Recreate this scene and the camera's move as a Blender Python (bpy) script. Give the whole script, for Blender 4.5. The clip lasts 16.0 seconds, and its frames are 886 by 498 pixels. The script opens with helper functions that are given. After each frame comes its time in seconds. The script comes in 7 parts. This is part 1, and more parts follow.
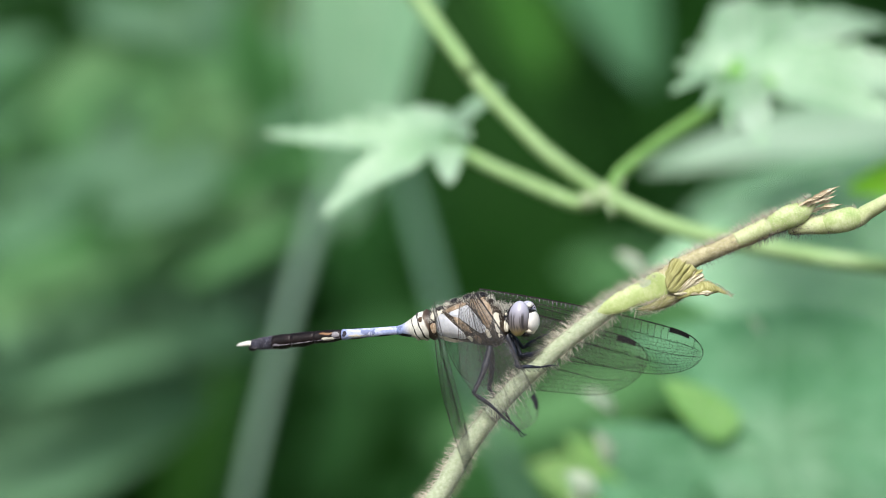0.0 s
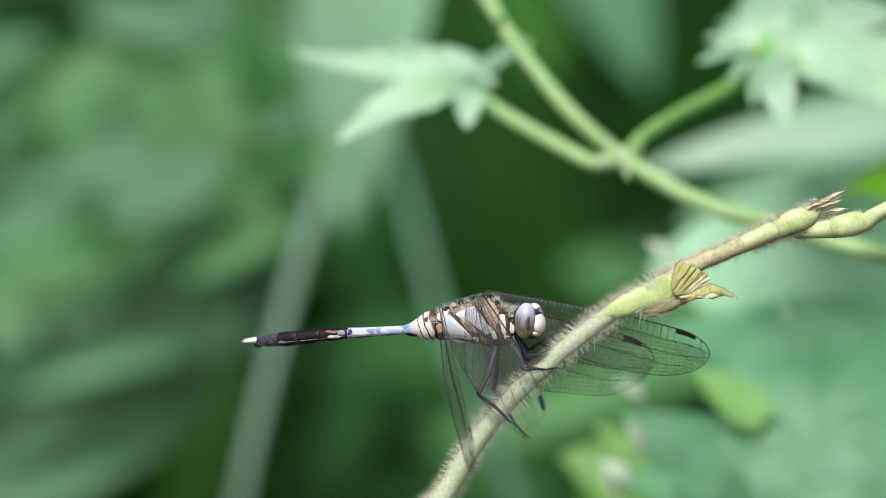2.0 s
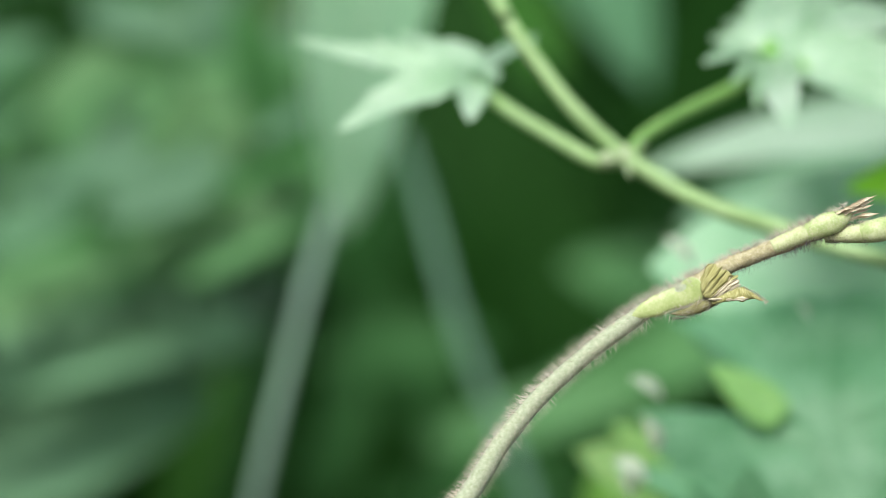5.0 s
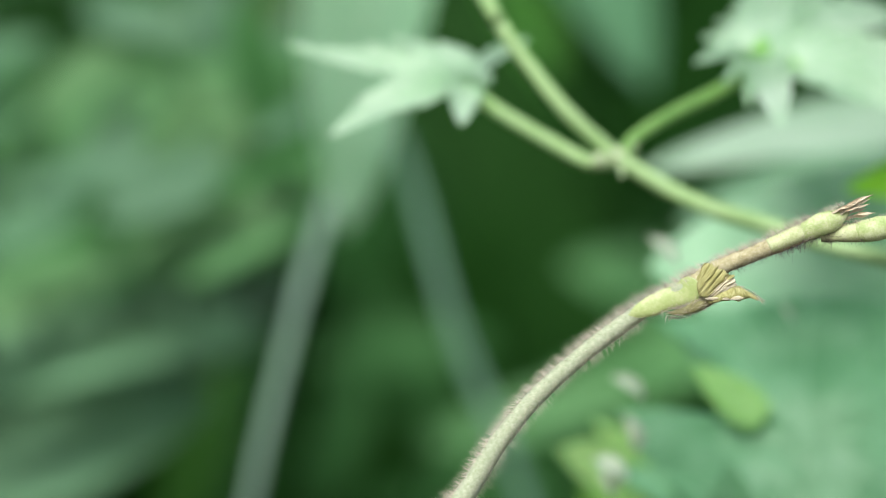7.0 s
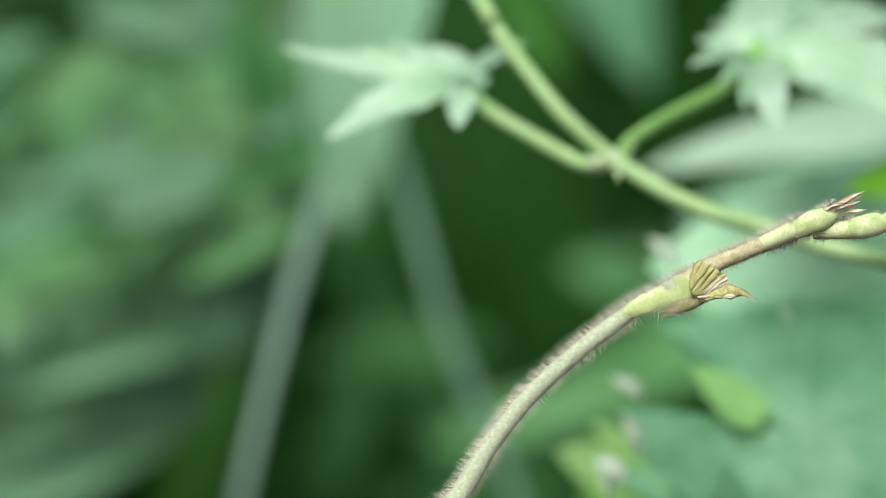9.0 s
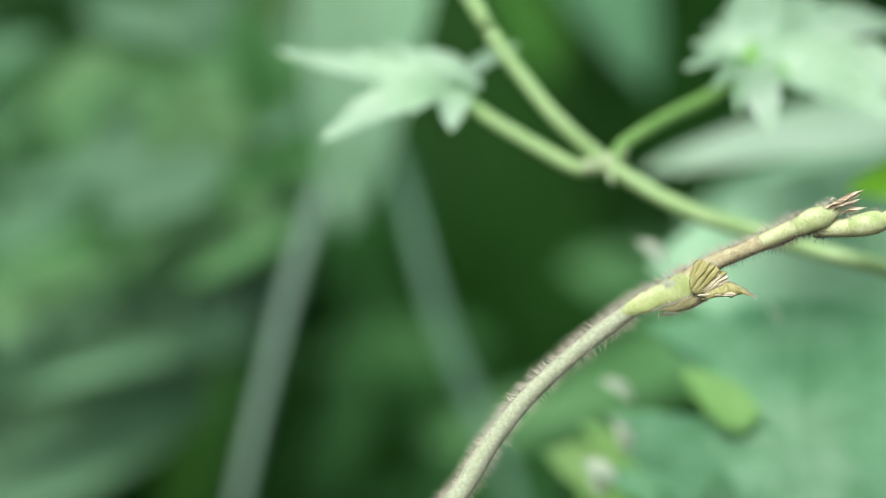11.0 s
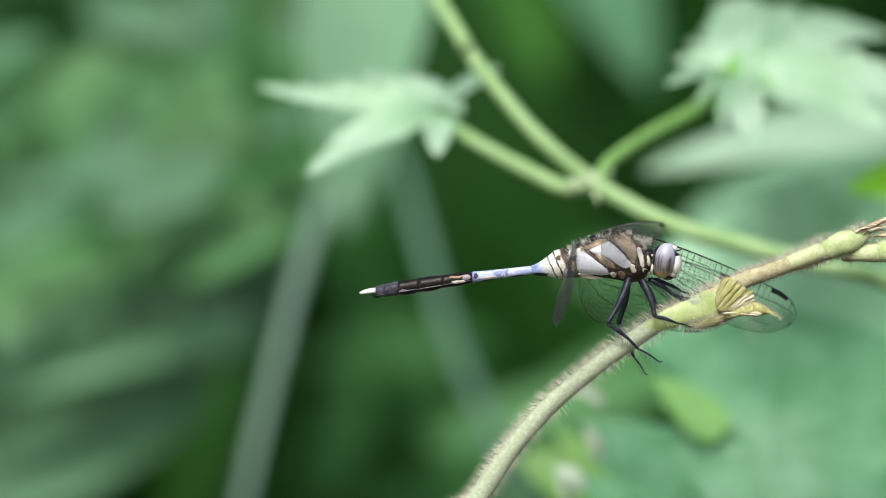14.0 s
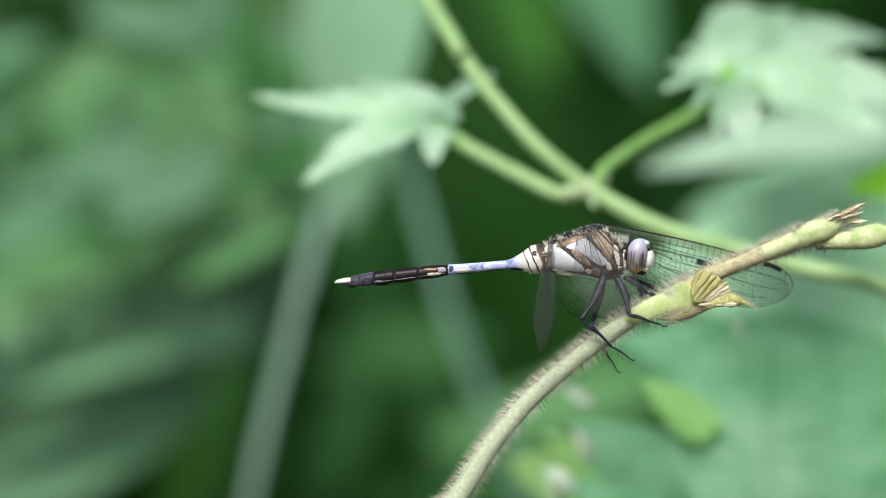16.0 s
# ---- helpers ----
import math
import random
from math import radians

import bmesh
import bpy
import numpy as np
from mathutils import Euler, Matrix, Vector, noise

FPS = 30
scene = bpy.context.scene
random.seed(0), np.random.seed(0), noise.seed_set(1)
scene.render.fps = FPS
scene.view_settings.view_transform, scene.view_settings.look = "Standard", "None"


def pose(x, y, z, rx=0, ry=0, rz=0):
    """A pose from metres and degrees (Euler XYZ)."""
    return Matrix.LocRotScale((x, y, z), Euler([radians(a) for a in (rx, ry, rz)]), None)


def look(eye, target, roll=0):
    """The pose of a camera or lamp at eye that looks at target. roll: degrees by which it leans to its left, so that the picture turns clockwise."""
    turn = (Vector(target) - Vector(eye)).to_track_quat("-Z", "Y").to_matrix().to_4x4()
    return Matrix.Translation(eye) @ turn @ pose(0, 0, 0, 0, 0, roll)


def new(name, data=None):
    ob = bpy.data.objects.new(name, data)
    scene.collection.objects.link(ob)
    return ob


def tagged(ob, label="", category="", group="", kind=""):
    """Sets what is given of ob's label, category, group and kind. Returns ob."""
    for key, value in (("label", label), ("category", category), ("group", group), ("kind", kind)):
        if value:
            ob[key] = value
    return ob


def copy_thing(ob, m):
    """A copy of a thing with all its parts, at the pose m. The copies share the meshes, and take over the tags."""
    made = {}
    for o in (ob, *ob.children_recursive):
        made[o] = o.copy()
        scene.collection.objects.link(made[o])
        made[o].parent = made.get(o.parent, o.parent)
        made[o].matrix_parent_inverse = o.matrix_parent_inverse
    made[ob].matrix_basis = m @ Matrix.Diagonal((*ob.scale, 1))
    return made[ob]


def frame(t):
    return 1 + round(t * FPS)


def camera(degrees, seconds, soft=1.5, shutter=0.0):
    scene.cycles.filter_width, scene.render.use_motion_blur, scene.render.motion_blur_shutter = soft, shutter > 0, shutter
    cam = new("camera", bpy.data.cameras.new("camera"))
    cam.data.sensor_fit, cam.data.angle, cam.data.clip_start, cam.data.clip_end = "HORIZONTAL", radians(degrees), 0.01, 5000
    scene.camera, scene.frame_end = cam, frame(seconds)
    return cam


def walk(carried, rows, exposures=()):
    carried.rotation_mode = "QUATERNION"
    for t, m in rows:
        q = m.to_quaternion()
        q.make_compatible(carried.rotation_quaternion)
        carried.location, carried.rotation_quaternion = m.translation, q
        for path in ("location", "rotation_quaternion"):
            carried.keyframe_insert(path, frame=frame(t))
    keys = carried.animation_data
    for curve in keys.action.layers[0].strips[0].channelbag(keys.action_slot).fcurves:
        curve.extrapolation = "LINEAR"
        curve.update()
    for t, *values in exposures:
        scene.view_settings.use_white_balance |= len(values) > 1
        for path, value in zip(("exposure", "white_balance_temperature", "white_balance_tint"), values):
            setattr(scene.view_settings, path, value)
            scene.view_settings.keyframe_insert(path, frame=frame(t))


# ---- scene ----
MM = 0.001
EYE = (0.0, -2.0, 0.9)

# the long lens on a tripod, focused on the perch two metres away
cam = camera(4.041, 16.0, soft=0.65, shutter=0.85)
cam.data.dof.use_dof = True
cam.data.dof.focus_distance = 2.0
cam.data.dof.aperture_fstop = 14.0
cam.data.dof.aperture_blades = 0
walk(cam, [(0.0, look(EYE, (0, 0, 0.9))), (16.0, look(EYE, (0, 0, 0.9)))],
     exposures=[(0.0, 0.28), (16.0, 0.28)])

# bright, slightly veiled daylight from high behind the camera's left shoulder
world = bpy.data.worlds.new("daylight")
scene.world = world
world.use_nodes = True
sky = world.node_tree.nodes.new("ShaderNodeTexSky")
sky.sky_type, sky.sun_disc = "NISHITA", False
sky.sun_elevation, sky.sun_rotation = radians(43), radians(192)
sky.air_density, sky.dust_density, sky.ozone_density = 1.0, 3.0, 1.0
world.node_tree.links.new(sky.outputs[0], world.node_tree.nodes["Background"].inputs[0])
world.node_tree.nodes["Background"].inputs[1].default_value = 0.11
sun = new("sun", bpy.data.lights.new("sun", "SUN"))
sun.data.energy, sun.data.angle, sun.data.color = 3.0, radians(20), (1.0, 0.97, 0.91)
sun.matrix_world = look((-0.7, -3.2, 4.0), (0, 0, 0.9))


# ---- materials ----
def node(tree, kind, **inputs):
    n = tree.nodes.new(kind)
    for key, value in inputs.items():
        n.inputs[key.replace("_", " ")].default_value = value
    return n


def base(name, colour, rough=0.5, **more):
    m = bpy.data.materials.new(name)
    m.use_nodes = True
    b = m.node_tree.nodes["Principled BSDF"]
    b.inputs["Base Color"].default_value = (*colour, 1)
    b.inputs["Roughness"].default_value = rough
    for key, value in more.items():
        b.inputs[key.replace("_", " ")].default_value = value
    return m, m.node_tree, b


def ramp(tree, stops, mode="LINEAR"):
    r = tree.nodes.new("ShaderNodeValToRGB")
    r.color_ramp.interpolation = mode
    while len(r.color_ramp.elements) < len(stops):
        r.color_ramp.elements.new(0.5)
    for e, (p, c) in zip(r.color_ramp.elements, stops):
        e.position, e.color = p, (*c, 1)
    return r


def grained(name, dark, mid, light, scale, rough=0.5, bump=0.3, fine=6.0, coords="Object", **more):
    """Colour that varies at two scales, with a matching relief."""
    m, t, b = base(name, mid, rough, **more)
    co = t.nodes.new("ShaderNodeTexCoord")
    n1 = node(t, "ShaderNodeTexNoise", Scale=scale, Detail=4.0, Roughness=0.6)
    n2 = node(t, "ShaderNodeTexNoise", Scale=scale * fine, Detail=3.0, Roughness=0.7)
    for n in (n1, n2):
        t.links.new(co.outputs[coords], n.inputs["Vector"])
    mix = node(t, "ShaderNodeMath")
    mix.operation = "MULTIPLY_ADD"
    mix.inputs[1].default_value = 0.4
    t.links.new(n2.outputs[0], mix.inputs[0])
    half = node(t, "ShaderNodeMath")
    half.operation = "MULTIPLY"
    half.inputs[1].default_value = 0.6
    t.links.new(n1.outputs[0], half.inputs[0])
    t.links.new(half.outputs[0], mix.inputs[2])
    r = ramp(t, [(0.32, dark), (0.5, mid), (0.68, light)])
    t.links.new(mix.outputs[0], r.inputs[0])
    t.links.new(r.outputs[0], b.inputs["Base Color"])
    bp = node(t, "ShaderNodeBump", Strength=bump, Distance=0.0002)
    t.links.new(mix.outputs[0], bp.inputs["Height"])
    t.links.new(bp.outputs[0], b.inputs["Normal"])
    return m


def leafy(name, dark, mid, light, vein, rough=0.42, through_light=0.3, scale=60.0, gloss=0.22):
    """Leaf: mottled blade, pale midrib and slanting side veins, some light passing through."""
    m, t, b = base(name, mid, rough)
    b.inputs["Specular IOR Level"].default_value = gloss
    co = t.nodes.new("ShaderNodeTexCoord")
    n1 = node(t, "ShaderNodeTexNoise", Scale=scale, Detail=4.0)
    n2 = node(t, "ShaderNodeTexNoise", Scale=scale * 9, Detail=2.0)
    t.links.new(co.outputs["Object"], n1.inputs["Vector"])
    t.links.new(co.outputs["Object"], n2.inputs["Vector"])
    add = node(t, "ShaderNodeMath")
    add.operation = "MULTIPLY_ADD"
    add.inputs[1].default_value = 0.25
    t.links.new(n2.outputs[0], add.inputs[0])
    t.links.new(n1.outputs[0], add.inputs[2])
    r = ramp(t, [(0.42, dark), (0.62, mid), (0.82, light)])
    t.links.new(add.outputs[0], r.inputs[0])
    uv = t.nodes.new("ShaderNodeSeparateXYZ")
    t.links.new(co.outputs["UV"], uv.inputs[0])
    side = node(t, "ShaderNodeMath")
    side.operation = "ABSOLUTE"
    t.links.new(uv.outputs[1], side.inputs[0])
    slant = node(t, "ShaderNodeMath")
    slant.operation = "MULTIPLY_ADD"
    slant.inputs[1].default_value = -0.22
    t.links.new(side.outputs[0], slant.inputs[0])
    t.links.new(uv.outputs[0], slant.inputs[2])
    saw = node(t, "ShaderNodeMath")
    saw.operation = "PINGPONG"
    saw.inputs[1].default_value = 0.06
    t.links.new(slant.outputs[0], saw.inputs[0])
    near = node(t, "ShaderNodeMath")
    near.operation = "MINIMUM"
    t.links.new(saw.outputs[0], near.inputs[0])
    rib = node(t, "ShaderNodeMath")
    rib.operation = "MULTIPLY"
    rib.inputs[1].default_value = 0.14
    t.links.new(side.outputs[0], rib.inputs[0])
    t.links.new(rib.outputs[0], near.inputs[1])
    lines = ramp(t, [(0.0, (1, 1, 1)), (0.012, (0, 0, 0))])
    t.links.new(near.outputs[0], lines.inputs[0])
    mx = t.nodes.new("ShaderNodeMixRGB")
    mx.inputs[2].default_value = (*vein, 1)
    t.links.new(lines.outputs[0], mx.inputs[0])
    t.links.new(r.outputs[0], mx.inputs[1])
    t.links.new(mx.outputs[0], b.inputs["Base Color"])
    bp = node(t, "ShaderNodeBump", Strength=0.35, Distance=0.0004)
    t.links.new(add.outputs[0], bp.inputs["Height"])
    t.links.new(bp.outputs[0], b.inputs["Normal"])
    tl = t.nodes.new("ShaderNodeBsdfTranslucent")
    warm = t.nodes.new("ShaderNodeMixRGB")
    warm.blend_type = "MULTIPLY"
    warm.inputs[0].default_value = 1.0
    warm.inputs[2].default_value = (0.75, 1.2, 0.45, 1)
    t.links.new(mx.outputs[0], warm.inputs[1])
    t.links.new(warm.outputs[0], tl.inputs["Color"])
    sh = node(t, "ShaderNodeMixShader")
    sh.inputs[0].default_value = through_light
    t.links.new(b.outputs[0], sh.inputs[1])
    t.links.new(tl.outputs[0], sh.inputs[2])
    t.links.new(sh.outputs[0], t.nodes["Material Output"].inputs[0])
    return m


STEM = grained("downy_stem", (0.31, 0.39, 0.24), (0.43, 0.505, 0.345), (0.57, 0.63, 0.49), 1500, 0.85, 0.8)
STEM_YOUNG = grained("young_stem", (0.38, 0.46, 0.20), (0.52, 0.60, 0.32), (0.66, 0.72, 0.48), 600, 0.75, 0.6)
STEM_BROWN = grained("brownish_stem", (0.30, 0.27, 0.15), (0.47, 0.44, 0.26), (0.68, 0.66, 0.46), 1100, 0.85, 0.8)
BRACT = grained("green_bract", (0.32, 0.45, 0.14), (0.42, 0.53, 0.21), (0.54, 0.62, 0.32), 260, 0.42, 0.35)
FUZZ = grained("pale_hairs", (0.50, 0.46, 0.37), (0.64, 0.61, 0.50), (0.78, 0.75, 0.65), 700, 0.7, 0.1)
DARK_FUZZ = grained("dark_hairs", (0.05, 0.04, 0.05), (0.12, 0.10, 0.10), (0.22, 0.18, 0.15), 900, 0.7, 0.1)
VINE = grained("smooth_vine", (0.21, 0.38, 0.13), (0.28, 0.46, 0.19), (0.35, 0.53, 0.26), 160, 0.55, 0.3)
PETIOLE = grained("green_petiole", (0.13, 0.30, 0.07), (0.19, 0.39, 0.10), (0.27, 0.47, 0.16), 160, 0.55, 0.3)
VINE_NODE = grained("pale_node", (0.26, 0.38, 0.18), (0.36, 0.48, 0.27), (0.48, 0.56, 0.38), 300, 0.6, 0.4)
LEAF_PALE = leafy("pale_leaf", (0.26, 0.46, 0.28), (0.38, 0.59, 0.405), (0.53, 0.71, 0.56), (0.57, 0.74, 0.59), 0.36, 0.25, 70.0, 0.4)
LEAF_BLUE = leafy("blue_green_leaf", (0.078, 0.24, 0.108), (0.12, 0.31, 0.16), (0.17, 0.375, 0.22), (0.19, 0.40, 0.24), 0.45, 0.2, 130.0, 0.25)
LEAF_MID = leafy("mid_leaf", (0.054, 0.17, 0.054), (0.084, 0.235, 0.081), (0.122, 0.31, 0.12), (0.14, 0.33, 0.137), 0.6, 0.25)
LEAF_HANG = leafy("soft_green_leaf", (0.29, 0.58, 0.34), (0.36, 0.68, 0.43), (0.44, 0.74, 0.51), (0.46, 0.74, 0.51), 0.5, 0.25)
LEAF_DARK = leafy("dark_leaf", (0.022, 0.095, 0.022), (0.040, 0.145, 0.038), (0.062, 0.195, 0.058), (0.065, 0.2, 0.06), 0.6, 0.35, gloss=0.06)
LEAF_LIME = leafy("lime_leaf", (0.20, 0.42, 0.13), (0.26, 0.50, 0.16), (0.32, 0.56, 0.20), (0.33, 0.57, 0.22), 0.5, 0.3)
LEAF_BRIGHT = leafy("bright_lime_leaf", (0.33, 0.74, 0.04), (0.42, 0.84, 0.06), (0.50, 0.88, 0.10), (0.5, 0.8, 0.15), 0.5, 0.45)
# near-black green: the shade inside the thicket is painted into this leaf colour
LEAF_DEEP_SHADE = leafy("deep_shade_leaf", (0.006, 0.032, 0.004), (0.011, 0.052, 0.007), (0.02, 0.08, 0.014), (0.02, 0.08, 0.014), 0.6, 0.3, gloss=0.06)
# darker copy of the thicket green, with shade mixed into the colour
LEAF_DARKER = leafy("shade_toned_leaf", (0.03, 0.11, 0.03), (0.045, 0.15, 0.045), (0.06, 0.19, 0.06), (0.07, 0.2, 0.07), 0.6, 0.25, gloss=0.06)
LEAF_FOREST = leafy("forest_leaf", (0.04, 0.16, 0.02), (0.06, 0.21, 0.03), (0.09, 0.27, 0.05), (0.1, 0.28, 0.06), 0.6, 0.3)
# another darkened leaf green; half-shade comes from the colour itself
LEAF_SHADE = leafy("half_shade_toned_leaf", (0.025, 0.10, 0.025), (0.04, 0.14, 0.04), (0.06, 0.18, 0.058), (0.07, 0.19, 0.065), 0.6, 0.25, gloss=0.1)
LEAF_FRESHER = leafy("clear_green_leaf", (0.08, 0.19, 0.075), (0.11, 0.245, 0.102), (0.145, 0.30, 0.135), (0.155, 0.31, 0.145), 0.6, 0.25, gloss=0.12)
LEAF_TEAL = leafy("teal_leaf", (0.06, 0.175, 0.08), (0.088, 0.225, 0.11), (0.125, 0.28, 0.15), (0.14, 0.3, 0.17), 0.55, 0.2)
LEAF_OLIVE = leafy("olive_leaf", (0.035, 0.08, 0.02), (0.055, 0.115, 0.033), (0.08, 0.15, 0.05), (0.09, 0.16, 0.06), 0.6, 0.2, gloss=0.1)
LEAF_CENTRE = leafy("yellow_green_leaf", (0.21, 0.47, 0.12), (0.28, 0.56, 0.17), (0.36, 0.62, 0.25), (0.38, 0.64, 0.28), 0.45, 0.3)
LEAF_YOUNG = leafy("young_lime_leaf", (0.14, 0.36, 0.085), (0.19, 0.43, 0.115), (0.25, 0.50, 0.17), (0.27, 0.52, 0.2), 0.5, 0.3)
LEAF_RIM = leafy("dried_highlit_leaf", (0.42, 0.53, 0.40), (0.56, 0.67, 0.53), (0.70, 0.78, 0.67), (0.70, 0.78, 0.66), 0.45, 0.2)
LEAF_DULL = leafy("dull_leaf", (0.034, 0.090, 0.048), (0.050, 0.120, 0.067), (0.07, 0.156, 0.092), (0.075, 0.165, 0.1), 0.6, 0.15)
LEAF_SOFT = leafy("soft_pale_leaf", (0.20, 0.43, 0.25), (0.28, 0.53, 0.33), (0.36, 0.61, 0.41), (0.38, 0.62, 0.43), 0.5, 0.22)
LEAF_MILK = leafy("milky_leaf", (0.25, 0.41, 0.28), (0.32, 0.49, 0.35), (0.40, 0.56, 0.43), (0.40, 0.56, 0.43), 0.45, 0.22)
LEAF_VIVID = leafy("vivid_leaf", (0.10, 0.28, 0.04), (0.145, 0.36, 0.06), (0.20, 0.43, 0.09), (0.22, 0.45, 0.11), 0.5, 0.35)
LEAF_GREY = leafy("greyish_leaf", (0.056, 0.145, 0.075), (0.085, 0.195, 0.108), (0.122, 0.255, 0.152), (0.13, 0.27, 0.165), 0.6, 0.15)
LEAF_GREYER = leafy("dusty_leaf", (0.098, 0.235, 0.118), (0.136, 0.295, 0.156), (0.172, 0.355, 0.20), (0.178, 0.36, 0.205), 0.6, 0.15)
STALK_GREY = leafy("greyish_stalk", (0.115, 0.225, 0.155), (0.165, 0.29, 0.215), (0.22, 0.35, 0.275), (0.22, 0.35, 0.275), 0.5, 0.2, 9.0)
STALK_DARK = leafy("dark_leaf_stalk", (0.03, 0.10, 0.03), (0.05, 0.14, 0.05), (0.08, 0.19, 0.08), (0.08, 0.19, 0.08), 0.6, 0.1, gloss=0.06)
STALK_GREEN = leafy("green_stalk", (0.08, 0.22, 0.13), (0.12, 0.28, 0.18), (0.165, 0.33, 0.23), (0.18, 0.35, 0.25), 0.5, 0.2)
def fibrous(name, dark, mid, light):
    """Dry plant fibre: fine lengthwise streaks."""
    m, t, b = base(name, mid, 0.75)
    co = t.nodes.new("ShaderNodeTexCoord")
    mp = t.nodes.new("ShaderNodeMapping")
    mp.inputs["Scale"].default_value = (1.4, 16.0, 1.0)
    ns = node(t, "ShaderNodeTexNoise", Scale=1.6, Detail=5.0, Roughness=0.65)
    t.links.new(co.outputs["UV"], mp.inputs[0])
    t.links.new(mp.outputs[0], ns.inputs["Vector"])
    rp = ramp(t, [(0.30, dark), (0.5, mid), (0.68, light)])
    t.links.new(ns.outputs[0], rp.inputs[0])
    t.links.new(rp.outputs[0], b.inputs["Base Color"])
    bp = node(t, "ShaderNodeBump", Strength=0.8, Distance=0.0003)
    t.links.new(ns.outputs[0], bp.inputs["Height"])
    t.links.new(bp.outputs[0], b.inputs["Normal"])
    return m


BUD = grained("mottled_bud", (0.30, 0.45, 0.14), (0.46, 0.57, 0.26), (0.66, 0.72, 0.47), 420, 0.55, 0.5)
PAPER = fibrous("dry_sheath", (0.20, 0.19, 0.06), (0.38, 0.38, 0.14), (0.62, 0.61, 0.33))
PAPER_WOOL = fibrous("woolly_sheath", (0.46, 0.40, 0.25), (0.70, 0.65, 0.47), (0.86, 0.83, 0.70))
PAPER_DARK = fibrous("dark_dry_sheath", (0.09, 0.085, 0.035), (0.24, 0.24, 0.10), (0.44, 0.45, 0.24))
STRAW = grained("dry_straw", (0.36, 0.29, 0.18), (0.60, 0.52, 0.38), (0.78, 0.72, 0.58), 900, 0.75, 0.5)
SOIL = grained("soil", (0.03, 0.022, 0.014), (0.06, 0.045, 0.03), (0.10, 0.08, 0.05), 30, 0.9, 0.8)


def ringed(name, stops, lo, hi, rough=0.35, slant=0.0, wobble=0.0, coat=0.0):
    """Bands of colour along the body's length, slanting with height."""
    m, t, b = base(name, stops[0][1], rough)
    b.inputs["Coat Weight"].default_value = coat
    co = t.nodes.new("ShaderNodeTexCoord")
    sep = t.nodes.new("ShaderNodeSeparateXYZ")
    ns = node(t, "ShaderNodeTexNoise", Scale=700.0, Detail=3.0)
    t.links.new(co.outputs["Object"], ns.inputs["Vector"])
    t.links.new(co.outputs["Object"], sep.inputs[0])
    a = node(t, "ShaderNodeMath")
    a.operation = "MULTIPLY_ADD"
    a.inputs[1].default_value = slant
    t.links.new(sep.outputs[2], a.inputs[0])
    t.links.new(sep.outputs[0], a.inputs[2])
    c = node(t, "ShaderNodeMath")
    c.operation = "MULTIPLY_ADD"
    c.inputs[1].default_value = wobble
    t.links.new(ns.outputs[0], c.inputs[0])
    t.links.new(a.outputs[0], c.inputs[2])
    mr = t.nodes.new("ShaderNodeMapRange")
    mr.inputs[1].default_value, mr.inputs[2].default_value = lo + wobble * 0.5, hi + wobble * 0.5
    t.links.new(c.outputs[0], mr.inputs[0])
    r = ramp(t, stops)
    t.links.new(mr.outputs[0], r.inputs[0])
    grain = node(t, "ShaderNodeTexNoise", Scale=2500.0, Detail=3.0)
    t.links.new(co.outputs["Object"], grain.inputs["Vector"])
    tone = ramp(t, [(0.3, (0.78, 0.78, 0.78)), (0.7, (1.08, 1.08, 1.08))])
    t.links.new(grain.outputs[0], tone.inputs[0])
    mul = t.nodes.new("ShaderNodeMixRGB")
    mul.blend_type = "MULTIPLY"
    mul.inputs[0].default_value = 1.0
    t.links.new(r.outputs[0], mul.inputs[1])
    t.links.new(tone.outputs[0], mul.inputs[2])
    t.links.new(mul.outputs[0], b.inputs["Base Color"])
    bp = node(t, "ShaderNodeBump", Strength=0.25, Distance=0.0001)
    t.links.new(grain.outputs[0], bp.inputs["Height"])
    t.links.new(bp.outputs[0], b.inputs["Normal"])
    return m


CREAM, BROWN, INK = (0.76, 0.76, 0.70), (0.10, 0.065, 0.045), (0.012, 0.011, 0.013)
THORAX = grained("brown_furry_shell", (0.010, 0.008, 0.007), (0.034, 0.026, 0.020), (0.16, 0.125, 0.095), 420, 0.6, 0.5, Specular_IOR_Level=0.2)
ASH_MAT = grained("ash_grey_panel", (0.46, 0.48, 0.53), (0.60, 0.63, 0.70), (0.78, 0.79, 0.80), 300, 0.45, 0.3)
TAN_MAT = grained("tan_panel", (0.10, 0.065, 0.035), (0.30, 0.21, 0.13), (0.62, 0.52, 0.41), 330, 0.5, 0.4)
INK_MAT = grained("black_shell", (0.008, 0.008, 0.010), (0.014, 0.013, 0.016), (0.03, 0.028, 0.03), 900, 0.3, 0.3, Specular_IOR_Level=0.22)
BROWN_MAT = grained("brown_shell", (0.05, 0.03, 0.02), (0.09, 0.06, 0.04), (0.14, 0.09, 0.06), 900, 0.4, 0.3, Specular_IOR_Level=0.22)
BLACK_SEG = grained("dark_segment", (0.006, 0.005, 0.006), (0.012, 0.009, 0.010), (0.034, 0.024, 0.026), 600, 0.35, 0.4, Specular_IOR_Level=0.22)
SLATE_SEG = grained("slate_segment", (0.012, 0.012, 0.018), (0.035, 0.035, 0.052), (0.12, 0.12, 0.17), 900, 0.45, 0.5, Specular_IOR_Level=0.22)
KEEL_MAT = grained("pale_keel", (0.10, 0.10, 0.13), (0.22, 0.21, 0.25), (0.38, 0.37, 0.40), 900, 0.5, 0.2)
DUSK_MAT = grained("dusky_blue", (0.12, 0.15, 0.32), (0.22, 0.27, 0.50), (0.36, 0.42, 0.66), 700, 0.5, 0.2)
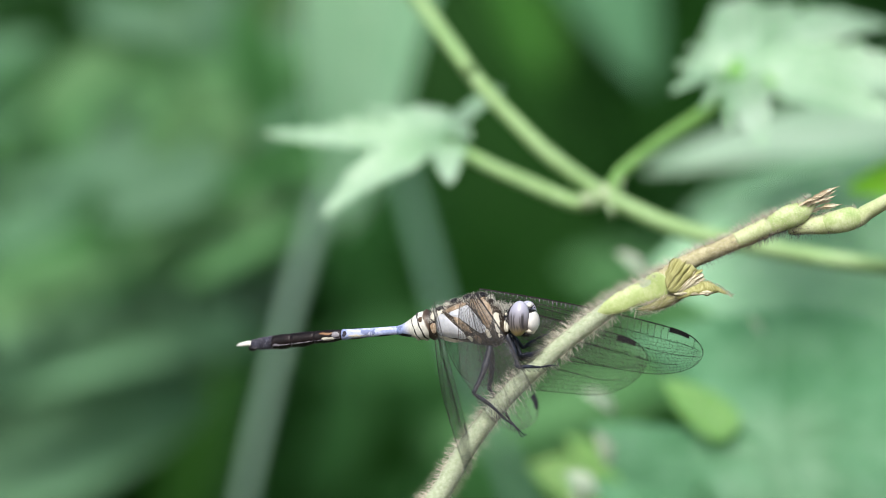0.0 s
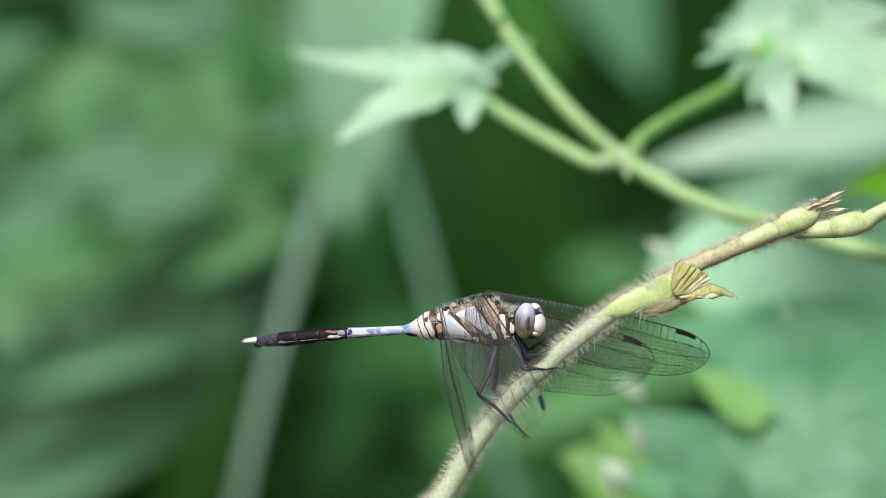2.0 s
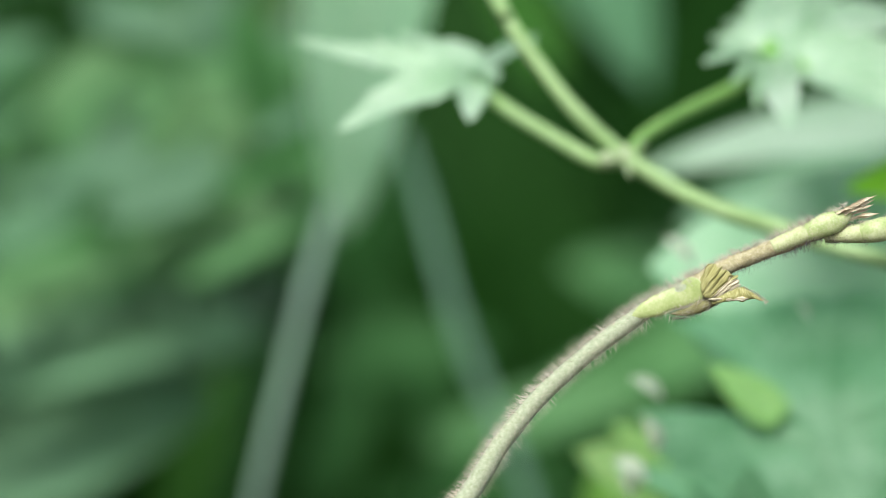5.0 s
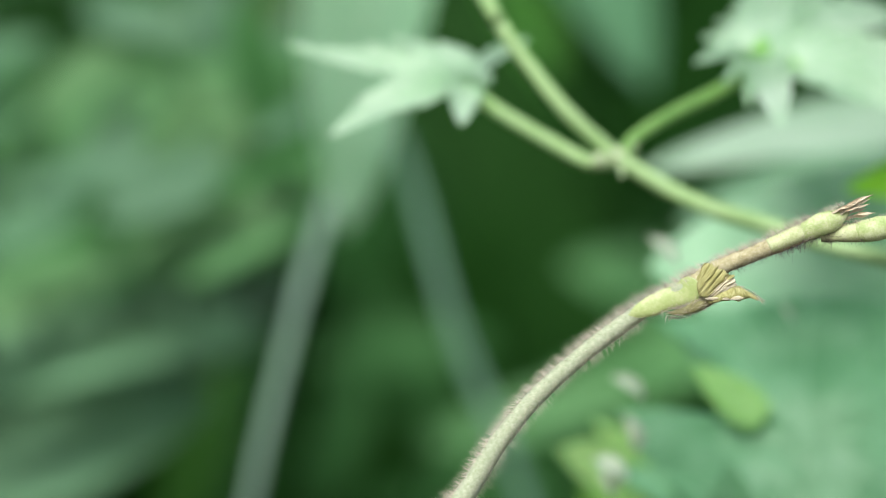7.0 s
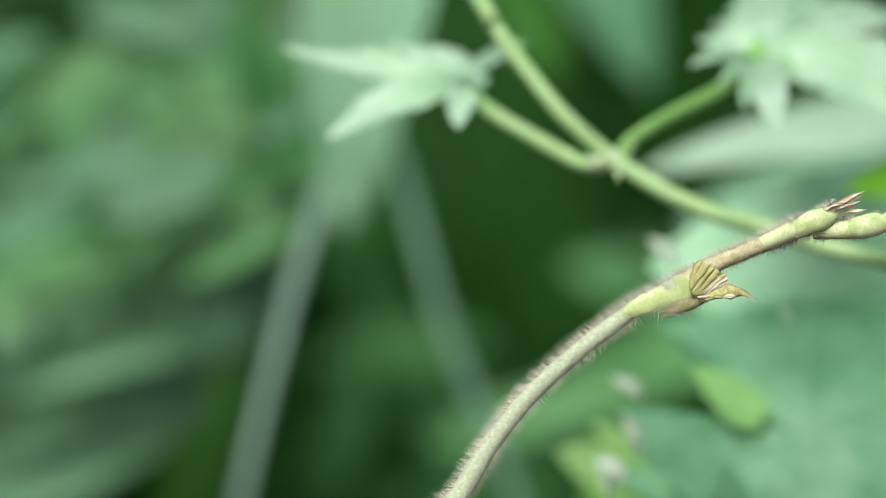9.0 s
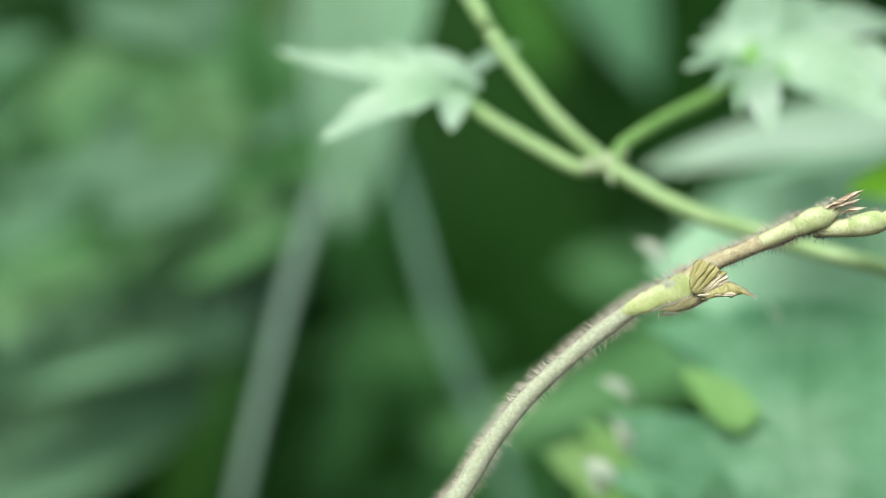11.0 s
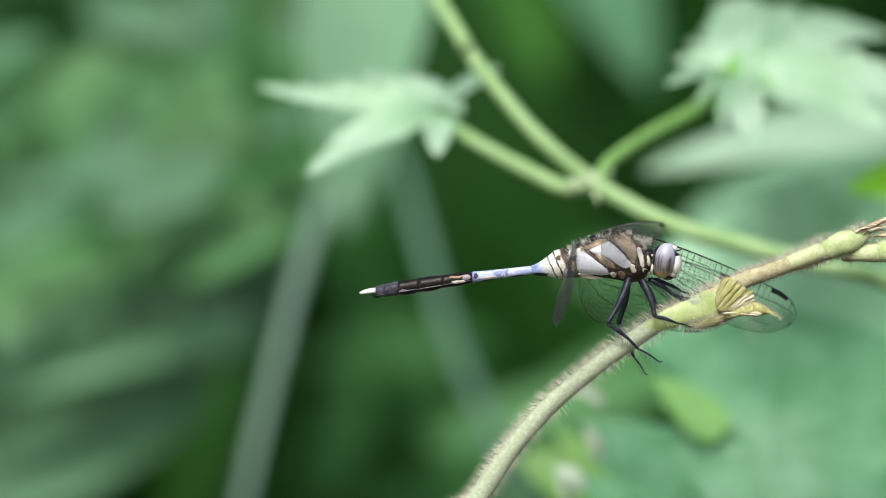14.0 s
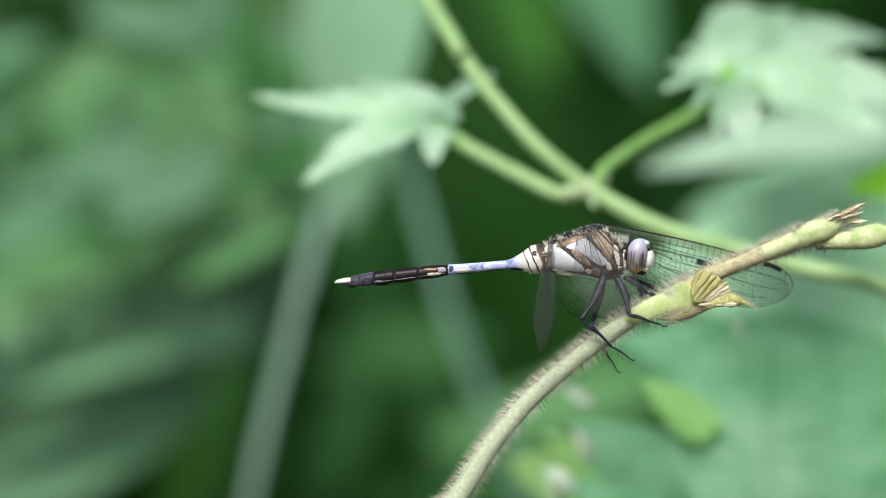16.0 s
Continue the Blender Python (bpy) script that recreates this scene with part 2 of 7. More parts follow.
WHITE_MAT = grained("chalk_white", (0.66, 0.66, 0.62), (0.78, 0.78, 0.74), (0.85, 0.85, 0.82), 800, 0.45, 0.2)
CREAM_MAT = grained("cream_shell", (0.60, 0.56, 0.44), (0.72, 0.69, 0.58), (0.80, 0.78, 0.70), 800, 0.45, 0.2)
BLUE_MAT = grained("blue_bloom", (0.17, 0.22, 0.46), (0.42, 0.50, 0.82), (0.72, 0.76, 0.90), 420, 0.5, 0.2)
ORANGE_MAT = grained("orange_patch", (0.14, 0.06, 0.025), (0.28, 0.14, 0.07), (0.42, 0.26, 0.15), 700, 0.4, 0.3)
LEG_MAT = grained("slate_black_leg", (0.005, 0.006, 0.011), (0.013, 0.016, 0.028), (0.055, 0.064, 0.10), 900, 0.34, 0.4, Specular_IOR_Level=0.35)


def eye_material():
    """Compound eye: straw below, grey-violet above, with upright dark streaks across its middle."""
    m, t, b = base("compound_eye", (0.3, 0.3, 0.34), 0.32)
    co = t.nodes.new("ShaderNodeTexCoord")
    sep = t.nodes.new("ShaderNodeSeparateXYZ")
    t.links.new(co.outputs["Object"], sep.inputs[0])
    rise = t.nodes.new("ShaderNodeMapRange")
    rise.inputs[1].default_value, rise.inputs[2].default_value = -0.0033, 0.0026
    t.links.new(sep.outputs[2], rise.inputs[0])
    tone = ramp(t, [(0.0, (0.36, 0.28, 0.09)), (0.14, (0.30, 0.24, 0.12)), (0.26, (0.17, 0.15, 0.13)), (0.5, (0.25, 0.24, 0.28)), (0.75, (0.40, 0.40, 0.50)), (1.0, (0.52, 0.53, 0.66))])
    t.links.new(rise.outputs[0], tone.inputs[0])
    mp = t.nodes.new("ShaderNodeMapping")
    mp.inputs["Scale"].default_value = (2400, 700, 150)
    mp.inputs["Rotation"].default_value = (0, radians(8), 0)
    ns = node(t, "ShaderNodeTexNoise", Scale=1.0, Detail=1.5, Roughness=0.5)
    t.links.new(co.outputs["Object"], mp.inputs[0])
    t.links.new(mp.outputs[0], ns.inputs["Vector"])
    streak = ramp(t, [(0.46, (0, 0, 0)), (0.54, (1, 1, 1))])
    t.links.new(ns.outputs[0], streak.inputs[0])
    zone = ramp(t, [(0.10, (0, 0, 0)), (0.28, (1, 1, 1)), (0.55, (1, 1, 1)), (0.68, (0, 0, 0))])
    t.links.new(rise.outputs[0], zone.inputs[0])
    both = node(t, "ShaderNodeMath")
    both.operation = "MULTIPLY"
    t.links.new(streak.outputs[0], both.inputs[0])
    t.links.new(zone.outputs[0], both.inputs[1])
    mx = t.nodes.new("ShaderNodeMixRGB")
    mx.inputs[2].default_value = (0.04, 0.036, 0.04, 1)
    t.links.new(both.outputs[0], mx.inputs[0])
    t.links.new(tone.outputs[0], mx.inputs[1])
    t.links.new(mx.outputs[0], b.inputs["Base Color"])
    return m


EYE_MAT = eye_material()
WAIST = ringed("blue_and_cream_waist", [(0.0, (0.30, 0.40, 0.76)), (0.16, (0.40, 0.49, 0.80)), (0.27, (0.66, 0.70, 0.80)), (0.36, CREAM), (0.468, CREAM), (0.474, INK), (0.498, INK), (0.504, CREAM),
               (0.648, CREAM), (0.654, INK), (0.684, INK), (0.690, CREAM), (0.80, CREAM), (0.84, BROWN), (1.0, INK)],
               -0.0065, 0.0005, 0.45, 0.4, 0.0005)
FLUFF = grained("pale_fluff", (0.55, 0.52, 0.44), (0.74, 0.72, 0.64), (0.86, 0.85, 0.79), 900, 0.8, 0.1)
VEIN_MAT = grained("wing_vein", (0.010, 0.009, 0.009), (0.020, 0.018, 0.017), (0.06, 0.055, 0.05), 900, 0.35, 0.1, Specular_IOR_Level=0.22)


def membrane_material():
    m = bpy.data.materials.new("wing_membrane")
    m.use_nodes = True
    t = m.node_tree
    t.nodes.remove(t.nodes["Principled BSDF"])
    clear = t.nodes.new("ShaderNodeBsdfTransparent")
    gloss = node(t, "ShaderNodeBsdfGlossy", Roughness=0.38)
    haze = node(t, "ShaderNodeBsdfDiffuse")
    haze.inputs["Color"].default_value = (0.27, 0.27, 0.26, 1)
    ns = node(t, "ShaderNodeTexNoise", Scale=900.0, Detail=2.0)
    bp = node(t, "ShaderNodeBump", Strength=0.6, Distance=0.0002)
    t.links.new(ns.outputs[0], bp.inputs["Height"])
    t.links.new(bp.outputs[0], gloss.inputs["Normal"])
    one, two = t.nodes.new("ShaderNodeMixShader"), t.nodes.new("ShaderNodeMixShader")
    one.inputs[0].default_value = 0.085
    lw = node(t, "ShaderNodeLayerWeight", Blend=0.25)
    pw = t.nodes.new("ShaderNodeMapRange")
    pw.inputs[1].default_value, pw.inputs[2].default_value = 0.25, 1.0
    pw.inputs[3].default_value, pw.inputs[4].default_value = 0.008, 0.08
    t.links.new(lw.outputs["Facing"], pw.inputs[0])
    t.links.new(pw.outputs[0], two.inputs[0])
    t.links.new(clear.outputs[0], one.inputs[1])
    t.links.new(haze.outputs[0], one.inputs[2])
    t.links.new(one.outputs[0], two.inputs[1])
    t.links.new(gloss.outputs[0], two.inputs[2])
    t.links.new(two.outputs[0], t.nodes["Material Output"].inputs[0])
    return m


MEMBRANE = membrane_material()


HEAD = {}


# ---- mesh tools ----
def part(name, bm, material, parent=None, label="", smooth=True, origin=(0, 0, 0)):
    """Link a bmesh as one mesh object under a thing; origin: where the thing stands."""
    if any(origin):
        bm.transform(Matrix.Translation(-Vector(origin)))
    me = bpy.data.meshes.new(name)
    bm.to_mesh(me)
    bm.free()
    if smooth:
        me.polygons.foreach_set("use_smooth", [True] * len(me.polygons))
    for mat in (material if isinstance(material, (list, tuple)) else [material]):
        me.materials.append(mat)
    ob = new(name, me)
    ob.parent = parent
    if label:
        tagged(ob, label)
    return ob


def thing(name, at, label, category, group="", kind=""):
    ob = new(name)
    ob.empty_display_size = 0.005
    ob.location = at
    return tagged(ob, label, category, group, kind)


def spline(points, n):
    """Smooth path through the points (Catmull-Rom), n steps per stretch."""
    p = [Vector(q) for q in points]
    p = [p[0] * 2 - p[1]] + p + [p[-1] * 2 - p[-2]]
    out = []
    for i in range(1, len(p) - 2):
        for k in range(n):
            s = k / n
            a, b, c, d = p[i - 1], p[i], p[i + 1], p[i + 2]
            out.append(0.5 * (2 * b + (c - a) * s + (2 * a - 5 * b + 4 * c - d) * s * s + (3 * b - a - 3 * c + d) * s ** 3))
    return out + [p[-2]]


def tube(bm, path, radii, sides=14, flat=1.0, lump=0.0, cap=True):
    """A round stem along the path; radii: one number, or a list of them spread over its length."""
    if not isinstance(radii, (list, tuple)):
        radii = [radii, radii]
    rings, up = [], Vector((0, -1, 0))
    for i, c in enumerate(path):
        d = (path[min(i + 1, len(path) - 1)] - path[max(i - 1, 0)]).normalized()
        side = d.cross(up).normalized()
        u2 = side.cross(d)
        s = i / (len(path) - 1) * (len(radii) - 1)
        k = min(int(s), len(radii) - 2)
        r = radii[k] + (radii[k + 1] - radii[k]) * (s - k)
        ring = []
        for j in range(sides):
            a = 2 * math.pi * j / sides
            rr = r * (1 + lump * noise.noise(Vector((c.x * 400 + math.cos(a), c.z * 400 + math.sin(a), i * 0.15))))
            ring.append(bm.verts.new(c + (side * math.cos(a) + u2 * math.sin(a) * flat) * rr))
        rings.append(ring)
    for a, b in zip(rings, rings[1:]):
        for j in range(sides):
            bm.faces.new((a[j], a[(j + 1) % sides], b[(j + 1) % sides], b[j]))
    if cap:
        bm.faces.new(rings[0][::-1])
        bm.faces.new(rings[-1])
    return bm


def blade(bm, root, tip, width, face=(0, -0.8, 0.6), fold=0.18, sag=0.08, teeth=0, depth=0.12, shape=(0.75, 0.9), nx=18, ny=4, wave=0.0):
    """One leaf blade or lobe from root to tip: folded along its midrib, arched, with a toothed edge."""
    root, tip = Vector(root), Vector(tip)
    ax = tip - root
    length = ax.length
    ax.normalize()
    nm = Vector(face)
    nm = (nm - ax * nm.dot(ax)).normalized()
    sd = nm.cross(ax)
    uv = bm.loops.layers.uv.verify()
    peak = shape[0] / (shape[0] + shape[1])
    top = peak ** shape[0] * (1 - peak) ** shape[1]
    grid = []
    for i in range(nx + 1):
        s = i / nx
        w = width / 2 * (s ** shape[0]) * ((1 - s) ** shape[1]) / top if 0 < s < 1 else 0.0
        w = max(w, width * 0.012)
        if teeth:
            w *= 1 - depth * ((s * teeth) % 1.0)
        arch = length * sag * 4 * s * (1 - s)
        row = []
        for j in range(-ny, ny + 1):
            v = j / ny
            rip = wave * length * math.sin(s * 9 + v * 2.3) * v * v
            p = root + ax * (length * s) + sd * (w * v) + nm * (arch + fold * w * abs(v) + rip)
            row.append((bm.verts.new(p), (s, v)))
        grid.append(row)
    for a, b in zip(grid, grid[1:]):
        for j in range(2 * ny):
            q = (a[j], b[j], b[j + 1], a[j + 1])
            fc = bm.faces.new([x[0] for x in q])
            for lp, x in zip(fc.loops, q):
                lp[uv].uv = x[1]
    return bm


def lobed(bm, centre, tips, face, sag=0.05, teeth=7, fold=0.2, depth=0.16):
    """A palmate leaf: pointed toothed lobes that meet at the leaf stalk."""
    for x, y, z, w, *own in tips:
        blade(bm, centre, Vector(centre) + Vector((x, y, z)), w, face, fold, own[0] if own else sag, teeth, depth, (0.55, 0.85), 42, 5, 0.008)
    return bm


def broad(bm, centre, tips, face, sink=0.6, wave=0.03, rings=22, steps=420, teeth=60, bend=0.12):
    """A broad leaf blade round the end of its stalk: lobes with sinuses between, toothed rim, puckered surface."""
    c = Vector(centre)
    nm = Vector(face).normalized()
    uv = bm.loops.layers.uv.verify()
    ex = Vector((1, 0, 0)) - nm * nm.x
    ex.normalize()
    ez = ex.cross(nm)
    pts = []
    for x, y, z in tips:
        v = Vector((x, y, z))
        pts.append((math.atan2(v.dot(ez), v.dot(ex)) % (2 * math.pi), v.length))
    pts.sort()
    pts = [(pts[-1][0] - 2 * math.pi, pts[-1][1])] + pts + [(pts[0][0] + 2 * math.pi, pts[0][1])]
    rim = []
    for k in range(steps):
        a = 2 * math.pi * k / steps
        for (a0, r0), (a1, r1) in zip(pts, pts[1:]):
            if a0 <= a < a1:
                s = (a - a0) / (a1 - a0)
                r = (r0 + (r1 - r0) * s) * (1 - (1 - sink) * (1 - abs(2 * s - 1) ** 1.3))
                rim.append((a, r * (1 - 0.05 * ((k * teeth / steps) % 1.0)), (s if s < 0.5 else s - 1) * 2))
    rows = []
    for i in range(rings + 1):
        f = i / rings
        row = []
        for a, r, v in rim:
            d = ex * math.cos(a) * r * f + ez * math.sin(a) * r * f
            q = c + d
            h = wave * r * f * math.cos(v * math.pi) + 0.0012 * noise.noise(q * 90) + 0.0003 * noise.noise(q * 420) - bend * r * f * f
            row.append((bm.verts.new(q + nm * h), (f, v * 0.8)))
        rows.append(row)
    n = len(rim)
    for a, b in zip(rows, rows[1:]):
        for j in range(n):
            q = (a[j], b[j], b[(j + 1) % n], a[(j + 1) % n])
            fc = bm.faces.new([x[0] for x in q])
            for lp, x in zip(fc.loops, q):
                lp[uv].uv = x[1]
    bmesh.ops.remove_doubles(bm, verts=[x[0] for x in rows[0]], dist=1e-7)
    bmesh.ops.recalc_face_normals(bm, faces=bm.faces)
    return bm


def ball(bm, centre, radii, rows=12, cols=18, turn=None):
    m = Matrix.Translation(centre) @ (turn or Matrix()) @ Matrix.Diagonal((*radii, 1))
    bmesh.ops.create_uvsphere(bm, u_segments=cols, v_segments=rows, radius=1.0, matrix=m)
    return bm


def bristle(verts, faces, root, tip, r):
    """A hair: a slim three-sided cone."""
    root, tip = Vector(root), Vector(tip)
    d = (tip - root).normalized()
    a = d.orthogonal().normalized() * r
    b = d.cross(a)
    k = len(verts)
    verts.extend([root + a, root - a * 0.5 + b * 0.87, root - a * 0.5 - b * 0.87, tip])
    faces.extend([(k, k + 1, k + 3), (k + 1, k + 2, k + 3), (k + 2, k, k + 3)])


def hairs(name, verts, faces, material, parent, label, origin):
    me = bpy.data.meshes.new(name)
    o = Vector(origin)
    me.from_pydata([v - o for v in verts], [], faces)
    me.materials.append(material)
    ob = new(name, me)
    ob.parent = parent
    return tagged(ob, label, kind="stuff")


# ---- ground and hedge behind ----
def ground():
    bm = bmesh.new()
    n = 60
    vs = []
    for i in range(n + 1):
        for j in range(n + 1):
            u, v = (i / n * 2 - 1), (j / n * 2 - 1)
            x, y = 600 * u ** 5 + 6 * u, 600 * v ** 5 + 6 * v
            h = 0.05 * noise.noise(Vector((x * 0.8, y * 0.8, 0))) if abs(x) < 40 and abs(y) < 40 else 0
            vs.append(bm.verts.new((x, y, h - 0.02)))
    for i in range(n):
        for j in range(n):
            a = i * (n + 1) + j
            bm.faces.new((vs[a], vs[a + n + 1], vs[a + n + 2], vs[a + 1]))
    return tagged(part("ground", bm, SOIL), "dark bare soil under the plants", "ground", kind="structure")


def leaf_mass(name, count, box, size, material, label, seed, category="foliage", drop=0.5):
    """Countless leaves of a thicket, each a small folded arched blade, as one mesh."""
    rnd = random.Random(seed)
    verts, faces, uvs = [], [], []
    (x0, x1), (y0, y1), (z0, z1) = box
    made = 0
    while made < count:
        c = Vector((rnd.uniform(x0, x1), rnd.uniform(y0, y1), rnd.uniform(z0, z1)))
        lump = noise.noise(Vector((c.x * 1.7, c.y * 1.7, 3.1))) + 0.5 * noise.noise(Vector((c.x * 4.3, c.y * 4.3, c.z * 2)))
        reach = (abs(c.x) / x1) ** 4 + (2 * abs(c.y - (y0 + y1) / 2) / (y1 - y0)) ** 4 * 0.8 + (max(0.0, c.z) / z1) ** 3
        if reach + 0.55 * lump > 1.0:
            continue
        made += 1
        ln = rnd.uniform(*size)
        a = rnd.uniform(0, 2 * math.pi)
        ax = Vector((math.cos(a), 0.5 * math.sin(a), rnd.uniform(-1.0, 0.3) * drop)).normalized()
        nm = Vector((rnd.uniform(-0.5, 0.5), -0.8, 0.7 + rnd.uniform(-0.3, 0.3)))
        nm = (nm - ax * nm.dot(ax)).normalized()
        sd = nm.cross(ax)
        w = ln * rnd.uniform(0.24, 0.36)
        k = len(verts)
        prof = [(0, 0.05), (0.18, 0.75), (0.42, 1.0), (0.7, 0.7), (0.9, 0.25), (1.0, 0.02)]
        for s, p in prof:
            for v in (-1, 0, 1):
                verts.append(c + ax * ln * (s - 0.5) + sd * w * p * v + nm * (0.3 * w * p * abs(v) - 0.25 * ln * s * s))
                uvs.append((s, v))
        for i in range(len(prof) - 1):
            for j in range(2):
                a0 = k + i * 3 + j
                faces.append((a0, a0 + 3, a0 + 4, a0 + 1))
    me = bpy.data.meshes.new(name)
    me.from_pydata(verts, [], faces)
    layer = me.uv_layers.new(name="UVMap")
    idx = np.empty(len(me.loops), dtype=np.int32)
    me.loops.foreach_get("vertex_index", idx)
    layer.data.foreach_set("uv", np.array(uvs, dtype=np.float32)[idx].ravel())
    me.polygons.foreach_set("use_smooth", [True] * len(me.polygons))
    me.materials.append(material)
    return tagged(new(name, me), label, category, kind="stuff")


ground()
leaf_mass("thicket", 12500, ((-2.4, 2.4), (1.45, 2.7), (0.02, 2.7)), (0.09, 0.18), LEAF_DARK, "dense dark green thicket of leaves", 3)
leaf_mass("undergrowth", 2600, ((-2.4, 2.4), (0.2, 2.6), (0.02, 0.5)), (0.05, 0.12), LEAF_MID, "low green undergrowth on the soil", 4)

# ---- single large leaves behind ----


def back_leaf(root, tip, width, material, label, face=(0, -0.8, 0.6), sag=0.06, shape=(0.6, 0.8), fold=0.12, stalk=True, name="background_leaf"):
    """A large leaf on its own stalk that rises from the ground."""
    root, tip = Vector(root), Vector(tip)
    ob = thing(name, root, label, "leaf", "large leaves of the thicket")
    part("blade", blade(bmesh.new(), root, tip, width, face, fold, sag, 0, 0.1, shape, 20, 4, 0.01), material, ob, origin=root)
    if stalk:
        out = 1.0 if root.x > 0 else -1.0
        fall = 0.06 if root.z > 0.93 else -0.06
        way = [root, root + Vector((0, 0.03, 0)), root + Vector((0.004 * out, 0.16, fall * 0.3)), root + Vector((0.03 * out, 0.45, fall)), root + Vector((0.08 * out, 1.0, fall * 0.5))]
        part("leaf_stalk", tube(bmesh.new(), spline(way, 8), [0.0010, 0.0014, 0.002], 8), STALK_DARK, ob, origin=root)
    return ob


back_leaf((0.031, 0.36757, 0.83938), (0.03686, 0.36757, 0.86708), 0.01385, LEAF_VIVID, "vivid yellow-green leaf low in the thicket", (0.0, -0.75, 0.66))
back_leaf((-0.0684, 1.14031, 0.79981), (-0.04383, 1.1022, 0.89595), 0.02968, LEAF_DARKER, "shade-toned green leaf of the thicket", (0.0, -0.85, 0.5))
# dark-coloured, downturned leaves stand in for the shaded depth behind the perch
back_leaf((-0.03367, 1.34045, 0.79342), (0.01425, 1.29909, 0.91648), 0.06313, LEAF_DEEP_SHADE, "deep green leaf of the thicket, shade in its colour", (0.0, -0.95, -0.3))
back_leaf((0.05953, 1.34045, 0.79342), (0.01443, 1.34045, 0.94825), 0.06313, LEAF_DEEP_SHADE, "deep green leaf of the thicket, shade in its colour", (0.0, -0.95, -0.3))
back_leaf((-0.00986, 1.42529, 1.01422), (0.02679, 1.38251, 0.89102), 0.05857, LEAF_DEEP_SHADE, "deep green leaf of the thicket, shade in its colour", (0.0, -0.95, -0.3))
back_leaf((0.10763, 1.34045, 0.99636), (0.03801, 1.29909, 0.91648), 0.04810, LEAF_DEEP_SHADE, "deep green leaf of the thicket, shade in its colour", (0.0, -0.95, -0.3))
back_leaf((-0.07367, 1.38251, 0.78447), (-0.02465, 1.34045, 0.88211), 0.05023, LEAF_DEEP_SHADE, "deep green leaf of the thicket, shade in its colour", (0.0, -0.95, -0.3))
back_leaf((-0.13088, 0.95565, 0.87353), (-0.01892, 0.92042, 0.94087), 0.03458, LEAF_MID, "long mid-green leaf of the thicket", (0.1, -0.8, 0.6))
back_leaf((-0.14574, 1.1022, 0.84709), (-0.02477, 0.99143, 0.9109), 0.03490, LEAF_MID, "long mid-green leaf of the thicket", (0.1, -0.8, 0.6))
back_leaf((-0.14224, 1.02777, 0.90559), (-0.04575, 0.95565, 0.94136), 0.03542, LEAF_MID, "long mid-green leaf of the thicket", (0.0, -0.7, 0.7))
back_leaf((-0.0024, 0.40846, 0.99332), (-0.0188, 0.45019, 0.9030), 0.0292, LEAF_HANG, "broad hanging soft green leaf", (-0.2, -0.8, 0.6))
back_leaf((0.00798, 0.68819, 0.99206), (0.04325, 0.62613, 0.93262), 0.02782, LEAF_TEAL, "bluish-green leaf of the thicket", (0.5, -0.85, 0.2))
back_leaf((0.01247, 0.88573, 0.96506), (0.02485, 0.81791, 0.9369), 0.01169, LEAF_FOREST, "yellow-green leaf of the thicket", (0.0, -0.8, 0.6))
back_leaf((0.1189, 0.36757, 0.92248), (0.03708, 0.31432, 0.91468), 0.01598, LEAF_MILK, "pale green leaf of the thicket", (0.0, -0.75, 0.66))
back_leaf((0.1054, 0.21196, 0.9118), (0.0706, 0.20202, 0.91055), 0.01194, LEAF_BRIGHT, "bright yellow-green leaf of the thicket", (0.0, -0.8, 0.6))
back_leaf((0.06605, 0.68819, 0.8856), (0.02613, 0.68819, 0.89649), 0.02056, LEAF_MID, "mid-green leaf of the thicket", (0.0, -0.8, 0.6))
back_leaf((0.07043, 0.62613, 0.88121), (0.01387, 0.65693, 0.86425), 0.01773, LEAF_MID, "mid-green leaf of the thicket", (0.0, -0.8, 0.6))
back_leaf((0.10695, 0.22949, 0.88957), (0.03672, 0.22949, 0.89709), 0.04314, LEAF_SOFT, "pale-green leaf of the thicket", (0.0, -0.8, 0.6))
back_leaf((0.11534, 0.62613, 0.90485), (0.0505, 0.59576, 0.90479), 0.02718, LEAF_SOFT, "bluish-green leaf of the thicket", (0.0, -0.8, 0.6))
back_leaf((0.03158, 0.97347, 0.82386), (-0.02433, 0.93797, 0.89617), 0.01873, LEAF_SHADE, "shade-toned green leaf of the thicket", (0.0, -0.95, -0.3))
back_leaf((-0.10616, 1.25842, 0.99692), (-0.06575, 1.2184, 0.94794), 0.03812, LEAF_DARKER, "shade-toned green leaf of the thicket", (0.0, -0.85, 0.5))
back_leaf((-0.03052, 1.02777, 0.94374), (-0.06111, 0.99143, 0.91494), 0.01499, LEAF_SHADE, "shade-toned green leaf of the thicket", (0.0, -0.95, -0.3))
back_leaf((0.02993, 0.81791, 0.84687), (-0.02389, 0.88573, 0.8365), 0.01395, LEAF_DARKER, "shade-toned green leaf of the thicket", (0.0, -0.85, 0.5))
back_leaf((-0.07368, 0.95565, 0.80969), (-0.05046, 0.92042, 0.86728), 0.01729, LEAF_FOREST, "saturated green leaf of the thicket", (0.0, -0.85, 0.5))
back_leaf((-0.02881, 0.99143, 0.97013), (-0.06002, 0.93797, 0.87369), 0.01212, LEAF_GREY, "dull greyish-green leaf of the thicket", (0.0, -0.9, 0.4))
back_leaf((-0.10198, 0.75, 0.94591), (-0.06856, 0.75, 0.95829), 0.0099, LEAF_DEEP_SHADE, "deep green leaf of the thicket, shade in its colour", (0.0, -0.95, -0.3))
back_leaf((-0.09916, 0.58, 0.93495), (-0.08174, 0.58, 0.94354), 0.00813, LEAF_TEAL, "bluish-green leaf of the thicket", (0.0, -0.8, 0.6))
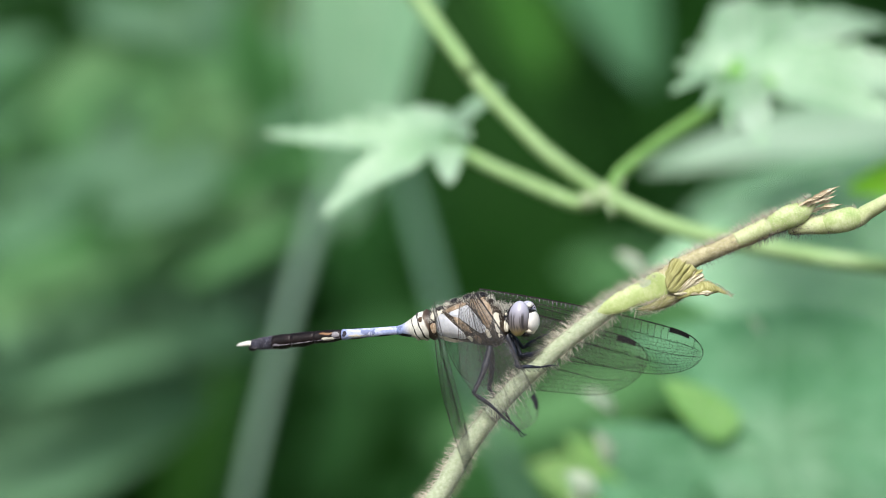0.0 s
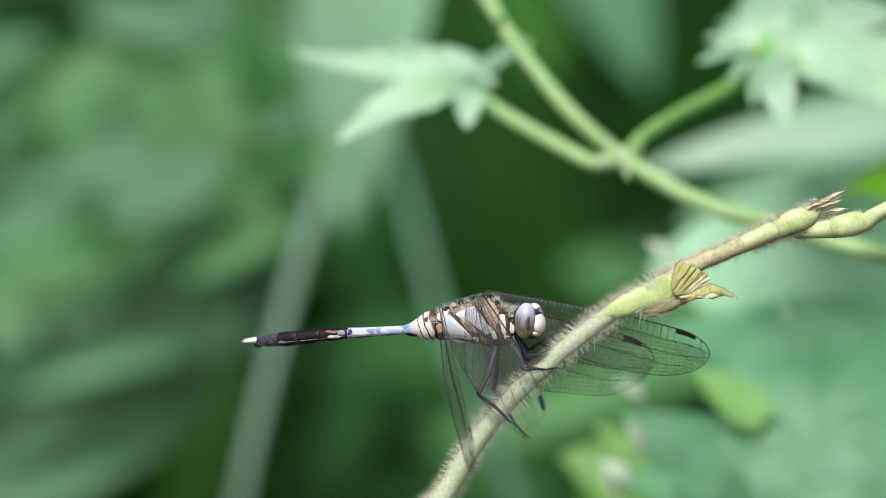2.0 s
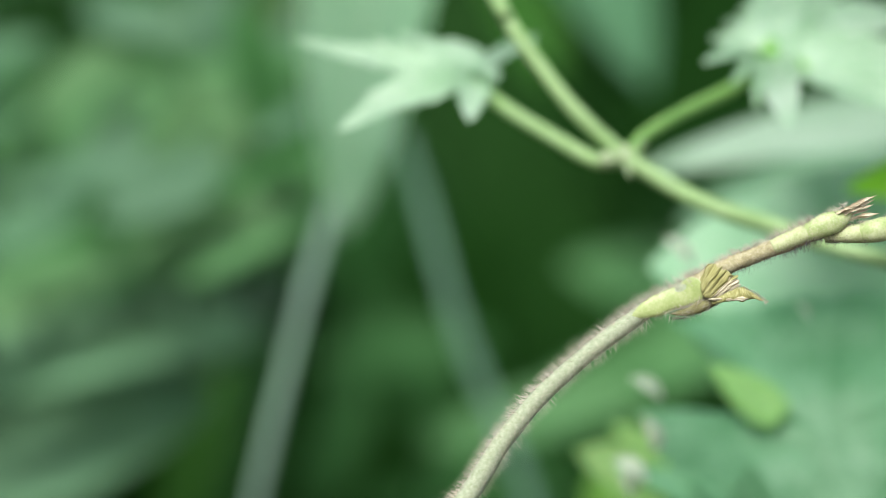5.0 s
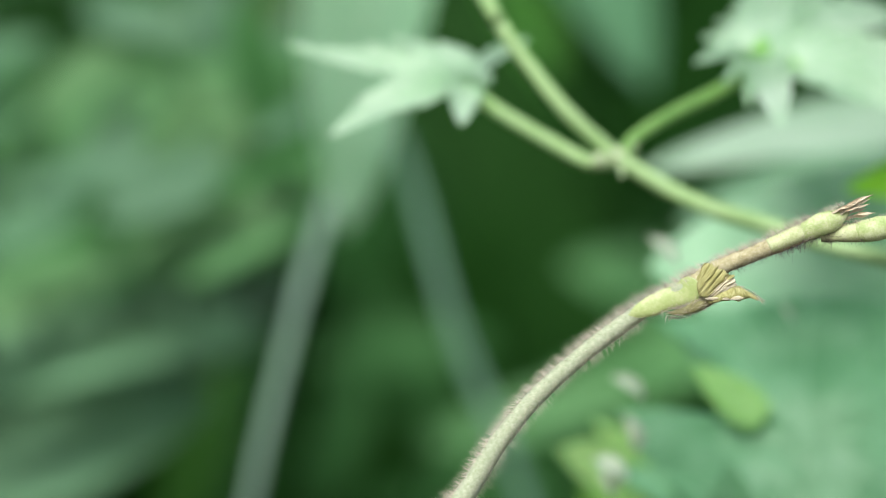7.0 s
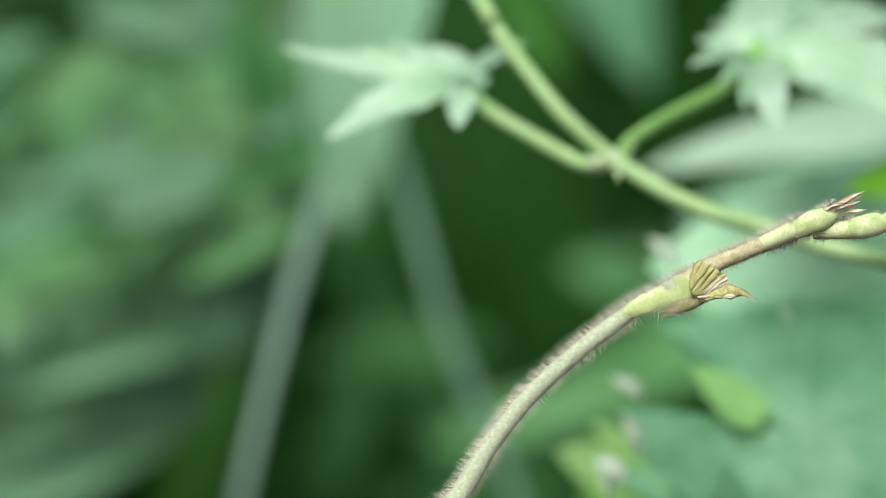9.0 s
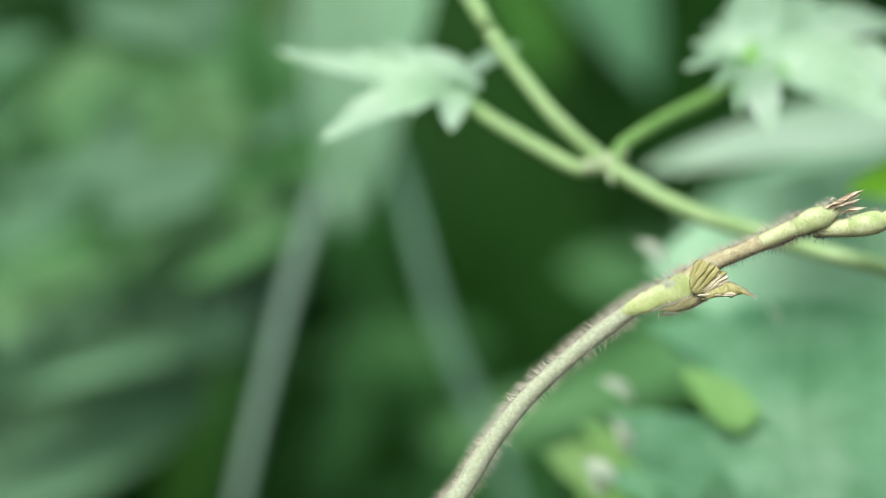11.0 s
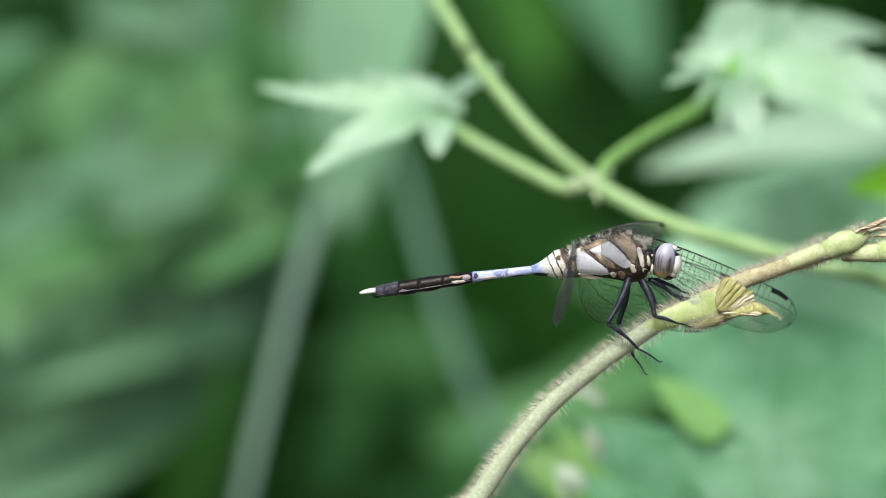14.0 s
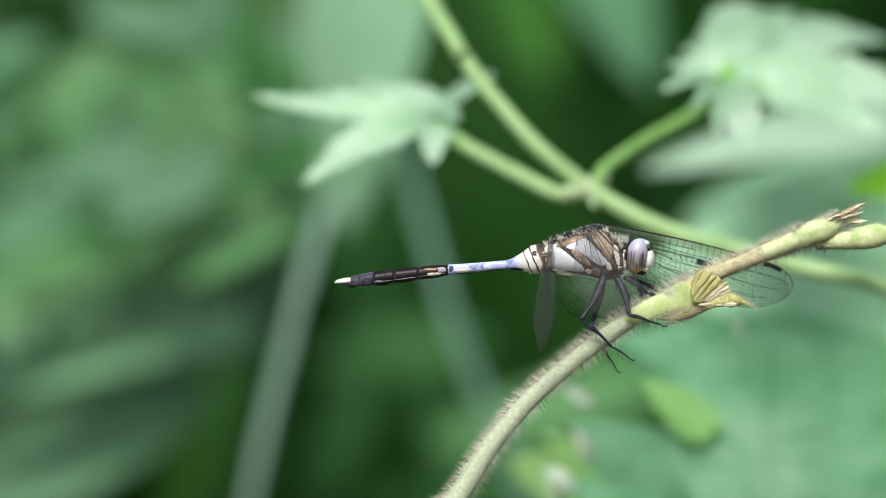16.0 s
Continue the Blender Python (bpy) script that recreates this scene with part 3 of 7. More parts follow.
back_leaf((-0.08341, 0.56, 0.92777), (-0.06152, 0.56, 0.94274), 0.00991, LEAF_FRESHER, "fresh yellow-green leaf of the thicket", (0.0, -0.8, 0.6))
back_leaf((-0.09641, 0.6, 0.91825), (-0.03206, 0.6, 0.93405), 0.0117, LEAF_MID, "long fresh green leaf of the thicket", (0.0, -0.8, 0.6))
back_leaf((-0.08571, 0.56, 0.91106), (-0.04424, 0.56, 0.922), 0.00922, LEAF_GREY, "dull greyish-green leaf of the thicket", (0.0, -0.8, 0.6))
back_leaf((-0.09263, 0.56, 0.89263), (-0.0235, 0.56, 0.92604), 0.00876, LEAF_DARKER, "long shade-toned green leaf of the thicket", (0.0, -0.8, 0.6))
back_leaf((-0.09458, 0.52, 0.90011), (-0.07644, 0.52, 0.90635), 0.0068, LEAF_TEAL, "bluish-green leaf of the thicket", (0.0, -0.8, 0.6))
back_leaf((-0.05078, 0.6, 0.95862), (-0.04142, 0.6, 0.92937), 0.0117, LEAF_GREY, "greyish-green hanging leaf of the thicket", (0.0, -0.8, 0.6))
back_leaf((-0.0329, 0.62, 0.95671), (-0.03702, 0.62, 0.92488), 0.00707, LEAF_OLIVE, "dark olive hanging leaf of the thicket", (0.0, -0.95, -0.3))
back_leaf((-0.06296, 0.62, 0.95789), (-0.0606, 0.62, 0.93667), 0.0066, LEAF_SHADE, "shade-toned hanging leaf of the thicket", (0.0, -0.95, -0.3))
back_leaf((-0.02621, 0.6, 0.90246), (-0.05312, 0.6, 0.89544), 0.00468, LEAF_SHADE, "narrow shade-toned leaf of the thicket", (0.0, -0.95, -0.3))
back_leaf((-0.09648, 0.54, 0.8864), (-0.03246, 0.54, 0.90812), 0.01372, LEAF_FRESHER, "long fresh green leaf of the thicket", (0, -0.8, 0.6))
back_leaf((-0.09992, 0.6, 0.84629), (-0.05546, 0.6, 0.88257), 0.03042, LEAF_GREYER, "broad dull greyish-green leaf of the thicket", (0, -0.8, 0.6))
back_leaf((-0.09724, 0.56, 0.86786), (-0.06383, 0.56, 0.88053), 0.00922, LEAF_GREY, "dull greyish-green leaf of the thicket", (0, -0.85, 0.5))
back_leaf((-0.05988, 0.64, 0.87517), (-0.02899, 0.64, 0.89537), 0.01426, LEAF_DULL, "shade-toned green leaf of the thicket", (0, -0.85, 0.3))
back_leaf((-0.0562, 0.58, 0.84206), (-0.04459, 0.58, 0.87573), 0.01277, LEAF_FOREST, "saturated green leaf of the thicket", (0, -0.9, 0.1))
back_leaf((-0.06555, 0.56, 0.84021), (-0.05691, 0.56, 0.86555), 0.00691, LEAF_DEEP_SHADE, "deep green shade-toned leaf of the thicket", (0, -0.95, -0.3))
back_leaf((-0.02681, 0.66, 0.84505), (-0.01724, 0.66, 0.87618), 0.01317, LEAF_DARKER, "dark green leaf of the thicket", (0, -0.9, 0.2))
back_leaf((-0.1055, 0.51, 0.87865), (-0.06258, 0.51, 0.89672), 0.01186, LEAF_FRESHER, "fresh green leaf of the thicket", (0, -0.8, 0.6))
back_leaf((-0.08097, 0.52, 0.8865), (-0.04355, 0.52, 0.90238), 0.00907, LEAF_MID, "mid-green leaf of the thicket", (0, -0.8, 0.6))
back_leaf((-0.06032, 0.51, 0.89672), (-0.02078, 0.51, 0.91254), 0.00881, LEAF_FRESHER, "fresh green leaf of the thicket", (0, -0.8, 0.6))
back_leaf((-0.05047, 0.47, 0.89344), (-0.02712, 0.47, 0.90511), 0.00556, LEAF_MID, "mid-green leaf of the thicket", (0, -0.85, 0.4))
back_leaf((-0.09344, 0.46, 0.89125), (-0.07019, 0.46, 0.90011), 0.00487, LEAF_MID, "mid-green leaf of the thicket", (0, -0.85, 0.4))
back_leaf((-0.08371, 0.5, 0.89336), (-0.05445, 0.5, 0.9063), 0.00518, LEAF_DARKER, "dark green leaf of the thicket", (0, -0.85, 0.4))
back_leaf((-0.0657, 0.5, 0.9018), (-0.03758, 0.5, 0.91249), 0.00698, LEAF_SHADE, "half-shade-toned green leaf of the thicket", (0, -0.85, 0.4))
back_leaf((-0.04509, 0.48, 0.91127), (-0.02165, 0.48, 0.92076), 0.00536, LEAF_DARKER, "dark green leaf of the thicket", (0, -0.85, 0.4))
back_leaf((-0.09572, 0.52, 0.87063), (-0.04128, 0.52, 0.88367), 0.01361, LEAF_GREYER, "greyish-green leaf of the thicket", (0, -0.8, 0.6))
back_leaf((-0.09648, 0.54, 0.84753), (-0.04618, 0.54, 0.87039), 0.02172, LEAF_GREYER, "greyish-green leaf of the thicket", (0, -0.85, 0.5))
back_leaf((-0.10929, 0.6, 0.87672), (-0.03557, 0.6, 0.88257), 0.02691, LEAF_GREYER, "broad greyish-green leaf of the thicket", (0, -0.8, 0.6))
back_leaf((-0.02883, 0.86, 0.87439), (0.01236, 0.86, 0.87825), 0.01416, LEAF_SHADE, "half-shade-toned green leaf of the thicket", (0, -0.8, 0.6))
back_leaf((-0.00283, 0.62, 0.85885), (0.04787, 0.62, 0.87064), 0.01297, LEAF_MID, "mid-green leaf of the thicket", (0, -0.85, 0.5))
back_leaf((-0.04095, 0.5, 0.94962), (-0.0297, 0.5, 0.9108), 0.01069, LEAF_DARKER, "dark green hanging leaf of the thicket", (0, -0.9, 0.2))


def scattered_leaves():
    """Smaller leaves of many greens that overlap on the open side of the thicket."""
    rnd = random.Random(21)
    high = (LEAF_TEAL, LEAF_GREY, LEAF_FRESHER, LEAF_DARKER, LEAF_MID, LEAF_MID)
    middle = (LEAF_MID, LEAF_GREY, LEAF_MID, LEAF_FRESHER, LEAF_FRESHER, LEAF_DARKER)
    words = {"teal_leaf": "bluish-green", "greyish_leaf": "greyish-green", "clear_green_leaf": "fresh green", "shade_toned_leaf": "dark green",
             "mid_leaf": "mid-green"}
    for k in range(30):
        y = rnd.uniform(0.48, 0.80)
        root = Vector((rnd.uniform(-0.078, -0.026) * (1 + y / 2), y, 0.9 + rnd.uniform(-0.002, 0.044) * (1 + y / 2)))
        turn = radians(rnd.gauss(24, 22))
        long = rnd.uniform(0.011, 0.026) * (1 + y / 2)
        tip = root + Vector((math.cos(turn) * long, rnd.uniform(-0.01, 0.01), math.sin(turn) * long))
        zone = high if root.z > 0.925 else middle
        material = rnd.choice(zone)
        back_leaf(root, tip, long * rnd.uniform(0.22, 0.36), material, "small %s leaf of the thicket" % words[material.name], (rnd.uniform(-0.2, 0.2), -0.85, rnd.uniform(0.1, 0.6)))


scattered_leaves()

# ---- the two pale stalks and the broad leaf that hangs before them ----
STALKS = []


def stalk(path, radii, label, material):
    at = Vector(path[-1])
    ob = thing("plant_stalk", at, label, "stalk", "pale stalks")
    way = spline(path, 10)
    part("stem", tube(bmesh.new(), way, radii, 12, 1.0, 0.06), material, ob, origin=at)
    STALKS.append((ob, at))
    return ob


stalk([(-0.01375, 0.4643, 0.92673), (-0.02078, 0.45582, 0.91558), (-0.02602, 0.45019, 0.90121), (-0.03014, 0.44458, 0.88691), (-0.03863, 0.43898, 0.85182), (-0.04785, 0.45019, 0.80529), (-0.05367, 0.4643, 0.72712), (-0.05956, 0.4785, 0.56998), (-0.06327, 0.4928, 0.27641), (-0.06476, 0.5072, -0.22361)], [0.0022, 0.00138, 0.00138, 0.00150], "pale grey-green upright plant stalk", STALK_GREY)
stalk([(-0.01073, 0.53631, 0.92294), (-0.00616, 0.53631, 0.90924), (0.00182, 0.53045, 0.88189), (0.01487, 0.5217, 0.85018), (0.02338, 0.5217, 0.81387), (0.03371, 0.53045, 0.74525), (0.04187, 0.54218, 0.58438), (0.04666, 0.55397, 0.26111), (0.04803, 0.56582, -0.24989)], [0.0013, 0.0017, 0.0021], "dull green upright plant stalk", STALK_GREEN)


# ---- climbing vine with two lobed leaves ----
def climbing_vine():
    at = (0.02951, 0.14341, 0.9163)
    ob = thing("climbing_vine", at, "smooth light green climbing vine with two lobed leaves", "vine")
    path = spline([(-0.16529, 1.1022, 1.46412), (-0.05461, 0.5072, 1.0513), (-0.00776, 0.21196, 0.96978), (0.0062, 0.15306, 0.94486), (0.01005, 0.14823, 0.93799), (0.01487, 0.14582, 0.93119), (0.02141, 0.14341, 0.92325), (0.02951, 0.14341, 0.91601), (0.03815, 0.14101, 0.91041), (0.04591, 0.13861, 0.90683), (0.0537, 0.13861, 0.90443), (0.06236, 0.13861, 0.90173), (0.07562, 0.14341, 0.89826), (0.10113, 0.21196, 0.89293), (0.20517, 0.65693, 0.89055), (0.38358, 1.25842, 0.8327)], 10)
    part("stem", tube(bmesh.new(), path, [0.0018, 0.0016, 0.0014, 0.00131, 0.00140, 0.00153, 0.00158, 0.00148, 0.0015, 0.0014], 14, 1.0, 0.04), VINE, ob, origin=at)
    bm = bmesh.new()
    ball(bm, (0.02971, 0.14341, 0.91582), (0.0021, 0.0016, 0.0017), turn=pose(0, 0, 0, 0, 40, 0))
    ball(bm, (0.02678, 0.14101, 0.91513), (0.0014, 0.0013, 0.0014))
    ball(bm, (0.03187, 0.14582, 0.91728), (0.0015, 0.0014, 0.0016))
    part("node", bm, VINE_NODE, ob, "pale swollen node with a brownish rim", origin=at)
    part("stipule", blade(bmesh.new(), (0.02993, 0.13861, 0.91453), (0.0305, 0.13143, 0.9118), 0.0010, fold=0.3), VINE_NODE, ob, "small pale withered stipule", origin=at)
    left = spline([(0.02903, 0.14341, 0.91485), (0.02469, 0.14341, 0.91495), (0.01721, 0.14823, 0.91904), (0.00951, 0.15548, 0.92376), (0.00448, 0.16275, 0.92774)], 8)
    part("petiole", tube(bmesh.new(), left, [0.00120, 0.00132, 0.00124, 0.00112], 12), VINE, ob, origin=at)
    right = spline([(0.03096, 0.14341, 0.91649), (0.03296, 0.14823, 0.91914), (0.03942, 0.1579, 0.92321), (0.04849, 0.17249, 0.92786), (0.05509, 0.18228, 0.9327)], 8)
    part("petiole", tube(bmesh.new(), right, [0.00112, 0.00110, 0.00120, 0.00112], 12), PETIOLE, ob, origin=at)
    bm = lobed(bmesh.new(), (0.00423, 0.165, 0.93006), [(-0.03121, 0.007, 0.00542, 0.0088, -0.05), (-0.02611, 0.005, 0.00324, 0.0052, -0.04), (-0.01834, 0.013, 0.00572, 0.0058, -0.02), (-0.01345, 0.015, 0.00693, 0.0062, 0.0), (-0.00874, 0.015, 0.00555, 0.0044, 0.0), (-0.00511, 0.015, 0.00595, 0.0064, 0.02), (-0.00089, 0.015, 0.00496, 0.0042, 0.02), (0.01086, 0.013, 0.0067, 0.0042, 0.02), (-0.02371, -0.011, -0.01058, 0.009, 0.03), (-0.01939, -0.005, -0.00488, 0.006, 0.02), (-0.01335, -0.009, -0.00716, 0.0056, 0.04), (-0.00831, -0.009, -0.00571, 0.005, 0.04), (-0.00114, -0.017, -0.00889, 0.0072, 0.03), (0.00392, -0.009, -0.00163, 0.005, 0.03)], (0.1, -0.62, 0.78), teeth=8, fold=0.3, depth=0.34)
    HEAD["vine_leaf"] = part("leaf", bm, LEAF_PALE, ob, "pale green lobed leaf with toothed edges", origin=at)
    bm = lobed(bmesh.new(), (0.05578, 0.182, 0.93368), [(-0.01252, -0.017, -0.00163, 0.005), (-0.0107, 0.005, 0.00323, 0.0046), (-0.00786, 0.018, 0.00642, 0.0046), (-0.00434, 0.033, 0.00908, 0.0055), (0.0031, 0.043, 0.01448, 0.011), (0.01306, 0.048, 0.01258, 0.009), (0.02993, 0.043, 0.00647, 0.015), (0.0345, 0.008, -0.005, 0.013), (0.02548, -0.022, -0.01074, 0.011), (0.00187, -0.047, -0.0136, 0.009), (-0.00373, -0.032, -0.00939, 0.0042), (-0.00757, -0.022, -0.00539, 0.0036)], (-0.1, -0.75, 0.66), 0.05, fold=0.34, depth=0.28)
    part("leaf", bm, LEAF_PALE, ob, "broad pale green lobed leaf catching light", origin=at)
    bm = lobed(bmesh.new(), (0.05497, 0.17738, 0.93282), [(-0.00296, -0.00489, 0.00129, 0.00318), (0.00069, 0.00000, 0.00431, 0.00318), (0.00721, -0.00489, -0.00125, 0.00374), (0.01338, 0.00490, -0.00307, 0.00318), (-0.00009, -0.00733, -0.00343, 0.00243)], (-0.1, -0.75, 0.66), 0.05)
    part("young_leaf", bm, LEAF_CENTRE, ob, "yellow-green young leaf in the middle", origin=at)
    return ob


# ---- trailing plant with a big toothed leaf at the lower edge ----
def trailing_plant():
    at = (0.05472, 0.1872, 0.8686)
    ob = thing("trailing_plant", at, "trailing plant with big blue-green lobed leaves", "plant")
    bm = bmesh.new()
    broad(bm, (0.06274, 0.192, 0.86755), [(-0.02636, 0.0, 0.0286), (-0.02193, 0.0, 0.02304), (-0.01917, 0.0, 0.01862), (-0.01281, 0.0, 0.00888), (-0.00883, 0.0, 0.00472), (-0.01658, 0.0, 0.00764), (-0.02619, 0.0, 0.01052), (-0.03308, 0.0, 0.01101), (-0.03184, 0.0, 0.00812), (-0.02977, 0.0, 0.00125), (-0.02559, 0.0, -0.00432), (-0.02214, 0.0, -0.00863), (-0.02117, 0.0, -0.01779), (-0.01012, 0.0, -0.03337), (0.0108, 0.0, -0.0356), (0.02819, 0.0, -0.01953), (0.03255, 0.0, -0), (0.03075, 0.0, 0.02055), (0.01874, 0.0, 0.02796), (0, 0.0, 0.0301), (-0.01255, 0.0, 0.02898), (-0.02007, 0.0, 0.02843)], (-0.10, -0.90, 0.42), 1.0, 0.0, teeth=70, bend=0.26)
    part("leaf", bm, LEAF_BLUE, ob, "big blue-green lobed leaf with toothed edge", origin=at)
    low = bmesh.new()
    lobed(low, (0.05067, 0.182, 0.85198), [(-0.0244, -0.004, 0.01068, 0.0075), (-0.01774, -0.004, 0.00254, 0.008), (-0.01186, -0.004, 0.00891, 0.0065), (-0.00107, -0.004, 0.01087, 0.008)], (-0.1, -0.8, 0.6), 0.05, fold=0.25, depth=0.2)
    part("leaf", low, LEAF_BLUE, ob, "lower blue-green lobed leaf", origin=at)
    for root, tip, width, material, label in (((0.05603, 0.192, 0.87001), (0.0437, 0.197, 0.87983), 0.0086, LEAF_YOUNG, "bright yellow-green young leaf"), ((0.04496, 0.24, 0.85575), (0.02026, 0.24, 0.86431), 0.017, LEAF_LIME, "vivid yellow-green young leaf"), ((0.04084, 0.235, 0.85886), (0.02675, 0.235, 0.86942), 0.0075, LEAF_LIME, "small yellow-green young leaf")):
        part("young_leaf", blade(bmesh.new(), root, tip, width, (-0.1, -0.9, 0.42), 0.06, 0.01, 5, 0.22, (0.35, 0.85), 36, 4, 0.004), material, ob, label, origin=at)
    # dried lobe tips, coloured paler still to paint the highlight along the rim
    for root, tip, width in (((0.03493, 0.18, 0.874), (0.0292, 0.177, 0.87776), 0.0036), ((0.03393, 0.179, 0.8648), (0.03153, 0.176, 0.87121), 0.0034), ((0.03192, 0.176, 0.85995), (0.02601, 0.173, 0.86372), 0.0044), ((0.02948, 0.176, 0.85701), (0.02679, 0.173, 0.86196), 0.0034), ((0.04096, 0.188, 0.89714), (0.0356, 0.185, 0.90206), 0.0034), ((0.06074, 0.184, 0.88683), (0.0585, 0.181, 0.89028), 0.0018)):
        part("leaf_tip", blade(bmesh.new(), root, tip, width, (0, -0.75, 0.66), 0.3, 0.12, 3, 0.2), LEAF_RIM, ob, "pale dried leaf margin with a painted rim highlight", origin=at)
    part("leaf_stalk", tube(bmesh.new(), spline([(0.06614, 0.20698, 0.87428), (0.07104, 0.30123, 0.85247), (0.07628, 0.36757, 0.79783), (0.08241, 0.42228, 0.62106), (0.09206, 0.5072, 0.31794), (0.10355, 0.68819, -0.32892)], 10), [0.0015, 0.002, 0.003], 10), VINE, ob, origin=at)
    return ob


# ---- the hairy shoot on which the dragonfly perches ----
def mouth_reach(s, a):
    """How far the rounded end of a scale leaf runs on past its sides, in radii."""
    return 0.9 * (math.sin(a) - 0.55) * max(0.0, s - 0.6) / 0.4


def hull(bm, path, radii, flat=0.7, turn=200.0, lip=0.12, thick=0.00022):
    """A scale leaf that clasps a stem: an open trough round the path with a curled end and real thickness."""
    n, sides = len(path), 18
    rows = []
    for i, c in enumerate(path):
        d = (path[min(i + 1, n - 1)] - path[max(i - 1, 0)]).normalized()
        side = d.cross(Vector((0, -1, 0))).normalized()
        out = side.cross(d)
        s = i / (n - 1)
        k = min(int(s * (len(radii) - 1)), len(radii) - 2)
        r = radii[k] + (radii[k + 1] - radii[k]) * (s * (len(radii) - 1) - k)
        r *= 1 + lip * max(0.0, s - 0.8) * 5
        row = []
        for j in range(sides + 1):
            a = radians(90 - turn / 2 + turn * j / sides)
            push = 0.05 * noise.noise(Vector((c.x * 500 + j * 0.2, i * 0.12, 7))) + 0.13 * noise.noise(Vector((c.x * 330, j * 0.11, 3)))
            row.append(bm.verts.new(c + (side * math.cos(a) + out * math.sin(a) * flat) * r * (1 + push) + d * r * mouth_reach(s, a)))
        rows.append(row)
    for a, b in zip(rows, rows[1:]):
        for j in range(sides):
            bm.faces.new((a[j], a[j + 1], b[j + 1], b[j]))
    bmesh.ops.recalc_face_normals(bm, faces=bm.faces)
    bmesh.ops.solidify(bm, geom=bm.faces[:], thickness=thick)
    return bm


def flap(bm, first, last, bulge=0.0006, ripple=0.00022, ragged=0.12, n=26, m=12, seed=0.0):
    """A withered papery sheet between two edges, ribbed along its length and ragged at its free edge."""
    a, b = spline(first, 8), spline(last, 8)
    rows = []
    for i in range(n + 1):
        s = i / n
        p = a[min(int(s * (len(a) - 1)), len(a) - 1)]
        q = b[min(int(s * (len(b) - 1)), len(b) - 1)]
        reach = 1 + ragged * noise.noise(Vector((s * 13, seed, 2.0)))
        row = []
        for j in range(m + 1):
            v = j / m
            g = p.lerp(q, v * reach)
            g += Vector((noise.noise(g * 900), 0, noise.noise(g * 900 + Vector((5, 5, 5))))) * 0.0005 * v
            g.y -= bulge * math.sin(math.pi * v * 0.8) * math.sin(math.pi * min(1, s + 0.1)) + ripple * v * (math.sin(s * 31 + seed) + 1.5 * noise.noise(Vector((s * 19, seed, 0))))
            row.append((bm.verts.new(g), (v, s)))
        rows.append(row)
    uv = bm.loops.layers.uv.verify()
    for p, q in zip(rows, rows[1:]):
        for j in range(m):
            quad = (p[j], p[j + 1], q[j + 1], q[j])
            face = bm.faces.new([x[0] for x in quad])
            for loop, x in zip(face.loops, quad):
                loop[uv].uv = x[1]
    bmesh.ops.recalc_face_normals(bm, faces=bm.faces)
    bmesh.ops.solidify(bm, geom=bm.faces[:], thickness=0.00009)
    return bm


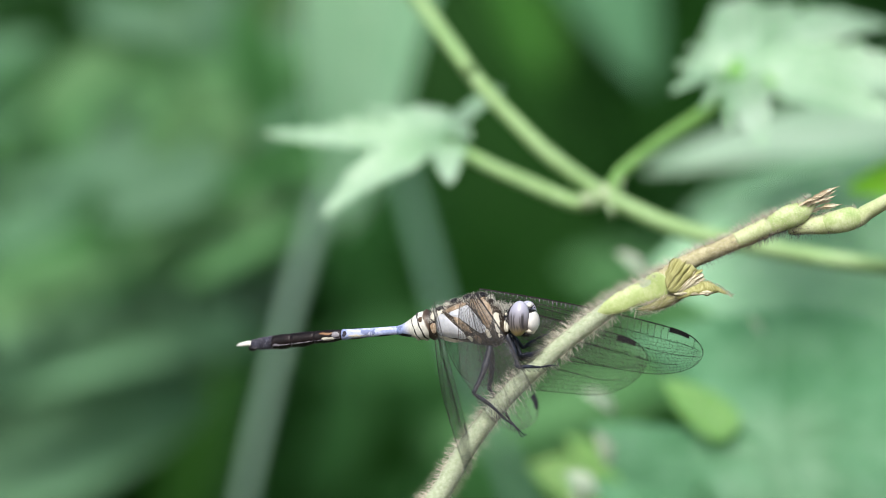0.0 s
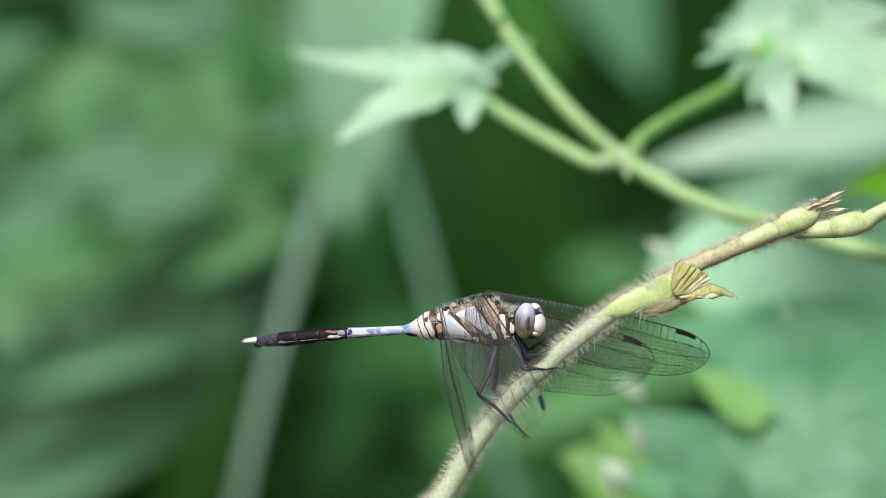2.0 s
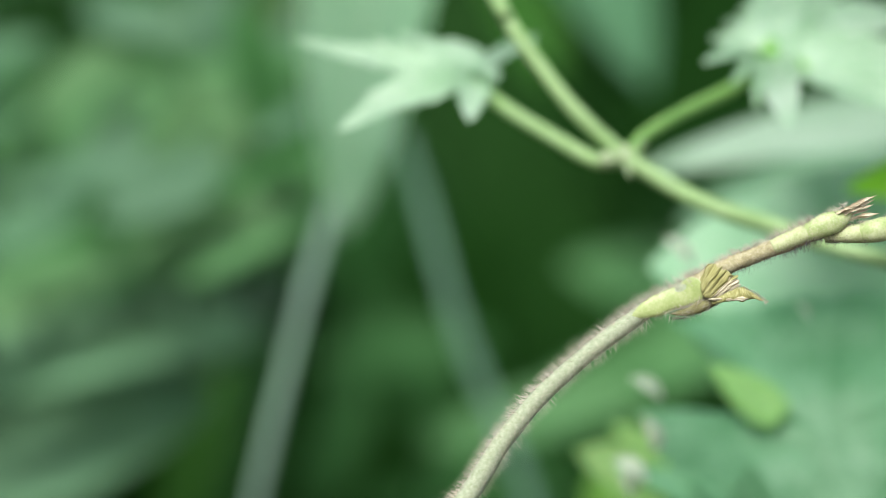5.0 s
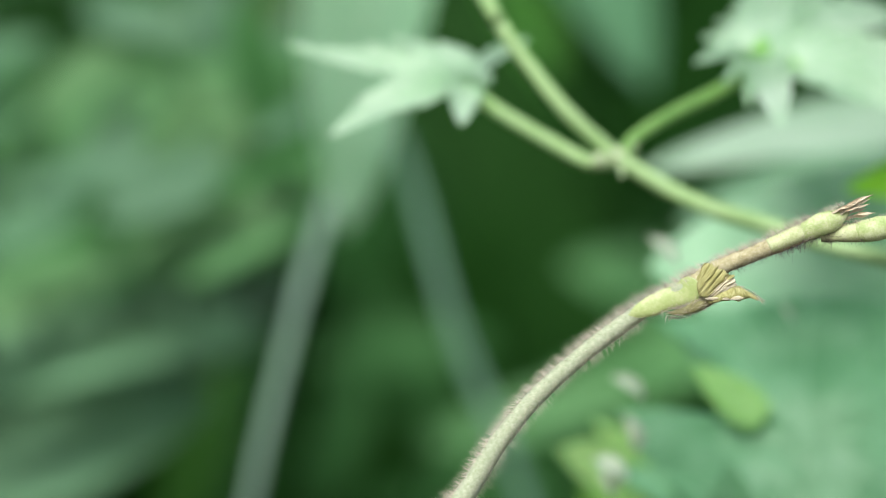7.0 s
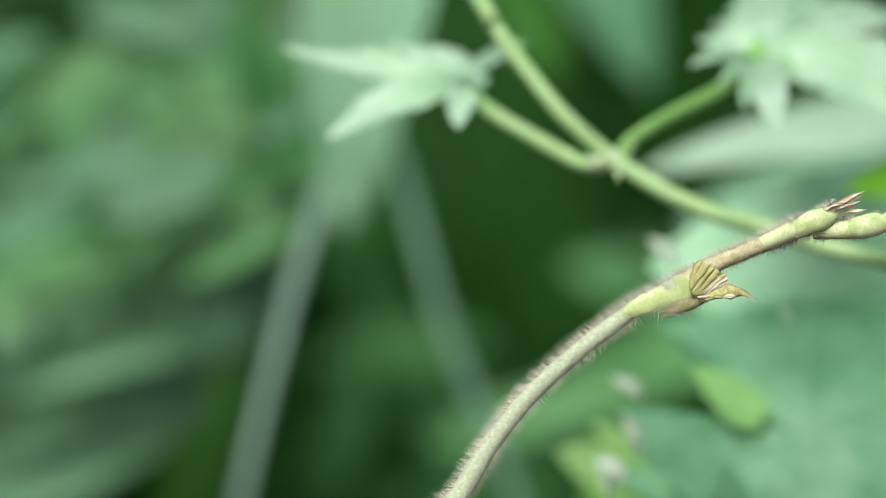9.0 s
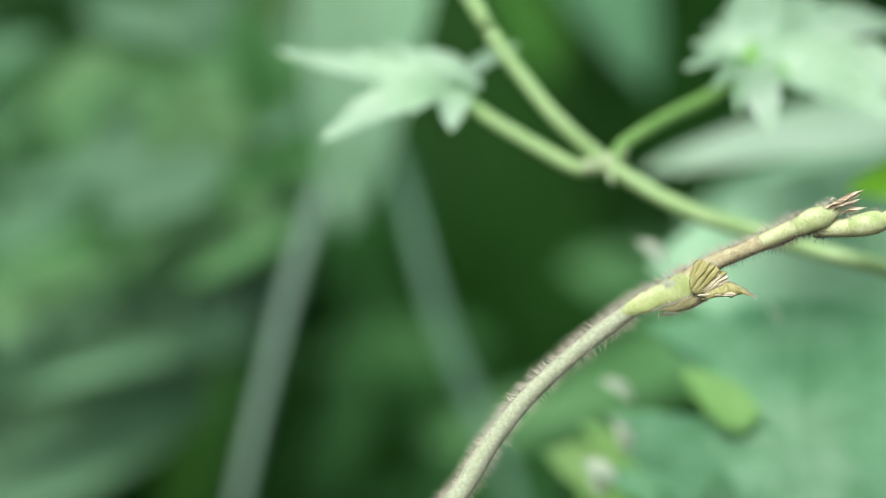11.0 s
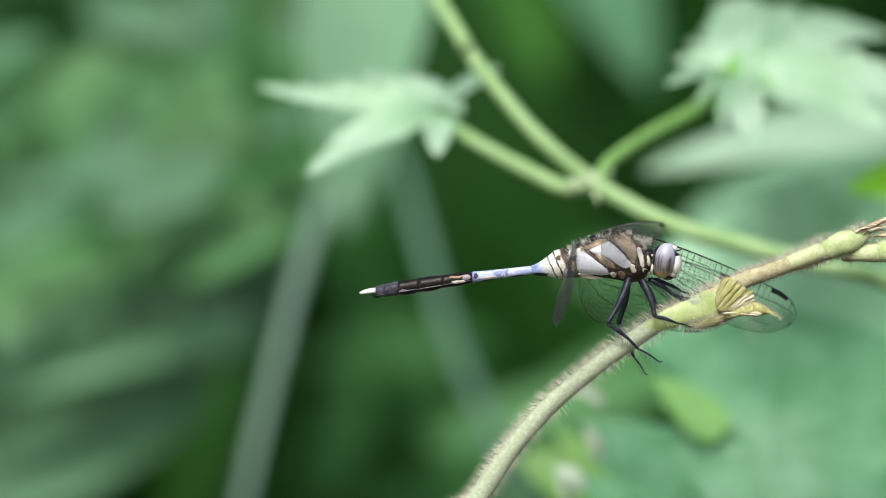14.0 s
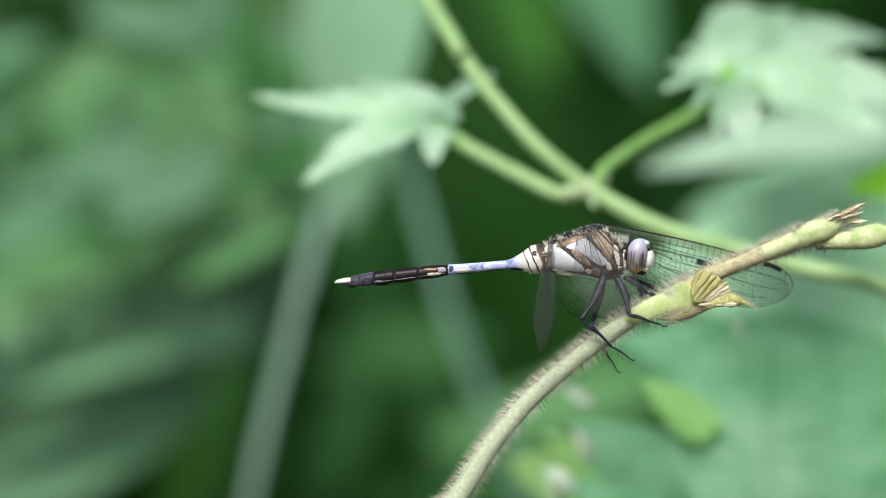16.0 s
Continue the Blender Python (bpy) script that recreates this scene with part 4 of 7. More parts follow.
def hairy_shoot():
    at = (0, 0, 0.85869)
    ob = thing("hairy_shoot", at, "arching pale green shoot covered in fine bristly hairs", "plant shoot")
    rnd = random.Random(11)
    low = spline([(-0.00865, 0.28822, -0.12548), (-0.02008, 0.1872, 0.35286), (-0.02014, 0.09125, 0.64036), (-0.01487, 0.015, 0.76771), (-0.00848, 0.004, 0.82614), (-0.0018, 0.001, 0.85273), (0.0036, 0, 0.86094), (0.00855, 0, 0.86877), (0.01431, 0, 0.87597), (0.02133, 0, 0.88245), (0.02817, 0, 0.88776), (0.03402, 0, 0.89172), (0.04104, 0, 0.89523)], 9)
    part("stem", tube(bmesh.new(), low, [0.003, 0.0028, 0.0026, 0.0023, 0.00178, 0.00155, 0.00145, 0.00141, 0.00140, 0.00138], 20, 1.0, 0.07), STEM, ob, origin=at)
    high = spline([(0.03879, 0, 0.89424), (0.04374, 0, 0.89694), (0.04914, 0, 0.89919), (0.05454, 0, 0.90117), (0.05904, 0, 0.90297), (0.06356, 0.0005, 0.90387)], 9)
    part("upper_stem", tube(bmesh.new(), high, [0.00135, 0.00138, 0.00128, 0.00135, 0.00120], 18, 1.0, 0.1), STEM_BROWN, ob, "straw-brown upper stem", origin=at)
    young = spline([(0.05192, -0.0001, 0.90037), (0.05467, -0.0002, 0.90155), (0.05702, -0.0003, 0.90257), (0.05938, -0.0002, 0.90351)], 8)
    part("upper_stem", tube(bmesh.new(), young, [0.00128, 0.00146, 0.00150, 0.00135], 18, 1.0, 0.06), STEM_YOUNG, ob, "pale green stretch below the upper node", origin=at)
    side = spline([(0.06018, 0.0005, 0.90218), (0.06253, 0.0003, 0.90233), (0.06488, 0, 0.90257), (0.06704, 0, 0.90284), (0.0692, 0, 0.90304), (0.07095, -0.0003, 0.9032), (0.07387, -0.001, 0.905), (0.08042, -0.004, 0.90852)], 9)
    part("side_shoot", tube(bmesh.new(), side, [0.00100, 0.00118, 0.00150, 0.00178, 0.00172, 0.00130, 0.00126, 0.00090], 18, 1.0, 0.14), STEM_YOUNG, ob, "fresh green side shoot", origin=at)

    def edging(path, radii):
        """The thin pale margin along the lower edge and round the mouth of a bract."""
        n = len(path)
        rim = []
        for i, c in enumerate(path):
            d = (path[min(i + 1, n - 1)] - path[max(i - 1, 0)]).normalized()
            side = d.cross(Vector((0, -1, 0))).normalized()
            s = i / (n - 1) * (len(radii) - 1)
            k = min(int(s), len(radii) - 2)
            r = (radii[k] + (radii[k + 1] - radii[k]) * (s - k)) * (1 + 0.12 * max(0.0, i / (n - 1) - 0.8) * 5)
            rim.append((c + d * r * mouth_reach(i / (n - 1), 0.0), side, side.cross(d), r))
        low = [c - g * r * (1 if g.z > 0 else -1) for c, g, o, r in rim]
        c, g, o, r = rim[-1]
        ahead = (path[-1] - path[-2]).normalized()
        mouth = [c + (g * math.cos(a) * (1 if g.z < 0 else -1) + o * math.sin(a) * 0.36 + ahead * 0.9 * math.sin(a)) * r for a in [math.pi * k / 10 for k in range(11)]]
        part("bract_margin", tube(bmesh.new(), low + mouth[1:], [0.00003, 0.00010, 0.00012, 0.00010], 8), STEM_YOUNG, ob, "thin pale margin of the bract", origin=at)

    # scale-like bracts that clasp the stem at the two nodes
    lower_bract = spline([(0.02946, -0.0012, 0.88923), (0.0311, -0.0014, 0.89009), (0.03326, -0.0013, 0.891), (0.03562, -0.001, 0.89205), (0.03758, -0.0008, 0.89276), (0.03915, -0.0008, 0.89343), (0.04021, -0.001, 0.89394)], 6)
    part("bract", hull(bmesh.new(), lower_bract, [0.0002, 0.0011, 0.00165, 0.00168, 0.00172, 0.00205, 0.00190], 0.36, 180), BRACT, ob, "smooth yellow-green bract clasping the stem", origin=at)
    edging(lower_bract, [0.0002, 0.0011, 0.00165, 0.00168, 0.00172, 0.00205, 0.00190])
    upper_bract = spline([(0.05682, -0.0005, 0.90245), (0.05819, -0.0007, 0.90304), (0.06014, -0.0009, 0.90382), (0.06211, -0.0008, 0.90469), (0.06349, -0.0006, 0.90547), (0.06447, -0.0004, 0.90618)], 6)
    part("bract", hull(bmesh.new(), upper_bract, [0.00120, 0.00165, 0.00185, 0.00165, 0.00110, 0.00040], 0.8, 230), BUD, ob, "pale mottled bract clasping the upper node", origin=at)
    bud = spline([(0.06565, -0.0004, 0.90273), (0.0674, -0.0008, 0.90296), (0.06917, -0.0008, 0.9032), (0.07094, -0.0006, 0.90363), (0.07213, -0.0002, 0.90414)], 6)
    part("bract", hull(bmesh.new(), bud, [0.00120, 0.00178, 0.00195, 0.00165, 0.00090], 0.8, 220), BUD, ob, "small mottled green bract on the side shoot", origin=at)
    vs, fs, vd, fd = [], [], [], []

    # the withered stipule at the lower node: woolly brown foot, papery fan, pale inner sheet and pointed spur
    foot = spline([(0.03543, -0.0004, 0.88977), (0.03778, -0.0009, 0.88997), (0.04013, -0.0012, 0.8908), (0.04209, -0.0013, 0.89174), (0.04366, -0.0012, 0.8926)], 7)
    part("stipule_foot", tube(bmesh.new(), foot, [0.00004, 0.00060, 0.00092, 0.00085, 0.00040], 14, 0.8, 0.25), PAPER_DARK, ob, "dark brown woolly foot of the stipule", origin=at)
    part("stipule", flap(bmesh.new(), [(0.04036, -0.0012, 0.89527), (0.0405, -0.0022, 0.89363), (0.04096, -0.0026, 0.89245), (0.04206, -0.0024, 0.89229)], [(0.04162, -0.001, 0.89778), (0.04279, -0.0016, 0.89747), (0.0445, -0.0022, 0.89653), (0.04618, -0.0024, 0.89574)], 0.0009, 0.00025, 0.10, seed=1.3), PAPER, ob, "papery olive-yellow withered stipule", origin=at)
    part("stipule", flap(bmesh.new(), [(0.04168, -0.002, 0.89245), (0.04265, -0.0024, 0.89245), (0.04363, -0.0024, 0.89229)], [(0.04443, -0.0018, 0.89504), (0.04579, -0.0022, 0.89551), (0.04669, -0.0024, 0.89394)], 0.0005, 0.00020, 0.16, seed=4.1), PAPER_WOOL, ob, "pale woolly inner stipule", origin=at)
    spur_top, spur_low = [(0.04207, -0.002, 0.89198), (0.04441, -0.0026, 0.89316), (0.04676, -0.0026, 0.8941), (0.04881, -0.0024, 0.89316), (0.05101, -0.0022, 0.89159)], [(0.04207, -0.002, 0.89151), (0.04441, -0.0026, 0.89167), (0.04676, -0.0026, 0.89182), (0.04912, -0.0024, 0.89198), (0.05116, -0.0022, 0.89139)]
    part("stipule", flap(bmesh.new(), spur_top, spur_low, 0.0010, 0.00018, 0.05, seed=7.7), PAPER, ob, "papery pointed spur of the stipule", origin=at)
    part("stipule", flap(bmesh.new(), [(0.04167, -0.0024, 0.89214), (0.04205, -0.0028, 0.89198), (0.04245, -0.0028, 0.89183)], [(0.04675, -0.003, 0.89277), (0.04792, -0.0032, 0.8923), (0.04675, -0.0032, 0.89206)], 0.0004, 0.00012, 0.08, seed=9.2), PAPER_WOOL, ob, "thin pale strip of the stipule", origin=at)
    # the torn brown tip of the upper bract
    for first, last in (((0.0613, -0.0016, 0.90539), (0.06599, -0.002, 0.90727)), ((0.06228, -0.0014, 0.90578), (0.06698, -0.0018, 0.9079)), ((0.06268, -0.0012, 0.90586), (0.06844, -0.0014, 0.90869)), ((0.06308, -0.001, 0.90547), (0.06798, -0.0012, 0.90798)), ((0.06309, -0.0008, 0.90531), (0.06791, -0.001, 0.9072)), ((0.06349, -0.0004, 0.90508), (0.06742, -0.0004, 0.90649)), ((0.06349, -0.0004, 0.90481), (0.06887, -0.0004, 0.90579)), ((0.06287, -0.0014, 0.90559), (0.06757, -0.0016, 0.90829)), ((0.0635, -0.0002, 0.90461), (0.06782, -0.0002, 0.90532)), ((0.06248, -0.0014, 0.9052), (0.0664, -0.0016, 0.9068))):
        bm = blade(bmesh.new(), first, last, 0.00062, (0, -0.8, 0.5), 0.4, 0.05, 4, 0.35, (0.3, 0.6), 20, 4, 0.05)
        part("dry_tip", bm, STRAW, ob, "torn papery brown tip of the bract", origin=at)
    tip = spline([(-0.01945, 0.02, 0.73102), (-0.01661, 0.006, 0.8044), (-0.01296, 0, 0.84969), (-0.01152, 0, 0.86013)], 8)
    part("side_shoot", tube(bmesh.new(), tip, [0.0016, 0.0014, 0.0012, 0.0009, 0.0004], 12), BRACT, ob, "tip of a small pale side shoot", origin=at)

    # bristles: dense along the upper side, sparser and paler below, dark and woolly under the upper node
    def along(path, count, r, long, dark, thin=0.000034, lean=(-0.75, 0.15)):
        made = 0
        while made < count:
            i = rnd.randrange(len(path) - 1)
            p = path[i].lerp(path[i + 1], rnd.random())
            d = (path[i + 1] - path[i]).normalized()
            s0 = d.cross(Vector((0, -1, 0))).normalized()
            s1 = s0.cross(d)
            a = rnd.uniform(0, 2 * math.pi)
            out = s0 * math.cos(a) + s1 * math.sin(a)
            above = out.z - 0.4 * out.x
            if rnd.random() > 0.64 + 0.36 * above or (out.y < -0.6 and rnd.random() < 0.75):
                continue
            made += 1
            ln = long * rnd.uniform(0.4, 1.1) * (0.4 if abs(out.y) > 0.7 else 1.0) 
            end = p + out * (r + ln) + d * ln * rnd.uniform(*lean) + Vector([rnd.gauss(0, 0.14) * ln for _ in range(3)])
            brown = above > 0.2 and rnd.random() < 0.14
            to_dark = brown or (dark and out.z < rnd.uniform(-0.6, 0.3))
            bristle(*((vd, fd) if to_dark else (vs, fs)), p + out * r * 0.9, end, thin * rnd.uniform(0.7, 1.15))

    def down(path, count, r, long, share):
        """Short appressed wool on the face of a stem."""
        for _ in range(count):
            i = rnd.randrange(len(path) - 1)
            p = path[i].lerp(path[i + 1], rnd.random())
            d = (path[i + 1] - path[i]).normalized()
            s0 = d.cross(Vector((0, -1, 0))).normalized()
            a = rnd.uniform(0, 2 * math.pi)
            out = s0 * math.cos(a) + s0.cross(d) * math.sin(a)
            ln = long * rnd.uniform(0.5, 1.2)
            end = p + out * (r + 0.35 * ln) + d * ln * rnd.uniform(0.4, 1.0) + Vector([rnd.gauss(0, 0.15) * ln for _ in range(3)])
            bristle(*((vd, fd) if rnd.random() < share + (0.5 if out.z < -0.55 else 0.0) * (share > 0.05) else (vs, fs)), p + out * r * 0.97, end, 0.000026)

    along(low[36:54], 260, 0.00175, 0.0020, False)
    along(low[45:], 3900, 0.00141, 0.0020, False, 0.000034)
    along(high, 2300, 0.00124, 0.0015, True, 0.000036)
    along(high[27:], 500, 0.00135, 0.0014, True)
    along(young, 260, 0.00140, 0.0022, True)
    along(side[:36], 420, 0.00128, 0.0012, True)
    along(lower_bract[10:], 260, 0.00165, 0.0012, False)
    along(upper_bract, 420, 0.00150, 0.0014, True)
    along(bud, 300, 0.00165, 0.0010, True)
    down(upper_bract, 500, 0.00150, 0.0008, 0.04)
    along(tip[16:], 160, 0.0008, 0.0012, False)
    along(foot, 700, 0.0007, 0.0011, False, 0.00003)
    down(low[45:], 2600, 0.00141, 0.0006, 0.02)
    down(high, 2600, 0.00126, 0.0009, 0.14)
    down(high[36:], 700, 0.00120, 0.0010, 0.5)
    down(side[:22], 650, 0.00112, 0.0010, 0.5)
    down(foot, 900, 0.00085, 0.0010, 0.14)
    down([Vector(p) for p in spur_top], 420, 0.0002, 0.0008, 0.0)
    hairs("hair", vs, fs, FUZZ, ob, "fine pale bristles", at)
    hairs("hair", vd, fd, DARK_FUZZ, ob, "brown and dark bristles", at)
    return ob


# ---- the dragonfly: head towards +x, its left side +y ----
def loft(bm, rings, sides=20):
    """Rings of (x, centre z, half height, half width, optional squareness) in millimetres, joined."""
    last = None
    first = None
    for x, z, h, w in rings:
        ring = [bm.verts.new((x * MM, w * MM * math.cos(2 * math.pi * j / sides), (z + h * math.sin(2 * math.pi * j / sides)) * MM)) for j in range(sides)]
        if last:
            for j in range(sides):
                bm.faces.new((last[j], last[(j + 1) % sides], ring[(j + 1) % sides], ring[j]))
        first = first or ring
        last = ring
    bm.faces.new(first[::-1])
    bm.faces.new(last)
    bmesh.ops.recalc_face_normals(bm, faces=bm.faces)
    return bm


def wing(kind, parent):
    """A wing along +x, leading edge towards +y: clear membrane, net of veins, dark cell near the tip."""
    fore = kind == "forewing"
    span = 39.0 if fore else 37.5

    def lead(s):
        k = max(0.0, (s - 0.86) / 0.14)
        front = 1.6 + 0.9 * math.sin(math.pi * min(s * 0.9, 1))
        return front + (-0.9 - front) * (1 - math.sqrt(max(0.0, 1 - k * k)))

    def trail(s):
        if fore:
            body = -1.2 - 5.3 * min(1, s / 0.42) ** 0.8 + 2.2 * max(0, s - 0.45)
        else:
            body = -1.0 - 9.5 * math.sin(min(1, s / 0.24) * math.pi / 2) ** 0.7 + 4.4 * max(0, s - 0.2) ** 1.1
        k = max(0.0, (s - 0.76) / 0.24)
        return body + (-0.9 - body) * (1 - math.sqrt(max(0.0, 1 - k * k)))

    def at(s, v, lift=0.0):
        """v: 0 at the leading edge, 1 at the trailing edge."""
        y = lead(s) + (trail(s) - lead(s)) * v
        z = 0.35 * math.sin(v * 9) * (1 - s) + 0.6 * s * (1 - s) + lift
        return Vector((span * s, y, z)) * MM

    bm = bmesh.new()
    n, k = 48, 14
    g = [[bm.verts.new(at(1 - (1 - i / n) ** 1.6, j / k)) for j in range(k + 1)] for i in range(n + 1)]
    for i in range(n):
        for j in range(k):
            bm.faces.new((g[i][j], g[i + 1][j], g[i + 1][j + 1], g[i][j + 1]))
    ob = part(kind, bm, MEMBRANE, parent, "clear membranous wing with fine dark veins")
    ob.visible_shadow = False
    rnd = random.Random(5 if fore else 6)
    verts, faces = [], []

    def rod(a, b, r):
        d = b - a
        if d.length < 1e-6:
            return
        d.normalize()
        u = Vector((0, 0, 1))
        s = d.cross(u).normalized()
        q = len(verts)
        for p in (a, b):
            verts.extend([p + s * r, p + u * r * 0.45, p - s * r, p - u * r * 0.45])
        for e in range(4):
            faces.append((q + e, q + (e + 1) % 4, q + 4 + (e + 1) % 4, q + 4 + e))

    def line(f, s0, s1, r0, r1, steps=40):
        ss = [s0 + (s1 - s0) * (1 - (1 - i / steps) ** 1.5) for i in range(steps + 1)]
        pts = [at(q, f(q)) for q in ss]
        for i in range(steps):
            rod(pts[i], pts[i + 1], (r0 + (r1 - r0) * i / steps) * MM)

    line(lambda s: 0.0, 0, 1, 0.13, 0.070, 60)
    line(lambda s: 1.0, 0.0, 1, 0.058, 0.046, 60)
    line(lambda s: 0.13 if s < 0.5 else 0.13 - 0.10 * (s - 0.5), 0.0, 0.5, 0.055, 0.05)
    line(lambda s: 0.20 + 0.10 * s * s, 0.0, 0.97, 0.06, 0.036)
    line(lambda s: 0.30 + 0.30 * s ** 1.3, 0.0, 0.97, 0.06, 0.04)
    line(lambda s: 0.42 + 0.42 * s, 0.0, 0.9, 0.06, 0.04)
    line(lambda s: 0.5 + 0.9 * s, 0.0, 0.55, 0.055, 0.04)
    # rows of small cells between the long veins, staggered like brickwork
    rows = 11 if fore else 13
    for j in range(rows):
        v0, v1 = 0.22 + 0.78 * j / rows, 0.22 + 0.78 * (j + 1) / rows
        s = 0.03 + rnd.random() * 0.02
        while s < 0.985:
            step = (0.028 if j < 3 else 0.023) * (1.25 - 0.75 * s)
            j0, j1 = rnd.uniform(-0.34, 0.34) * step, rnd.uniform(-0.34, 0.34) * step
            a, b = at(s + j0, v0), at(min(0.995, s + 0.35 * step + j1), v1)
            rod(a, b, (0.036 - 0.012 * s) * MM)
            m = at(min(0.995, s + step * 0.5), v0 + rnd.uniform(-0.022, 0.022))
            if j:
                rod(a, m, (0.034 - 0.012 * s) * MM)
                rod(m, at(min(0.995, s + step), v0), (0.034 - 0.012 * s) * MM)
            s += step
    for lo, hi, gap in ((0.0, 0.13, 0.036), (0.0, 0.26, 0.030)):
        s = 0.05
        while s < 0.97:
            if not 0.84 < s < 0.935:
                rod(at(s, lo), at(s + 0.004, hi if s < 0.55 or hi > 0.2 else 0.08), 0.04 * MM)
            s += gap
    dark_verts, dark_faces = verts, faces
    verts, faces = [], []
    for k in range(26):
        q = 0.03 + 0.019 * k
        rod(at(q, 0.012, 0.12), at(q + 0.002, 0.072, 0.12), 0.034 * MM)
    bars = bpy.data.meshes.new("pale_crossvein")
    bars.from_pydata(verts, [], faces)
    bars.materials.append(KEEL_MAT)
    tagged(new("pale_crossvein", bars), "row of pale crossveins behind the front edge").parent = ob
    verts, faces = dark_verts, dark_faces
    me = bpy.data.meshes.new("venation")
    me.from_pydata(verts, [], faces)
    me.materials.append(VEIN_MAT)
    net = new("venation", me)
    net.parent = ob
    bm = bmesh.new()
    top = [[bm.verts.new(at(s, v, z)) for s in (0.835, 0.865, 0.895, 0.925) for v in (0.0, 0.10)] for z in (0.07, -0.07)]
    for q in range(3):
        a = q * 2
        bm.faces.new((top[0][a], top[0][a + 2], top[0][a + 3], top[0][a + 1]))
        bm.faces.new((top[1][a], top[1][a + 1], top[1][a + 3], top[1][a + 2]))
        bm.faces.new((top[0][a], top[1][a], top[1][a + 2], top[0][a + 2]))
        bm.faces.new((top[0][a + 1], top[0][a + 3], top[1][a + 3], top[1][a + 1]))
    part("wing_spot", bm, INK_MAT, ob, "black cell near the wing tip", smooth=False)
    return ob


def frame_of(span, lead, root):
    """The pose of a wing from its span and leading-edge directions."""
    x = Vector(span).normalized()
    y = Vector(lead)
    y = (y - x * y.dot(x)).normalized()
    z = x.cross(y)
    m = Matrix((x, y, z)).transposed().to_4x4()
    return Matrix.Translation(Vector(root) * MM) @ m


HINGE = Vector((-7.0, 0, -1.2)) * MM


def dragonfly():
    ob = thing("dragonfly", (0.00504, 0, 0.88929), "slender dragonfly with pale blue and black abdomen and white face", "dragonfly")
    rnd = random.Random(2)
    # thorax
    rings = [(-8.07, -1.52, 1.67, 1.42), (-6.88, -1.46, 2.35, 2), (-5.69, -1.2, 2.44, 2.08), (-4.5, -0.95, 2.71, 2.3), (-3.31, -0.77, 3.04, 2.59), (-2.12, -0.65, 3.32, 2.82), (-0.93, -0.58, 3.59, 3.05), (0.26, -0.58, 3.83, 3.2), (1.45, -0.69, 4.02, 3.2), (2.64, -1.03, 4.01, 3.2), (3.83, -1.4, 3.41, 2.9), (5.01, -1.87, 2.28, 1.94), (6.2, -1.64, 0.76, 0.65)]
    bm = loft(bmesh.new(), rings, 32)
    for v in bm.verts:
        v.co *= 1 + 0.02 * noise.noise(v.co * 500)
    part("thorax", bm, THORAX, ob, "dark brown furry thorax with pale slanting panels")

    def flank(x, z, lift):
        """How far the thorax wall stands out at a point of its side."""
        for p, q in zip(rings, rings[1:]):
            if p[0] <= x <= q[0]:
                s = (x - p[0]) / (q[0] - p[0])
                zc, h, wd = (p[k] + (q[k] - p[k]) * s for k in (1, 2, 3))
                u = min(0.98, abs(z - zc) / h)
                return wd * math.sqrt(1 - u * u) + lift
        return 0.8

    def panel(outline, material, label):
        for side in (-1, 1):
            bm = bmesh.new()
            n = len(outline)
            grow = 1.37 if abs(outline[0][0] - outline[n // 2][0]) > 2.0 else 1.30
            outline = [tuple(0.5 * ((2 * b[k]) + (c[k] - a[k]) * u + (2 * a[k] - 5 * b[k] + 4 * c[k] - d[k]) * u * u + (3 * b[k] - a[k] - 3 * c[k] + d[k]) * u ** 3) for k in (0, 1))
                       for i in range(n) for u in (1 / 3, 2 / 3, 1.0) for a, b, c, d in [[outline[(i + q) % n] for q in (-1, 0, 1, 2)]]] if n < 14 else outline
            cx, cz = sum(p[0] for p in outline) / len(outline), sum(p[1] for p in outline) / len(outline)
            face = bm.faces.new([bm.verts.new((cx + (x - cx) * grow, 0, cz + (z - cz) * grow)) for x, z in outline])
            bmesh.ops.poke(bm, faces=[face])
            bmesh.ops.subdivide_edges(bm, edges=bm.edges[:], cuts=2, use_grid_fill=True)
            for _ in range(3):
                bmesh.ops.smooth_vert(bm, verts=[v for v in bm.verts if v.is_boundary], factor=0.4, use_axis_x=True, use_axis_z=True)
            for v in bm.verts:
                v.co.x += 0.16 * noise.noise(Vector((v.co.x * 1.7, 3.0, v.co.z * 1.7)))
                v.co.z += 0.16 * noise.noise(Vector((v.co.x * 1.7, 9.0, v.co.z * 1.7)))
                v.co.y = side * flank(v.co.x, v.co.z, -0.10 if v.is_boundary else 0.06 if n < 5 else 0.11)
                v.co *= MM
            bmesh.ops.recalc_face_normals(bm, faces=bm.faces)
            part("flank_panel", bm, material, ob, label)

    panel([(-5.56, 0.25), (-4.35, 0.07), (-2.71, -1.16), (-0.78, -3), (-0.94, -3.66), (-2.76, -3.5), (-4.87, -3.07), (-5.55, -2.45), (-5.74, -1.1)], ASH_MAT, "ash-grey rear flank panel")
    panel([(-3.28, 0.44), (-1.75, 1.22), (-0.23, 1.55), (0.97, 0.56), (2.45, -0.97), (2.94, -1.94), (2.42, -2.47), (1.21, -2.15), (-0.58, -0.76), (-2.38, -0.12)], ASH_MAT, "pale grey middle flank panel")
    panel([(0.56, 2.61), (1.92, 2.88), (3.11, 1.87), (3.9, 0.35), (3.81, -1), (3.34, -1.74), (2.46, -0.43), (1.28, 1.15)], TAN_MAT, "tan shoulder panel")
